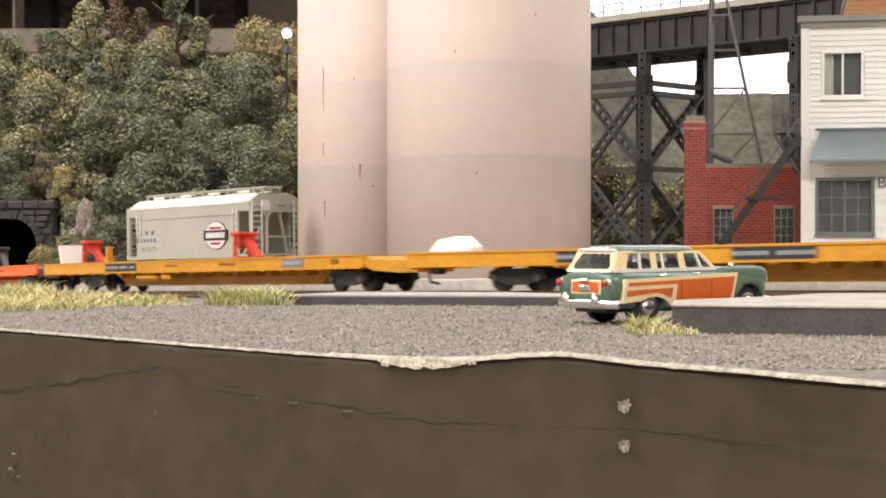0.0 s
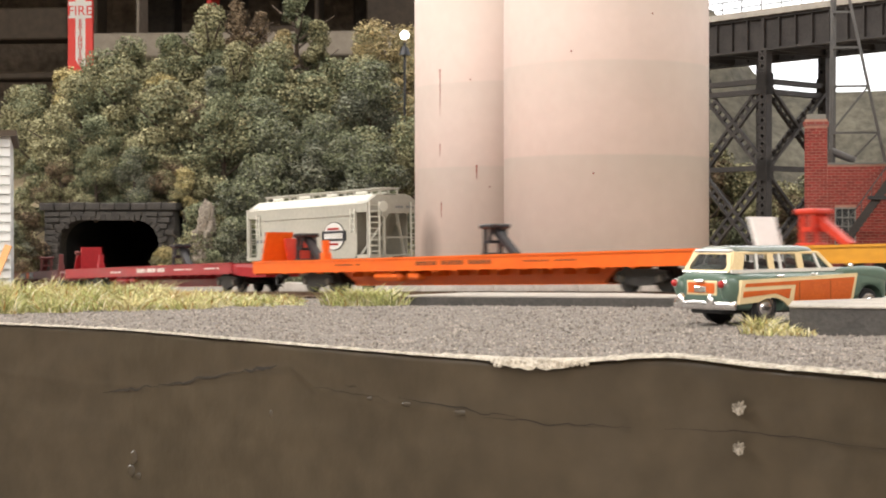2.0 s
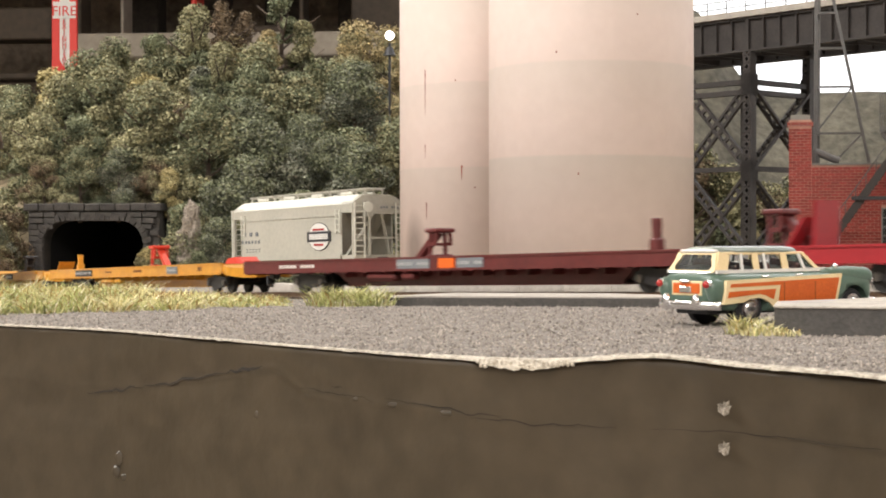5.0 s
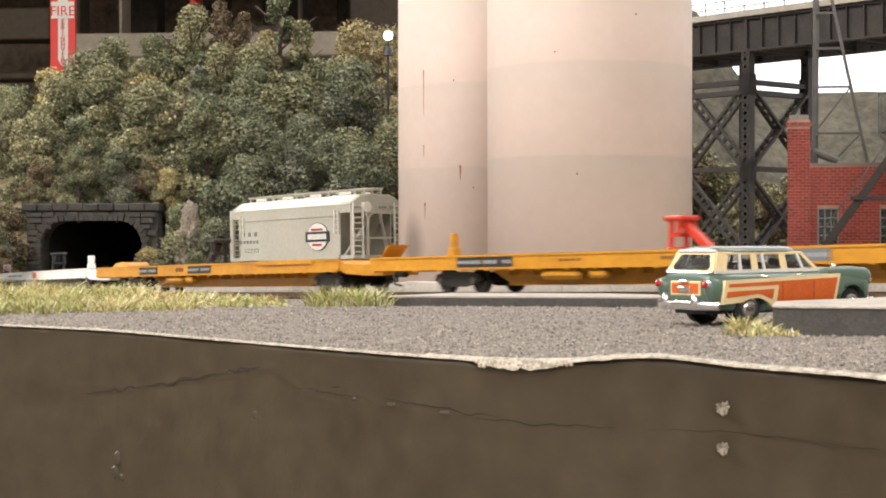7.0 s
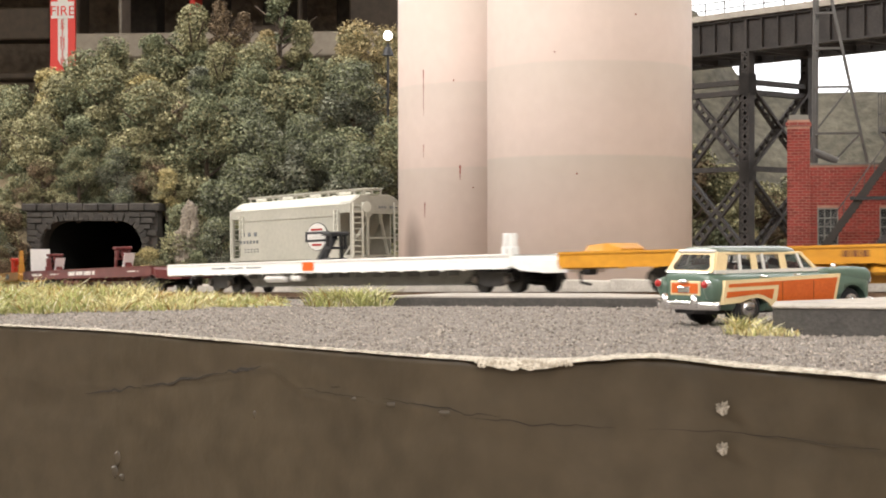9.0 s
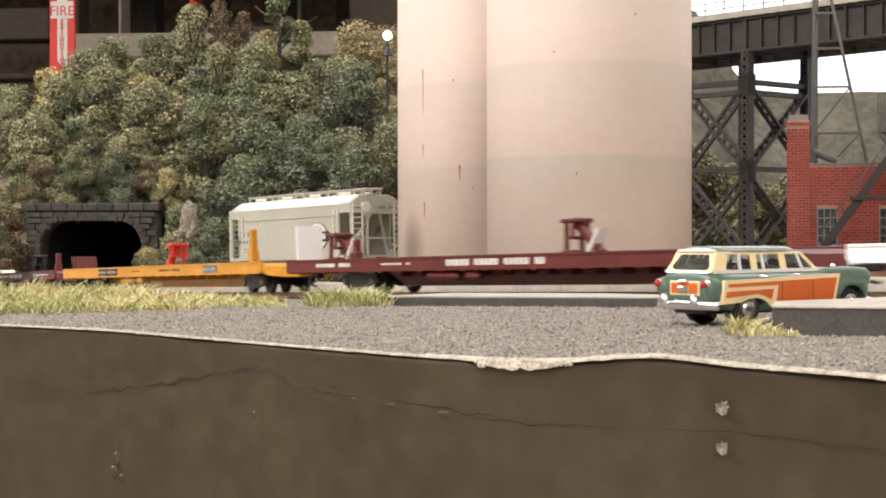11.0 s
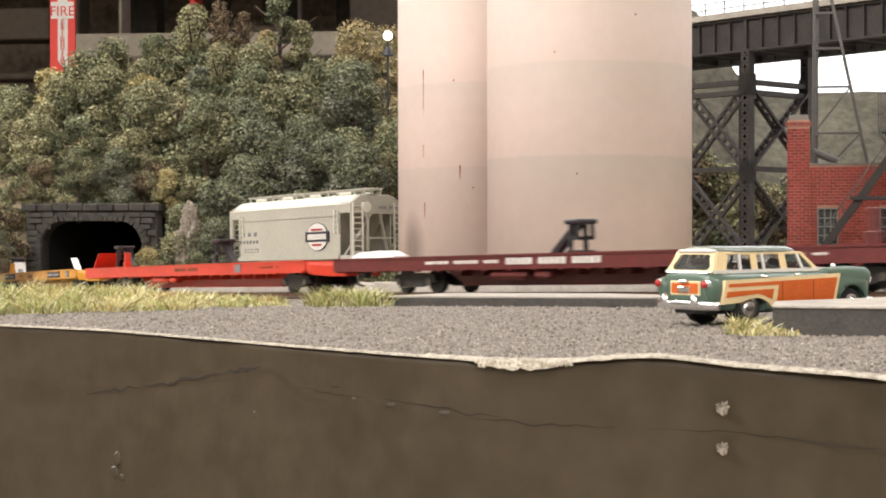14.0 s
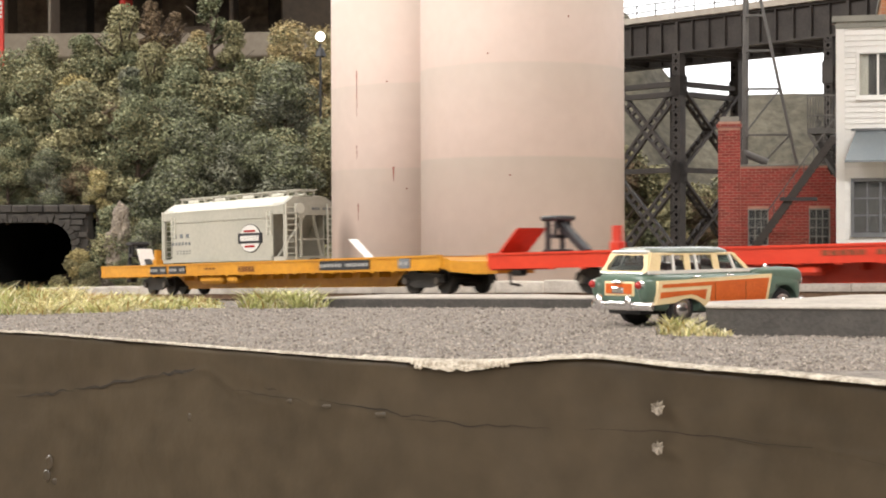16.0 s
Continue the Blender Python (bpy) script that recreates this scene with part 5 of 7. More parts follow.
def white_building():
    th = thing("white_building", "white clapboard building with grey windows and an awning", "building", pose(0.1985, 0.90, -0.010, 0, 0, -12.2))
    # local x along the front, y into the house, z up; the ground is at 0
    Wd, H, Dp = 0.17, 0.1492, 0.11
    holes = [(0.0105, 0.0300, 0.108, 0.1310), (0.0075, 0.0355, 0.0335, 0.0615), (0.075, 0.0945, 0.108, 0.1310), (0.085, 0.115, 0.0335, 0.0615)]
    bm = BM()
    wall_with_holes(bm, 0, Wd, 0, H, 0.0010, 0.005, holes)
    part("front_wall", bm, M["clapboard"], th)
    for a, b, c, d, nm in ((0, 0.004, 0.005, Dp, "side_wall"), (Wd - 0.004, Wd, 0.005, Dp, "side_wall"), (0, Wd, Dp, Dp + 0.004, "back_wall")):
        bm = BM()
        box(bm, a, b, c, d, 0, H)
        part(nm, bm, M["clapboard"], th)
    # overlapping boards
    n = int(H / 0.0030)
    cache = {}
    for i in range(n):
        z0 = i * 0.0030
        segs = [(0.0, Wd)]
        for h in holes:
            if h[2] - 0.003 < z0 < h[3] + 0.001:
                new_segs = []
                for a, b in segs:
                    if h[0] - 0.0018 > a and h[1] + 0.0018 < b:
                        new_segs += [(a, h[0] - 0.0018), (h[1] + 0.0018, b)]
                    else:
                        new_segs.append((a, b))
                segs = new_segs
        for a, b in segs:
            key = round(b - a, 5)
            if key not in cache:
                b2 = BM()
                loft(b2, [[(x, 0.0010, 0), (x, -0.0006, 0), (x, 0.0006, 0.0034), (x, 0.0010, 0.0034)] for x in (0, b - a)])
                cache[key] = shared("clapboard", b2, M["clapboard"])
            mesh_part("clapboard", cache[key], th, pose(a, 0, z0))
    bm = BM()
    box(bm, -0.002, 0.0026, -0.0012, 0.001, 0, H)
    part("corner_board", bm, M["clapboard"], th)
    bm = BM()
    for za, zb, o in ((H - 0.0042, H - 0.001, 0.0022), (H - 0.001, H + 0.0022, 0.004)):
        box(bm, -o, Wd + o, -o, 0.008, za, zb)
    part("cornice", bm, M["cornice"], th)
    bm = BM()
    box(bm, 0, Wd, 0.008, Dp, H - 0.004, H - 0.001)
    part("roof", bm, M["cornice"], th)
    for i, h in enumerate(holes):
        low = i in (1, 3)
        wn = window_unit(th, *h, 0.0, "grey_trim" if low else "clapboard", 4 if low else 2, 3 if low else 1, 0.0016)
        if not low:
            bm = BM()
            loft(bm, [[(h[0] + 0.0022 * k, 0.003 + 0.0006 * math.sin(k * 2.2), z) for k in np.linspace(0, 2.2, 9)] + [(h[0] + 0.0022 * k, 0.0034 + 0.0006 * math.sin(k * 2.2), z) for k in np.linspace(2.2, 0, 9)] for z in (h[2], h[3])])
            part("curtain", bm, M["curtain"], wn)
    # sheet metal awning
    bm = BM()
    za, zb, out = 0.0890, 0.0720, 0.024
    loft(bm, [[(x + k, -y, z) for (y, z, k) in ((0.0, za, 0.0), (out, zb, kk), (out, zb - 0.0012, kk), (0.0, zb + 0.0015, 0.0))] for x, kk in ((0.0085, -0.006), (0.13, 0.006))])
    part("awning", bm, M["awning"], th, "slate blue sloping awning")
    bm = BM()
    box(bm, 0.006, 0.132, -0.0012, 0.001, za, za + 0.0012)
    part("awning_rail", bm, M["grey_trim"], th)
    # start of a sign, two letters legible
    cu = bpy.data.curves.new("sign_lettering", "FONT")
    cu.body, cu.size, cu.extrude = "Br", 0.0085, 0.0003
    cu.materials.append(M["grey_trim"])
    ob = new("sign_lettering", cu)
    ob.parent = th
    ob.matrix_basis = pose(0.0385, -0.0014, 0.0575, 90, 0, 0)
    # balcony at the corner, with its stairs down
    bal = thing("balcony", "grey metal balcony and fire stairs on the house corner", "balcony", th.matrix_world @ pose(0, 0, 0.0026))
    bm = BM()
    box(bm, -0.0175, -0.002, 0.003, 0.018, 0.0855, 0.0885)
    part("floor_plate", bm, M["steel_grey"], bal)
    bm = BM()
    for z in (0.0955, 0.1065):
        beam(bm, (-0.0172, 0.0034, z), (-0.002, 0.0034, z), 0.0008, 0.0009)
        beam(bm, (-0.0172, 0.0034, z), (-0.0172, 0.0178, z), 0.0008, 0.0009)
    part("handrail", bm, M["steel_grey"], bal)
    for x in np.linspace(-0.0172, -0.0025, 11):
        bm = BM()
        beam(bm, (x, 0.0034, 0.0885), (x, 0.0034, 0.1065), 0.0006, 0.0006)
        part("baluster", bm, M["steel_grey"], bal)
    for x0, z0, x1, z1, y in ((-0.012, 0.0855, -0.003, 0.064, 0.006), (-0.003, 0.083, -0.046, 0.0225, -0.004)):
        bm = BM()
        for dy in (0, 0.007):
            beam(bm, (x0, y + dy, z0), (x1, y + dy, z1), 0.0010, 0.0040)
        part("stair_stringer", bm, M["steel"], bal)
        n = int(math.hypot(x1 - x0, z1 - z0) / 0.0030)
        for i in range(n):
            k = (i + 0.5) / n
            bm = BM()
            box(bm, x0 + (x1 - x0) * k - 0.0015, x0 + (x1 - x0) * k + 0.0015, y, y + 0.007, z0 + (z1 - z0) * k - 0.0026, z0 + (z1 - z0) * k - 0.0014)
            part("tread", bm, M["steel"], bal)
        bm = BM()
        beam(bm, (x0, y, z0 + 0.010), (x1, y, z1 + 0.010), 0.0006, 0.0007)
        for i in range(9):
            k = i / 8
            beam(bm, (x0 + (x1 - x0) * k, y, z0 + (z1 - z0) * k), (x0 + (x1 - x0) * k, y, z0 + (z1 - z0) * k + 0.010), 0.0005, 0.0005)
        part("stair_rail", bm, M["steel_grey"], bal)
    bm = BM()
    box(bm, -0.032, -0.012, -0.008, 0.006, 0.0485, 0.0503)
    part("landing", bm, M["black"], bal, "dark landing plate")
    for x, y in ((-0.0165, 0.0165), (-0.0165, 0.004)):
        bm = BM()
        beam(bm, (-0.002, y, 0.062), (x, y, 0.0855), 0.0014, 0.0016)
        part("bracket", bm, M["steel_grey"], bal)


white_building()


def lay_bricks(wall, x0, x1, z0, z1, y, holes):
    """Courses of bricks, each proud of the mortar of its wall, in running bond."""
    ln, ht, gap = 0.0044, 0.0017, 0.00028
    cache = {}
    row = 0
    z = z0
    while z + ht < z1:
        x = x0 - (ln / 2 if row % 2 else 0)
        while x < x1 - 0.0006:
            a, b = max(x, x0), min(x + ln - gap, x1)
            for h in holes:
                if z + ht > h[2] - 0.0008 and z < h[3] + 0.0008:
                    if a < h[0] - 0.0008 < b:
                        b = h[0] - 0.0008
                    elif a < h[1] + 0.0008 < b:
                        a = h[1] + 0.0008
                    elif h[0] - 0.0009 <= a and b <= h[1] + 0.0009:
                        b = a
            if b - a > 0.0004:
                key = round(b - a, 4)
                if key not in cache:
                    b2 = BM()
                    box(b2, 0, key, -0.00028, 0.0006, 0, ht - gap)
                    cache[key] = shared("brick", b2, M["brick_red"])
                mesh_part("brick", cache[key], wall, pose(a, y + random.uniform(-0.00006, 0.00006), z))
            x += ln
        z += ht
        row += 1


def brick_building():
    th = thing("brick_building", "small red brick building with a tall chimney", "building", pose(0.1500, 0.962, -0.010, 0, 0, -9.5))
    H, Wd, Dp = 0.0725, 0.075, 0.07
    holes = [(0.0092, 0.0195, 0.0270, 0.0470), (0.0440, 0.0545, 0.0265, 0.0470)]
    bm = BM()
    wall_with_holes(bm, 0, Wd, 0, H, 0, 0.004, holes)
    front = part("front_wall", bm, M["mortar"], th)
    lay_bricks(front, 0.0044, Wd, 0.012, H, 0.0, holes)
    for a, b, c, d in ((0, 0.004, 0.004, Dp), (Wd - 0.004, Wd, 0.004, Dp), (0, Wd, Dp, Dp + 0.004)):
        bm = BM()
        box(bm, a, b, c, d, 0, H)
        part("side_wall", bm, M["brick"], th)
    bm = BM()
    box(bm, -0.001, Wd + 0.001, -0.001, 0.005, H, H + 0.0012)
    part("coping", bm, M["cornice"], th)
    bm = BM()
    box(bm, 0.004, Wd - 0.004, 0.004, Dp, H - 0.006, H - 0.004)
    part("roof", bm, M["black"], th)
    for h in holes:
        # black sheets take the place of shaded rooms behind these panes
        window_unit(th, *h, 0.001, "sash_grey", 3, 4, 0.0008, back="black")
    bm = BM()
    box(bm, -0.0085, 0.0042, -0.006, 0.006, 0, 0.0985)
    ch = part("chimney", bm, M["mortar"], th)
    lay_bricks(ch, -0.0085, 0.0042, 0.012, 0.0948, -0.006, ())
    bm = BM()
    box(bm, -0.0075, 0.0034, -0.0052, 0.0052, 0.0985, 0.1015)
    part("chimney_cap", bm, M["cornice"], ch, "sooty grey chimney cap")
    bm = BM()
    box(bm, -0.0094, 0.0050, -0.0068, 0.0068, 0.0950, 0.0972)
    part("chimney_band", bm, M["brick"], ch)
    bm = BM()
    rod(bm, (0.006, 0.02, H - 0.005), (0.006, 0.02, H + 0.010), 0.0022, 10)
    rod(bm, (0.006, 0.02, H + 0.009), (0.020, 0.02, H + 0.003), 0.0022, 10)
    part("roof_pipe", bm, M["steel_grey"], th)


brick_building()


def rear_building():
    th = thing("brick_tower", "orange brick building top behind the white house", "building", pose(0.258, 1.05, -0.012, 0, 0, -12))
    bm = BM()
    box(bm, 0, 0.12, 0, 0.08, 0, 0.185)
    part("wall", bm, M["brick_orange"], th)
    bm = BM()
    box(bm, -0.001, 0.121, -0.001, 0.081, 0.185, 0.188)
    part("coping", bm, M["cornice"], th)


rear_building()


def shed():
    th = thing("shed", "white corrugated shed at the tunnel end", "shed", pose(-0.3572, 1.045, -0.03, 0, 0, 18))
    H, Wd, Dp = 0.117, 0.3, 0.14
    bm = BM()
    box(bm, -Wd, 0, 0.001, 0.004, 0, H)
    box(bm, -Wd, -Wd + 0.003, 0.004, Dp, 0, H)
    box(bm, -0.003, 0, 0.004, Dp, 0, H)
    part("wall", bm, M["shed_white"], th)
    b2 = BM()
    loft(b2, [[(x, 0.001, 0), (x, -0.0016, 0.0003), (x, -0.0002, 0.0058), (x, 0.001, 0.006)] for x in (-Wd, 0)])
    me = shared("siding_board", b2, M["shed_white"])
    for i in range(19):
        mesh_part("siding_board", me, th, pose(0, 0, i * 0.0061))
    bm = BM()
    box(bm, -Wd - 0.004, 0.004, -0.006, Dp + 0.006, H, H + 0.004)
    part("roof", bm, M["far_brown"], th, "dark brown flat roof")
    pl = thing("plank", "orange wooden plank leaning against the shed", "plank", pose(-0.3605, 1.03, -0.018, 0, 0, 0))
    bm = BM()
    beam(bm, (-0.004, -0.010, 0), (0.005, 0.006, 0.034), 0.0045, 0.0016, up=(0, 1, 0))
    part("board", bm, M["plank"], pl)


shed()


# ---------------------------------------------------------------- steel trestle
def lattice(bm, p, q, w, d):
    """Two flange bars joined by short batten plates."""
    p, q = Vector(p), Vector(q)
    ax = (q - p).normalized()
    side = ax.cross(Vector((0.7, 0.7, 0))).normalized() * (w / 2) if abs(ax.z) < 0.99 else Vector((0.7, -0.7, 0)) * (w / 2)
    for k in (-1, 1):
        beam(bm, p + side * k * 0.8, q + side * k * 0.8, d, w * 0.26)
    n = max(3, int((q - p).length / (w * 0.95)))
    for i in range(n + 1):
        c = p.lerp(q, i / n)
        beam(bm, c - ax * w * 0.17, c + ax * w * 0.17, d * 0.7, w * 0.9)


def trestle():
    th = thing("trestle_bridge", "dark steel plate girder railway bridge on lattice towers", "bridge")
    e1, e2 = Vector((0.70, -0.714, 0)), Vector((0.714, 0.70, 0))
    b0 = Vector((0.169, 1.373, 0))
    zb, zt = 0.175, 0.203
    for off in (0.0, 0.080):
        o = b0 + e2 * off
        bm = BM()
        beam(bm, o - e1 * 0.3 + Vector((0, 0, (zb + zt) / 2)), o + e1 * 0.75 + Vector((0, 0, (zb + zt) / 2)), 0.0014, zt - zb)
        gd = part("girder", bm, M["steel"], th)
        for z in (zb + 0.0008, zt - 0.0008):
            bm = BM()
            beam(bm, o - e1 * 0.3 + Vector((0, 0, z)), o + e1 * 0.75 + Vector((0, 0, z)), 0.0080, 0.0018)
            part("flange", bm, M["steel"], gd)
        for i in range(-18, 42):
            p = o + e1 * (i * 0.0165) - e2 * 0.0020
            bm = BM()
            wide = 0.0030 if i % 5 == 0 else 0.0013
            beam(bm, p + Vector((0, 0, zb + 0.0016)), p + Vector((0, 0, zt - 0.0016)), 0.0030, wide, up=e1)
            part("stiffener", bm, M["steel"], gd)
    bm = BM()
    for i in range(-26, 60):
        p = b0 + e1 * (i * 0.0115)
        beam(bm, p - e2 * 0.006 + Vector((0, 0, zt + 0.0022)), p + e2 * 0.086 + Vector((0, 0, zt + 0.0022)), 0.0052, 0.0040)
    tagged(part("bridge_tie", bm, M["tie"], th), kind="stuff")
    for off in (-0.0045, 0.0845):
        bm = BM()
        beam(bm, b0 - e1 * 0.3 + e2 * off + Vector((0, 0, zt + 0.0030)), b0 + e1 * 0.75 + e2 * off + Vector((0, 0, zt + 0.0030)), 0.0050, 0.0050)
        part("walkway", bm, M["concrete"], th, "pale wooden walkway plank")
    bm = BM()
    for i in range(-6, 13):
        p = b0 + e1 * (i * 0.0495)
        beam(bm, p + Vector((0, 0, zb + 0.004)), p + e2 * 0.08 + Vector((0, 0, zb + 0.004)), 0.003, 0.005)
        beam(bm, p + Vector((0, 0, zb + 0.003)), p + e2 * 0.08 + e1 * 0.0495 + Vector((0, 0, zb + 0.003)), 0.002, 0.002)
    tagged(part("cross_bracing", bm, M["steel"], th), kind="stuff")
    bm = BM()
    for off in (0.030, 0.0465):
        beam(bm, b0 - e1 * 0.3 + e2 * off + Vector((0, 0, zt + 0.0052)), b0 + e1 * 0.7 + e2 * off + Vector((0, 0, zt + 0.0052)), 0.0012, 0.002)
    part("bridge_rail", bm, M["rail"], th)
    # walkway handrails on both sides
    for off in (-0.005, 0.086):
        bm = BM()
        for z in (0.0095, 0.0155):
            beam(bm, b0 - e1 * 0.3 + e2 * off + Vector((0, 0, zt + z)), b0 + e1 * 0.7 + e2 * off + Vector((0, 0, zt + z)), 0.0007, 0.0008)
        hr = part("handrail", bm, M["steel_grey"], th)
        for i in range(-14, 30):
            p = b0 + e1 * (i * 0.0205) + e2 * off
            bm = BM()
            beam(bm, p + Vector((0, 0, zt + 0.002)), p + Vector((0, 0, zt + 0.0155)), 0.0010, 0.0010)
            part("rail_post", bm, M["steel_grey"], hr)
    # towers
    for shift in (0.0, 0.215, -0.26):
        o = b0 + e1 * shift
        legs = {}
        for i, j in ((0, 0), (1, 0), (0, 1), (1, 1)):
            p = o - e1 * (0.067 * i) + e2 * (0.080 * j)
            legs[i, j] = p
            bm = BM()
            base, top = p + Vector((0, 0, -0.03)), p + Vector((0, 0, zb))
            beam(bm, base - e1 * 0.0034, top - e1 * 0.0034, 0.0075, 0.0013, up=e1)
            beam(bm, base + e1 * 0.0034, top + e1 * 0.0034, 0.0075, 0.0013, up=e1)
            beam(bm, base + e2 * 0.0030, top + e2 * 0.0030, 0.0013, 0.0068, up=e1)
            n = 32
            for k in range(n):
                a, c = base.lerp(top, k / n) - e2 * 0.0036, base.lerp(top, (k + 1) / n) - e2 * 0.0036
                for g in (-1, 1):
                    beam(bm, a - e1 * 0.0034 * g, c + e1 * 0.0034 * g, 0.0018, 0.0008, up=e2)
            part("column", bm, M["steel"], th)
        faces = [((0, 0), (1, 0)), ((0, 0), (0, 1))]
        for a, b in faces:
            pa, pb = legs[a], legs[b]
            levels = (0.150, 0.078, 0.006)
            for z in levels[:2]:
                bm = BM()
                for dz in (0, -0.0085) if z > 0.1 else (0, ):
                    beam(bm, pa + Vector((0, 0, z + dz)), pb + Vector((0, 0, z + dz)), 0.006, 0.0042)
                part("strut", bm, M["steel"], th)
                for p in (pa, pb):
                    bm = BM()
                    c, way = p + Vector((0, 0, z - 0.002)), (pb - pa).normalized()
                    beam(bm, c - Vector((0, 0, 0.0085)), c + Vector((0, 0, 0.0085)), 0.0098, 0.0098, up=way)
                    part("joint_plate", bm, M["steel"], th)
            for z0, z1 in ((0.147, 0.078), (0.072, 0.004)):
                for u, v in ((pa, pb), (pb, pa)):
                    bm = BM()
                    lattice(bm, u + Vector((0, 0, z0)), v + Vector((0, 0, z1)), 0.0088, 0.0032)
                    part("brace", bm, M["steel"], th)


trestle()


def mast():
    th = thing("steel_mast", "grey steel lattice mast beside the brick building", "mast", pose(0.1752, 1.075, -0.012))
    # legs splay towards the base
    top = [(0.0, 0.0), (0.007, 0.0), (0.003, 0.006)]
    foot = [(-0.0015, -0.002), (0.050, -0.006), (0.004, 0.02)]
    H = 0.205
    for (a, b), (c, d) in zip(top, foot):
        bm = BM()
        beam(bm, (c, d, 0), (a, b, H), 0.0018, 0.0018, up=(0, 1, 0))
        part("leg", bm, M["steel_grey"], th)

    def at(i, z):
        k = z / H
        return Vector((foot[i][0] + (top[i][0] - foot[i][0]) * k, foot[i][1] + (top[i][1] - foot[i][1]) * k, z))
    for z in (0.03, 0.068, 0.1, 0.13, 0.155, 0.178):
        bm = BM()
        for i, j in ((0, 1), (2, 0)):
            beam(bm, at(i, z), at(j, z), 0.0014, 0.0014)
        part("ring_brace", bm, M["steel_grey"], th)
    for z0, z1 in ((0.068, 0.1), (0.1, 0.13), (0.03, 0.068)):
        for i, j in ((0, 1), ):
            bm = BM()
            beam(bm, at(i, z0), at(j, z1), 0.0009, 0.0012)
            part("diagonal", bm, M["steel_grey"], th)


mast()


def green_truck():
    th = thing("parked_truck", "small dark green parked truck by the brick building", "truck", pose(0.113, 0.90, -0.0135, 0, 0, 150))
    bm = BM()
    loft(bm, [[(x, -0.011, 0.004), (x, 0.011, 0.004), (x, 0.0105, z), (x, -0.0105, z)] for x, z in ((-0.024, 0.012), (-0.002, 0.0122), (0.000, 0.0205), (0.012, 0.021), (0.016, 0.014), (0.026, 0.012))])
    part("body", bm, M["dark_green"], th)
    for x in (-0.014, 0.018):
        for y in (-0.0095, 0.0095):
            bm = BM()
            rod(bm, (x, y - 0.0012, 0.0042), (x, y + 0.0012, 0.0042), 0.0042, 16)
            part("wheel", bm, M["tyre"], th)
    bm = BM()
    box(bm, 0.0125, 0.0142, -0.0095, 0.0095, 0.0155, 0.0195)
    part("windscreen", bm, M["wagon_glass"], th)


green_truck()


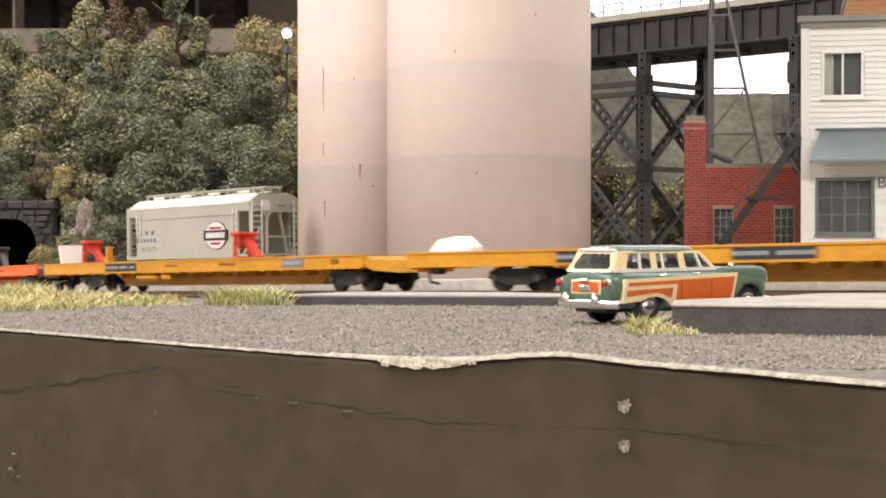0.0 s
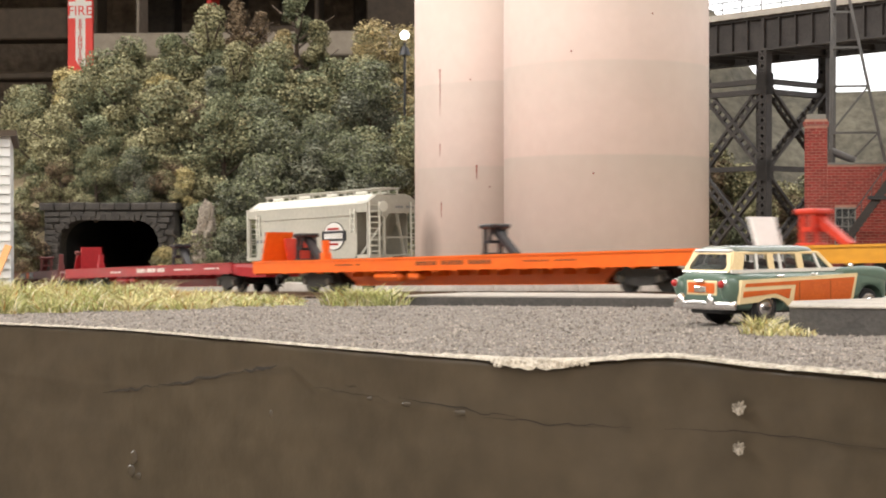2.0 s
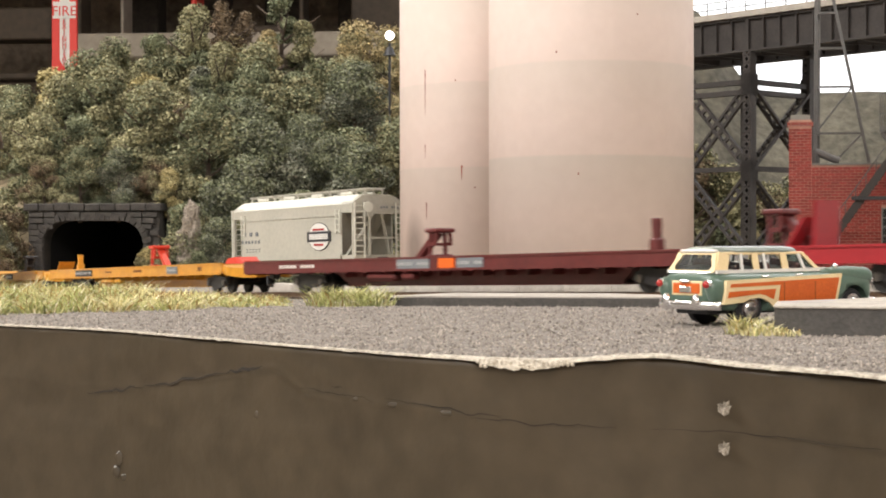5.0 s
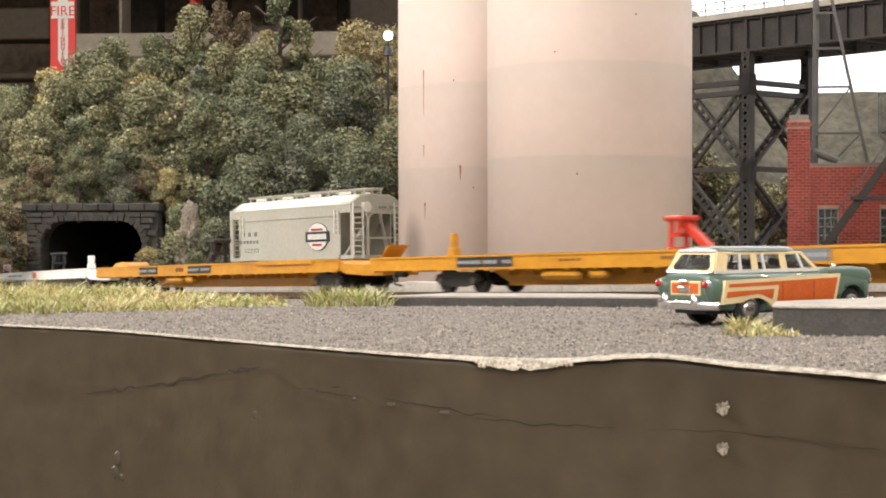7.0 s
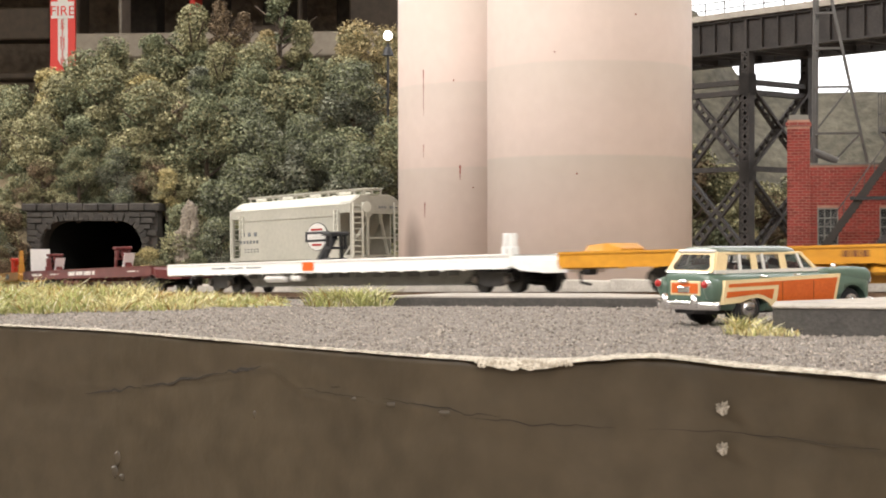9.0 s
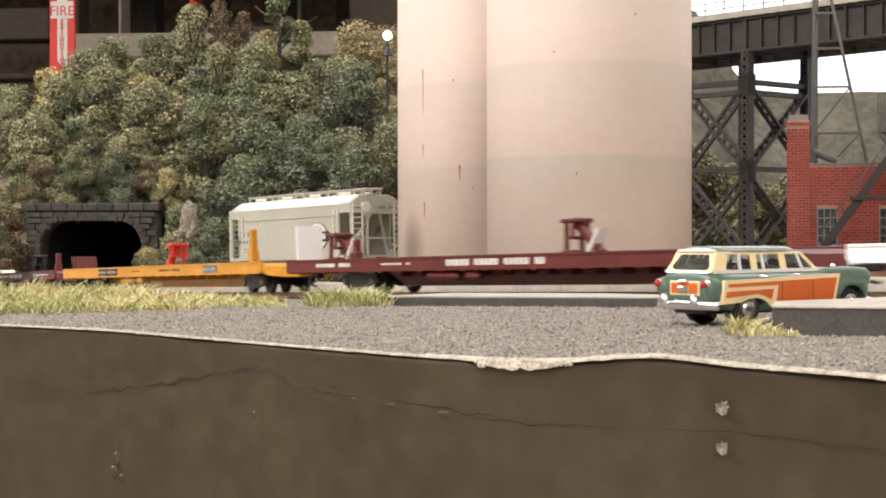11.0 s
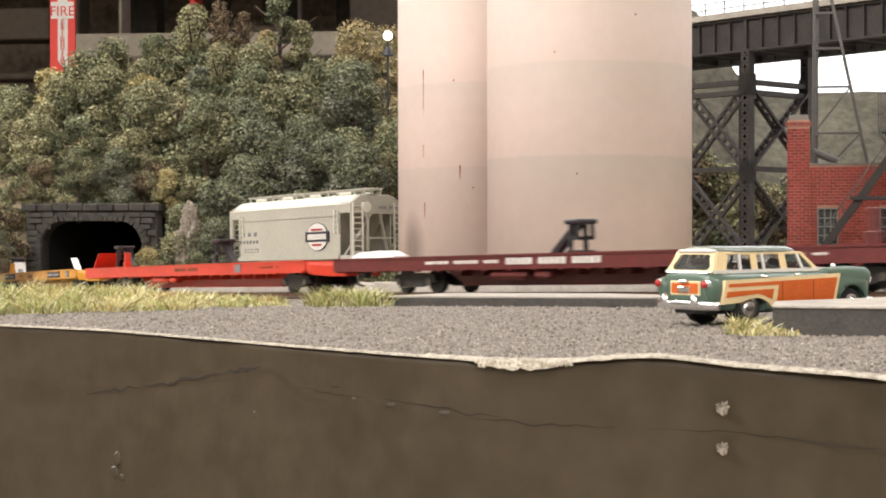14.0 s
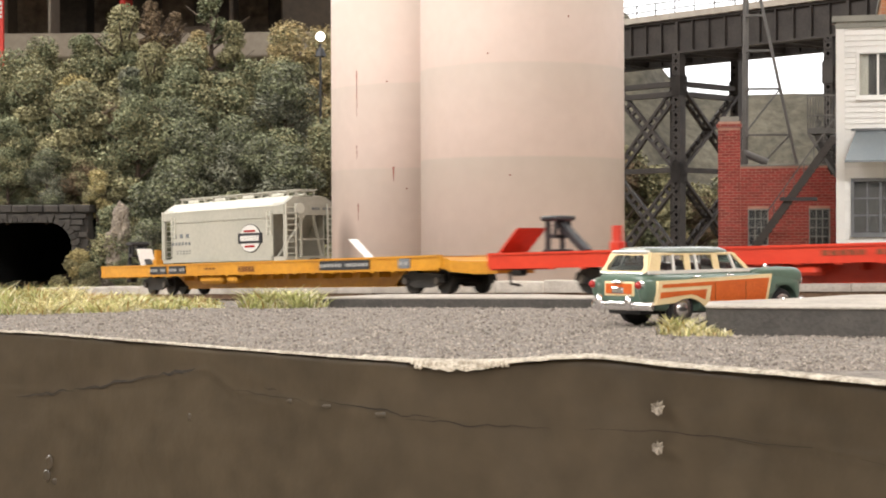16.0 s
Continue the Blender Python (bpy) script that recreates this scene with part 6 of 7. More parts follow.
# ---------------------------------------------------------------- tunnel, hill, trees
def tunnel():
    # the mouth: centre of the portal, 1.35 m off
    th = thing("tunnel_portal", "dark grey cut stone tunnel portal below the wooded hill", "tunnel portal", pose(-0.3775, 1.35, -0.028), kind="structure")
    HW, OW, OH, H, T = 0.0555, 0.0425, 0.064, 0.0785, 0.02
    arch = [(-OW, 0), (-OW, 0.044)] + [(-OW + 0.020 * (1 - math.cos(a)), 0.044 + 0.0195 * math.sin(a)) for a in np.linspace(0.2, 1.57, 6)]
    arch = arch + [(-x, z) for x, z in arch[::-1]]
    bm = BM()
    outer = [(-HW, 0), (-HW, H), (HW, H), (HW, 0)]
    loft(bm, [[(x, y, z) for x, z in outer + arch[::-1]] for y in (0.001, T)], close=False)
    for y in (0.001, T):
        # face pieces round the opening
        left = [(-HW, 0), (-OW, 0), (-OW, 0.044), (-HW, 0.044)]
        for poly in (left, [(-x, z) for x, z in left]):
            bm.faces.new([bm.verts.new((x, y, z)) for x, z in poly])
        up = [p for p in arch if p[1] >= 0.0439]
        prev = None
        for x, z in up:
            cur = (bm.verts.new((x, y, z)), bm.verts.new((x * HW / OW, y, H)))
            if prev:
                bm.faces.new((prev[0], cur[0], cur[1], prev[1]))
            prev = cur
        for k in (-1, 1):
            bm.faces.new([bm.verts.new((x, y, z)) for x, z in ((k * OW, 0.044), (k * HW, 0.044), (k * HW, H))])
    bmesh.ops.recalc_face_normals(bm, faces=bm.faces)
    part("portal_wall", bm, M["stone"], th)
    rnd = random.Random(5)
    meshes = []
    for w, h in ((0.010, 0.0046), (0.0075, 0.0046), (0.0125, 0.0046)):
        b2 = BM()
        box(b2, -w / 2, w / 2, -0.0022, 0.002, -h / 2, h / 2, 0.0006)
        for v in b2.verts:
            v.co += Vector((rnd.uniform(-1, 1), rnd.uniform(-1, 1), rnd.uniform(-1, 1))) * 0.0003
        meshes.append((w, shared("stone", b2, M["stone"])))
    z = 0.0025
    while z < H - 0.007:
        x = -HW + 0.001
        while x < HW - 0.004:
            w, me = rnd.choice(meshes)
            cx = x + w / 2
            inside = abs(cx) - w / 2 < OW - 0.001 and z < 0.046
            if not inside and z < OH + 0.002:
                d = math.hypot(max(0, abs(cx) - 0.0225) / 0.020, max(0, z - 0.044) / 0.0195)
                inside = abs(cx) < OW + 0.001 and d < 1.15
            if not inside and cx + w / 2 < HW + 0.002:
                mesh_part("stone", me, th, pose(cx, rnd.uniform(-0.0006, 0.0004), z, 0, rnd.uniform(-1, 1), 0))
            x += w + 0.0005
        z += 0.0051
    for i in range(9):
        bm = BM()
        w9 = (2 * HW + 0.006) / 9
        xa = -HW - 0.003 + i * w9
        box(bm, xa + 0.0002, xa + w9 - 0.0002, -0.0042 + rnd.uniform(0, 0.0008), T, H - 0.0066, H + rnd.uniform(-0.0006, 0.0006), 0.0008)
        part("coping_stone", bm, M["stone"], th)
    b2 = BM()
    box(b2, -0.0020, 0.0020, -0.0026, 0.002, 0.0002, 0.0056, 0.0004)
    vous = shared("arch_stone", b2, M["stone"])
    ring = [(k * OW, z, k * 90) for k in (-1, 1) for z in np.arange(0.004, 0.043, 0.0042)]
    ring += [(k * (0.0225 + 0.020 * math.sin(a)), 0.044 + 0.0195 * math.cos(a), k * math.degrees(a)) for k in (-1, 1) for a in np.linspace(0.12, 1.45, 7)]
    ring += [(x, 0.0635, 0) for x in np.arange(-0.0205, 0.0206, 0.0041)]
    for x, z, turn in ring:
        mesh_part("arch_stone", vous, th, pose(x, rnd.uniform(-0.0005, 0.0004), z, 0, turn + rnd.uniform(-2, 2), 0))
    # bore behind the mouth, its darkness put into near-black wall colour
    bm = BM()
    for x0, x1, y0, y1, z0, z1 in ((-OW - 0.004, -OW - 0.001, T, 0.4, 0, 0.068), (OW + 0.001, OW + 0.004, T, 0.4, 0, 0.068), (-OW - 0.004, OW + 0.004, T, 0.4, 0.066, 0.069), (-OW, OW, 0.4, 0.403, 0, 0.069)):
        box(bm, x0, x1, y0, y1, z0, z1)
    part("bore", bm, M["bore_darkness"], th, "tunnel bore with its darkness put into near-black walls")


tunnel()


def hill_height(x, y):
    """The wooded hill behind the tunnel, rising away from the camera."""
    u = x / y
    rise = np.interp(u, [-0.55, -0.40, -0.345, -0.30, -0.26, -0.17, -0.08, 0.0, 0.08, 0.2], [0.0, 0.05, 0.125, 0.170, 0.184, 0.190, 0.190, 0.16, 0.03, 0.0])
    k = min(1, max(0, (y - 1.33 - 0.25 * max(0, x + 0.3)) / 0.42))
    return -0.03 + rise * (k ** 0.8) + 0.01 * noise.noise((x * 12, y * 12, 1))


def hill():
    xs, ys = np.linspace(-0.80, 0.25, 60), np.linspace(1.22, 2.1, 40)
    verts = [(x, y, hill_height(x, y) if not (abs(x + 0.3775) < 0.058 and y < 1.38) else -0.04) for y in ys for x in xs]
    n = len(xs)
    faces = [(j * n + i, j * n + i + 1, (j + 1) * n + i + 1, (j + 1) * n + i) for j in range(len(ys) - 1) for i in range(n - 1)
             if not (abs((xs[i] + xs[i + 1]) / 2 + 0.3775) < 0.062 and (ys[j] < 1.40 or (ys[j] < 1.78 and hill_height(xs[i], ys[j]) < 0.05)))]
    me = bpy.data.meshes.new("hill")
    me.from_pydata(verts, [], faces)
    me.materials.append(M["earth"])
    for p in me.polygons:
        p.use_smooth = True
    tagged(new("hill", me), "earth hillside under the model trees", "hill", kind="structure")


hill()


def crown_mesh(name, seed, w, h, count, leaf, material, blobs=26, low=0.10, second=None):
    """A crown of many small leaf clumps gathered in uneven tufts."""
    rng = np.random.default_rng(seed)
    cs, rs = [], []
    for i in range(blobs):
        z = low + (1 - low) * (i + rng.random()) / blobs * 0.9
        wide = math.sin(min(1, 0.25 + z * 0.95) * math.pi) ** 0.7 * 0.75 + 0.12
        a = rng.random() * 6.283
        rad = w / 2 * wide * rng.uniform(0.3, 0.85)
        cs.append((rad * math.cos(a), rad * math.sin(a), z * h))
        rs.append(w * rng.uniform(0.09, 0.20))
    cs, rs = np.array(cs), np.array(rs)
    pick = rng.integers(0, blobs, count)
    d = rng.normal(size=(count, 3))
    d /= np.linalg.norm(d, axis=1)[:, None]
    r = rs[pick] * rng.uniform(0.35, 1.12, count) ** 0.5
    c = cs[pick] + d * r[:, None] * np.array([1, 1, 0.85])
    n = d + rng.normal(size=(count, 3)) * 0.7
    n /= np.linalg.norm(n, axis=1)[:, None]
    t = np.cross(n, rng.normal(size=(count, 3)))
    t /= np.linalg.norm(t, axis=1)[:, None]
    b = np.cross(n, t)
    s = leaf * rng.uniform(0.5, 1.35, count)[:, None]
    v = np.stack([c - t * s, c + b * s * 0.7, c + t * s, c - b * s * 0.7], 1).reshape(-1, 3)
    me = bpy.data.meshes.new(name)
    me.from_pydata(v.tolist(), [], np.arange(count * 4).reshape(-1, 4).tolist())
    me.materials.append(material)
    if second is not None:
        me.materials.append(second)
        tone = rng.random(blobs)[pick] * 0.7 + rng.random(count) * 0.3
        me.polygons.foreach_set("material_index", (tone > 0.58).astype(int).tolist())
    return me


def trunk_mesh(seed, h):
    rng = random.Random(seed)
    bm = BM()
    rod(bm, (0, 0, -0.01), (0, 0, h * 0.75), 0.0028, 7, 0.0010)
    for i in range(6):
        a, z = rng.uniform(0, 6.28), h * rng.uniform(0.25, 0.65)
        rod(bm, (0, 0, z), (h * 0.24 * math.cos(a), h * 0.24 * math.sin(a), z + h * 0.18), 0.0011, 5, 0.0004)
    return shared("trunk", bm, M["bark"])


KINDS = []
MIXED = {"leaf_green": "leaf_olive", "leaf_olive": "leaf_green", "leaf_tan": "leaf_olive", "leaf_grey": "leaf_green", "leaf_yellow": "leaf_olive", "leaf_rust": "leaf_olive"}
for i, (key, w, h, words) in enumerate((("leaf_green", 0.085, 0.10, "mid green"), ("leaf_olive", 0.085, 0.095, "olive green"), ("leaf_tan", 0.080, 0.11, "tan tinted"),
                                         ("leaf_grey", 0.085, 0.11, "dark grey green"), ("leaf_yellow", 0.07, 0.08, "yellow brown"), ("leaf_olive", 0.060, 0.13, "tall olive"),
                                         ("leaf_green", 0.07, 0.085, "bushy green"), ("leaf_grey", 0.055, 0.12, "slender grey green"), ("leaf_rust", 0.075, 0.095, "rusty brown tinted"),
                                         ("leaf_green", 0.080, 0.105, "rounded deep green"), ("leaf_olive", 0.075, 0.10, "ragged olive"), ("leaf_tan", 0.055, 0.12, "slender tan"))):
    KINDS.append((crown_mesh("crown", 40 + i, w, h, 20000, 0.00112, M[key], second=M[MIXED[key]]), trunk_mesh(i, h), words))
# thin crowns whose limbs show
for i, (key, w, h, words) in enumerate((("leaf_rust", 0.055, 0.13, "sparse brown"), ("leaf_green", 0.05, 0.13, "sparse green"))):
    KINDS.append((crown_mesh("crown", 70 + i, w, h, 4200, 0.00125, M[key], 14, 0.45), trunk_mesh(20 + i, h), words))


def tree(kind, x, y, z, size, turn):
    crown, trunk, words = KINDS[kind]
    th = thing("tree", words + " fluffy model tree on the hillside", "tree", pose(x, y, z, 0, 0, turn) @ Matrix.Diagonal((size * 1.2, size * 1.2, size, 1)), group="hillside trees")
    mesh_part("trunk", trunk, th)
    mesh_part("crown", crown, th)


def forest():
    rng = random.Random(11)
    # bearing, distance: the slope is filled row by row, higher towards the back
    for row, (y, lo, hi, step) in enumerate(((1.36, -0.445, -0.085, 0.048), (1.43, -0.50, -0.06, 0.050), (1.50, -0.54, -0.03, 0.052), (1.57, -0.58, 0.0, 0.050), (1.65, -0.60, 0.02, 0.046), (1.74, -0.60, 0.05, 0.044))):
        x = lo
        while x < hi:
            px, py = x + rng.uniform(-0.012, 0.012), y + rng.uniform(-0.025, 0.025)
            x += step
            if px / py < -0.345 + 0.0 or (row < 2 and abs(px + 0.3775) < 0.075 and py < 1.415):
                continue
            u = px / py
            if u < -0.22:
                pool = (8, 9, 3, 8, 10, 3) if row < 2 else (1, 10, 8, 1, 9, 5) if row < 3 else (1, 10, 4, 1, 0, 10)
            elif u < -0.14:
                pool = (3, 9, 5, 7, 10, 0) if row < 4 else (10, 8, 11, 5, 2)
            else:
                pool = (3, 9, 3, 7, 1, 3) if row < 3 else ((2, 3, 10, 1, 9) if row < 4 else (2, 11, 2, 10, 1))
            z = hill_height(px, py)
            if abs(px + 0.3775) < 0.09 and py < 1.8:
                z = max(z, 0.055)
            tree(rng.choice(pool), px, py, z - 0.012, rng.uniform(0.85, 1.2), rng.uniform(0, 360))
    for px, py, z, k, s, turn in ((-0.345, 1.74, 0.150, 12, 1.0, 30), (-0.325, 1.75, 0.165, 12, 0.8, 150), (-0.285, 1.76, 0.165, 13, 1.15, 60), (-0.415, 1.74, 0.115, 13, 0.75, 200)):
        tree(k, px, py, z, s, turn)
    # bushes over the portal and at the foot of the slope
    for px, py, k, s in ((-0.43, 1.385, 8, 0.55), (-0.40, 1.39, 9, 0.6), (-0.365, 1.385, 3, 0.55), (-0.335, 1.39, 8, 0.55), (-0.318, 1.37, 4, 0.5), (-0.455, 1.36, 8, 0.7), (-0.46, 1.33, 3, 0.6), (-0.447, 1.325, 8, 0.45)):
        tree(k, px, py, max(hill_height(px, py), 0.04) if abs(px + 0.3775) < 0.06 else hill_height(px, py), s, px * 9000)
    for px, py, k, s in ((-0.275, 1.24, 0, 0.8), (-0.255, 1.27, 3, 0.9), (-0.23, 1.24, 6, 0.8), (-0.205, 1.22, 3, 0.75), (-0.17, 1.25, 0, 0.8), (-0.14, 1.22, 1, 0.8), (-0.298, 1.22, 4, 0.55), (-0.287, 1.205, 10, 0.36), (-0.258, 1.205, 9, 0.42), (-0.247, 1.225, 3, 0.62)):
        tree(k, px, py, -0.03, s, px * 9000)
    # thicket seen below the bridge
    for px, py, k, s in ((0.135, 1.6, 8, 1.6), (0.175, 1.60, 10, 1.35), (0.21, 1.60, 8, 1.2), (0.155, 1.72, 10, 1.6), (0.25, 1.66, 1, 1.25), (0.30, 1.68, 4, 1.1), (0.11, 1.7, 1, 1.7), (0.34, 1.7, 1, 1.2), (0.15, 1.52, 4, 0.62), (0.19, 1.53, 2, 0.6), (0.225, 1.54, 4, 0.6), (0.265, 1.56, 2, 0.6)):
        tree(k, px, py, -0.04, s, px * 9000)


forest()


def rocks():
    for x, y, z, r, h, turn in ((-0.2695, 1.225, -0.03, 0.0085, 0.088, 20), (-0.280, 1.235, -0.03, 0.010, 0.050, 80), (-0.262, 1.232, -0.03, 0.008, 0.040, 140)):
        bm = BM()
        bmesh.ops.create_icosphere(bm, subdivisions=5, radius=1)
        for v in bm.verts:
            q = Vector((v.co.x, v.co.y, v.co.z * 2.5 + x * 90))
            k = 1 + 0.55 * noise.noise(q * 1.3) + 0.28 * noise.noise(q * 3.1) + 0.12 * noise.noise(q * 8)
            v.co = Vector((v.co.x * r * k + 0.004 * v.co.z, v.co.y * r * k, (v.co.z * (0.85 + 0.3 * k) * 0.42 + 0.42) * h))
        ob = part("rock", bm, M["rock"])
        ob.matrix_world = pose(x, y, z, 0, 0, turn)
        tagged(ob, "pale weathered rock outcrop among the trees", "rock", group="rocks")


rocks()


# ---------------------------------------------------------------- static grass
def grass(name, label, clumps, seed):
    """Blades of static grass; each clump is x, y, z, radius, height, blades, share of green."""
    rng = np.random.default_rng(seed)
    verts, faces, mats = [], [], []
    for x, y, z, r, h, count, green, *more in clumps:
        rust = more[0] if more else 0.06
        for i in range(count):
            a, q = rng.random() * 6.283, r * math.sqrt(rng.random())
            px, py = x + q * math.cos(a), y + q * math.sin(a) * 0.8
            lean = rng.normal(size=2) * 0.75
            ln = h * rng.uniform(0.5, 1.15) * (1 - 0.5 * (q / r) ** 2)
            w = 0.00016 * rng.uniform(0.7, 1.5)
            sa = rng.random() * 3.14
            sx, sy = w * math.cos(sa), w * math.sin(sa)
            mx, my = px + lean[0] * ln * 0.35, py + lean[1] * ln * 0.35
            tx, ty = px + lean[0] * ln, py + lean[1] * ln
            k = len(verts)
            verts += [(px - sx, py - sy, z), (px + sx, py + sy, z), (mx + sx, my + sy, z + ln * 0.55), (mx - sx, my - sy, z + ln * 0.55), (tx, ty, z + ln * 0.95)]
            faces += [(k, k + 1, k + 2, k + 3), (k + 3, k + 2, k + 4)]
            g = 1 if rng.random() < green else 0
            if rng.random() < rust:
                g = 2
            elif rng.random() < 0.09:
                g = 3
            mats += [g, g]
    me = bpy.data.meshes.new(name)
    me.from_pydata(verts, [], faces)
    me.materials.append(M["grass_yellow"])
    me.materials.append(M["grass_green"])
    me.materials.append(M["grass_brown"])
    me.materials.append(M["straw"])
    me.polygons.foreach_set("material_index", mats)
    tagged(new(name, me), label, "grass", kind="stuff")


def grasses():
    rng = random.Random(3)
    clumps = []
    # verge along the road at the left, thinning to the kerb slab
    for i in range(260):
        u = rng.uniform(-0.40, -0.163)
        d0 = np.interp(u, [-0.40, -0.27, -0.2, -0.145], [0.425, 0.455, 0.48, 0.50])
        d1 = np.interp(u, [-0.40, -0.27, -0.2, -0.145], [0.62, 0.60, 0.56, 0.515])
        d = d0 + (d1 - d0) * rng.random()
        thin = np.interp(u, [-0.27, -0.16], [1.0, 0.5])
        if rng.random() > thin + 0.2:
            continue
        clumps.append((u * d, d, -0.0004 - max(0, d - 0.53) * 0.01, rng.uniform(0.003, 0.008), rng.choice((0.0020, 0.0030, 0.0042, 0.0066)) * thin * (1.35 if u < -0.25 and rng.random() < 0.5 else 1.0), 130, rng.choice((0.1, 0.25, 0.8, 0.95)), 0.7 * rng.random() ** 1.5 if d > d0 + 0.2 * (d1 - d0) else 0.10))
    grass("verge_grass", "yellow green static grass verge beside the road", clumps, 1)
    clumps = [(u * 0.497, 0.497, -0.0002, 0.007, 0.0072, 260, 0.75) for u in (-0.131, -0.122, -0.113, -0.104)]
    grass("grass_tuft", "bushy light green grass tuft at the kerb end", clumps, 2)
    grass("grass_tuft", "dry yellow grass tuft at the platform corner", [(0.0425, 0.3525, 0, 0.0035, 0.0048, 240, 0.25), (0.0465, 0.349, 0, 0.0045, 0.0034, 200, 0.1), (0.0505, 0.3475, 0, 0.004, 0.002, 120, 0.1)], 3)
    clumps = [(u * d, d, rail_height(d) - 0.004, 0.010, 0.0050, 140, 0.6) for u, d in ((0.205, 0.55), (0.22, 0.545), (0.235, 0.55), (0.25, 0.54), (0.265, 0.545), (0.28, 0.54), (0.005, 0.63), (0.015, 0.635), (0.19, 0.56))]
    grass("trackside_grass", "pale green grass beyond the track", clumps, 4)


grasses()


# ---------------------------------------------------------------- street lamp, far room, backdrop
def street_lamp():
    th = thing("street_lamp", "lit white globe lamp on a thin dark post", "street lamp", pose(-0.1475, 1.55, 0.108))
    bm = BM()
    rod(bm, (0, 0, 0), (0, 0, 0.098), 0.0012, 8)
    rod(bm, (0, 0, 0.086), (0, 0, 0.094), 0.006, 10, 0.003)
    part("post", bm, M["black"], th)
    bm = BM()
    bmesh.ops.create_uvsphere(bm, u_segments=20, v_segments=12, radius=0.0043, matrix=pose(0, 0, 0.105))
    part("globe", bm, M["bulb"], th, "glowing white globe", smooth=True)


street_lamp()


def backdrop():
    bm = BM()
    loft(bm, [[(x, y, z) for x, y in ((0.02, 2.30), (0.9, 2.05), (2.6, 1.2), (2.6, 1.25), (0.9, 2.1), (0.02, 2.35))] for z in (-0.3, 1.4)])
    tagged(part("backdrop", bm, M["sky"]), "bright plain sky backdrop board", "backdrop", kind="structure")
    xs = np.linspace(0.0, 1.5, 90)
    verts, faces = [], []
    rows = 14
    for j in range(rows + 1):
        for x in xs:
            k = j / rows
            ridge = float(np.interp(x, [0.0, 0.18, 0.20, 0.215, 0.24, 0.265, 0.34, 0.45, 0.7, 1.5], [0.33, 0.305, 0.287, 0.252, 0.215, 0.198, 0.196, 0.198, 0.18, 0.1])) + 0.005 * noise.noise((x * 25, 0, 0))
            y = 1.85 + 0.18 * k - 0.25 * max(0, x - 0.3)
            verts.append((x, y + 0.012 * noise.noise((x * 26, k * 8, 2)), -0.05 + (ridge + 0.05) * k ** 0.75))
    n = len(xs)
    for j in range(rows):
        for i in range(n - 1):
            faces.append((j * n + i, j * n + i + 1, (j + 1) * n + i + 1, (j + 1) * n + i))
    me = bpy.data.meshes.new("far_hills")
    me.from_pydata(verts, [], faces)
    me.materials.append(M["hill_far"])
    for p in me.polygons:
        p.use_smooth = True
    tagged(new("far_hills", me), "hazy grey green far hills before the sky", "hills", kind="structure")


backdrop()


def far_room():
    """The other side of the room: dark two-storey benchwork and an exit wall."""
    y = 4.2
    s = y / 2900
    th = thing("far_benchwork", "dark brown layered benchwork across the room", "benchwork", pose(0, y, EYE), kind="structure")

    def block(name, x0, x1, ya, yb, z_low, z_high, mat):
        bm = BM()
        box(bm, (x0 - 784) * s, (x1 - 784) * s, ya, yb, (420 - z_low) * s, (420 - z_high) * s, 0.004)
        part(name, bm, M[mat], th)
    block("back_panel", -900, 900, 0.5, 0.55, 700, -500, "far_mid")
    # shade of the open recesses, put in as blocks of darker brown
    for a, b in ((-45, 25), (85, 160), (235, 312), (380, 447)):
        block("dark_recess", a, b, 0.40, 0.52, 62, -60, "far_shade")
    block("grey_ledge", -55, 560, -0.15, 0.1, 106, 64, "far_grey")
    block("upper_fascia", -900, 900, -0.1, 0.0, -60, -260, "far_brown")
    block("fascia_board", -900, -92, -0.05, 0.05, 65, 8, "far_brown")
    block("fascia_board", -900, -92, -0.04, 0.05, 135, 122, "far_brown")
    block("fascia_board", -900, -92, -0.05, 0.05, 205, 168, "far_brown")
    block("fascia_board", -900, -92, 0.0, 0.05, 700, 240, "far_brown")
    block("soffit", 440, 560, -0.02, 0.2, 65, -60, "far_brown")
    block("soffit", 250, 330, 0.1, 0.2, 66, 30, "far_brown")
    for x, w, mat in ((22, 5, "far_grey"), (150, 10, "far_red"), (345, 8, "far_brown"), (-60, 10, "far_brown")):
        block("upright", x, x + w, 0.0, 0.1, 66, -60, mat)
    block("low_front", -50, 900, 0.2, 0.3, 700, 110, "far_brown")


far_room()


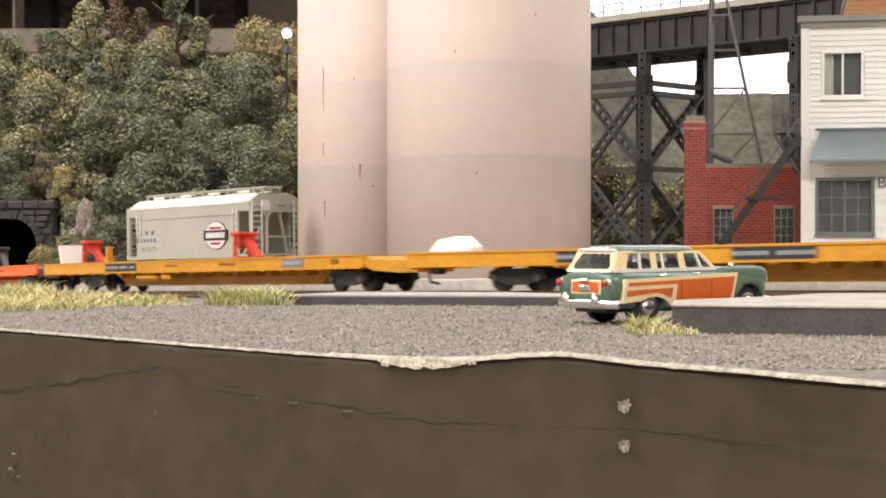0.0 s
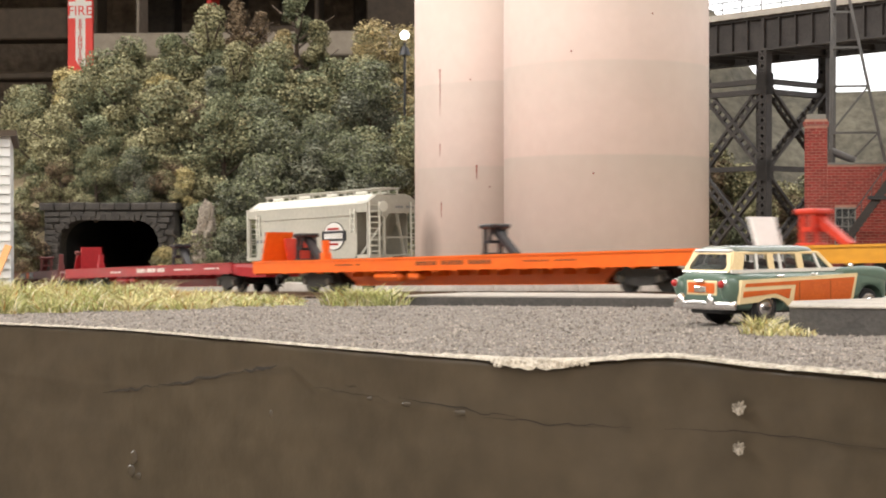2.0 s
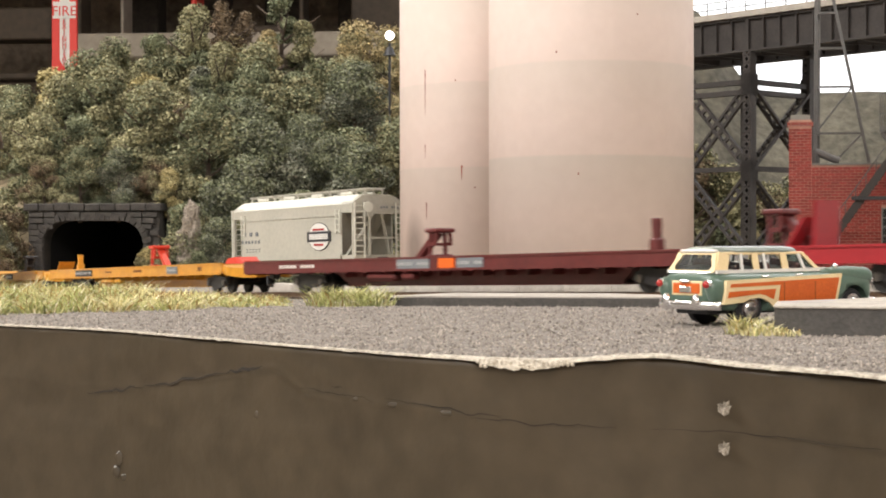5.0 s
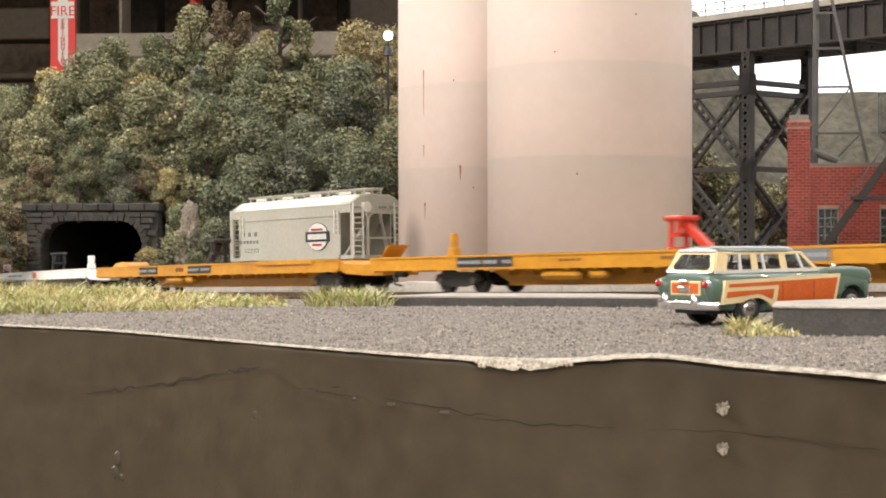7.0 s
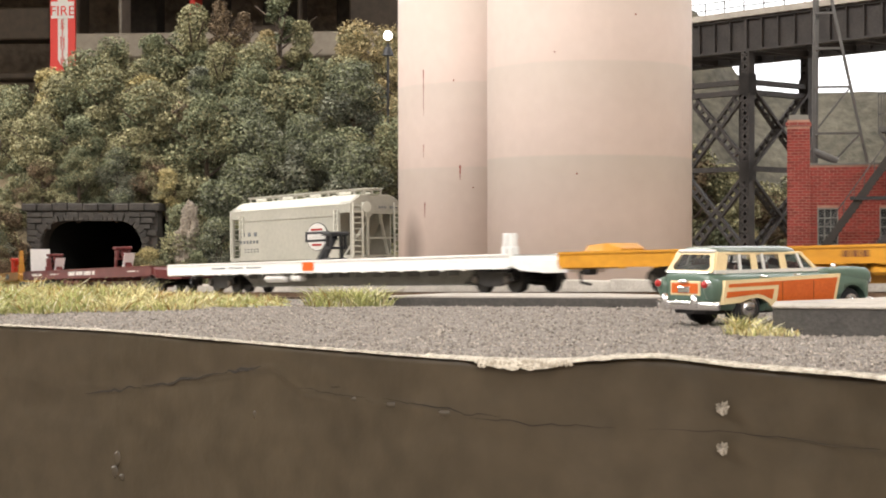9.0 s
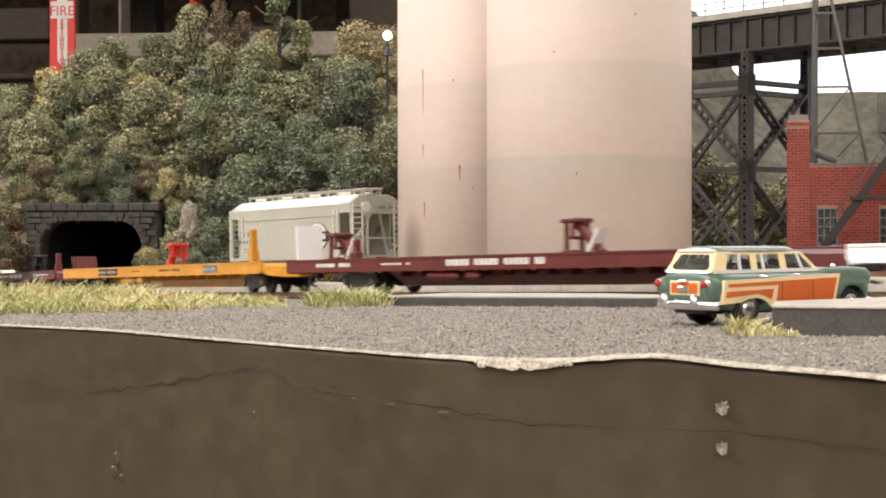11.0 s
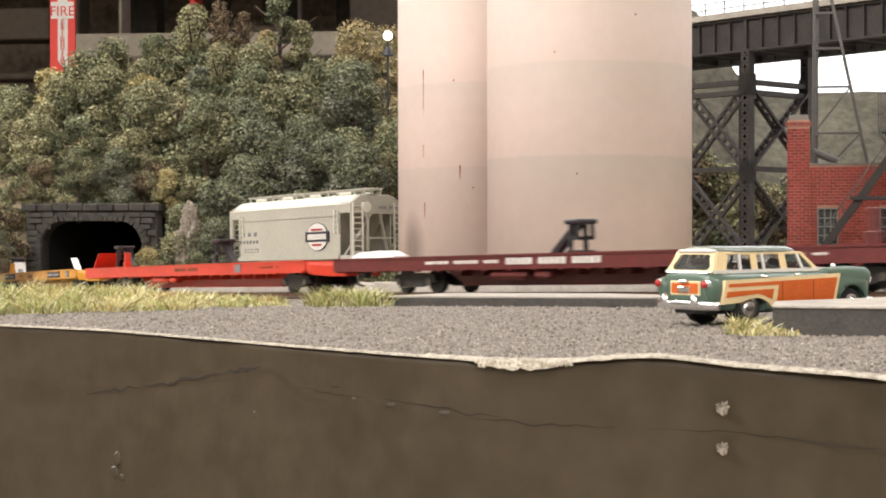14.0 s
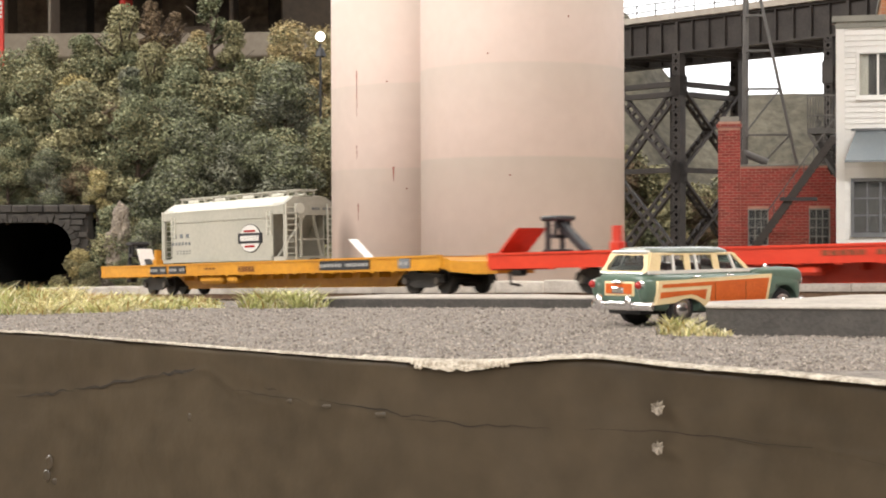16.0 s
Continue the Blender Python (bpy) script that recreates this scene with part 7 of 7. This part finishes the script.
def fire_sign():
    d = 3.6
    s = d / 2900
    cx, top, bot = (-74 - 784) * s, EYE + 560 * s, EYE + (420 - 136) * s
    th = thing("fire_sign", "tall red and white fire extinguisher sign with an arrow", "sign", pose(cx - 5 * s, d, bot))
    h = top - bot
    w = 23 * s
    for k in (-1, 1):
        bm = BM()
        box(bm, min(k * 9 * s, k * w), max(k * 9 * s, k * w), -0.004, 0.004, 26 * s * (1 if k > 0 else 0), h, 0.001)
        part("red_edge", bm, M["far_red"], th)
    bm = BM()
    box(bm, -9 * s, 9 * s, -0.003, 0.005, 26 * s, h)
    part("white_face", bm, M["sign_white"], th)
    bm = BM()
    slab_xz(bm, [(-w, 0), (-w, 38 * s), (-9 * s, 38 * s), (12 * s, 0)], -0.005, 0.004)
    part("arrow", bm, M["far_red"], th)

    def text(body, size, x, z):
        cu = bpy.data.curves.new("sign_lettering", "FONT")
        cu.body, cu.size, cu.extrude, cu.align_x = body, size, 0.0005, "CENTER"
        cu.materials.append(M["far_red"])
        ob = new("sign_lettering", cu)
        ob.parent = th
        ob.matrix_basis = pose(x, -0.006, z, 90, 0, 0)
    bm = BM()
    box(bm, -21 * s, 21 * s, -0.0055, 0.0, 112 * s, 142 * s)
    part("heading_plate", bm, M["sign_white"], th)
    text("FIRE", 25 * s, 0, 117 * s)
    for i, ch in enumerate("EXTINGUISHER"):
        text(ch, 11.5 * s, 0, (102 - i * 7.6) * s)
    post = thing("orange_post", "orange slanted post below the red sign", "post", pose(cx, d + 0.02, EYE + 240 * s))
    bm = BM()
    beam(bm, (-24 * s, 0, -300 * s), (-22 * s, 0, 0), 10 * s, 0.02, up=(0, 1, 0))
    beam(bm, (-28 * s, 0, -10 * s), (-13 * s, 0, 46 * s), 12 * s, 0.02, up=(0, 1, 0))
    part("bar", bm, M["plank"], post)


fire_sign()


def room():
    for name, a in (("wall_north", (-5, 5, 5.2, 5.3, -1.2, 1.6)), ("wall_south", (-5, 5, -4.1, -4.0, -1.2, 1.6)), ("wall_west", (-5.1, -5, -4.0, 5.2, -1.2, 1.6)), ("wall_east", (5, 5.1, -4.0, 5.2, -1.2, 1.6))):
        bm = BM()
        box(bm, *a)
        tagged(part(name, bm, M["room_wall"]), "plain beige train room wall", "wall", kind="structure")
    bm = BM()
    box(bm, -5.1, 5.1, -4.1, 5.3, 1.6, 1.7)
    tagged(part("ceiling", bm, M["sign_white"]), "plain white room ceiling", "ceiling", kind="structure")
    bm = BM()
    box(bm, -5.1, 5.1, -4.1, 5.3, -1.3, -1.2)
    tagged(part("floor", bm, M["far_grey"]), "grey train room floor", "floor", kind="structure")


room()


# ---------------------------------------------------------------- motion
def car_pose(rear, length):
    """Both trucks of a car stand on the line."""
    a, b = on_track(rear + 0.052), on_track(rear + length - 0.043)
    x = (b - a).normalized()
    y = Vector((0, 0, 1)).cross(x).normalized()
    z = x.cross(y)
    m = Matrix((x, y, z)).transposed().to_4x4()
    m.translation = a - x * 0.052
    return m


def motions():
    for car, rear, length in zip(CARS, COUPLINGS[1:], LEN):
        walk(car, [(t, car_pose(rear + 0.20567 * t + 0.00066939 * t * t, length)) for t in np.arange(0, 16.01, 0.5)])


motions()
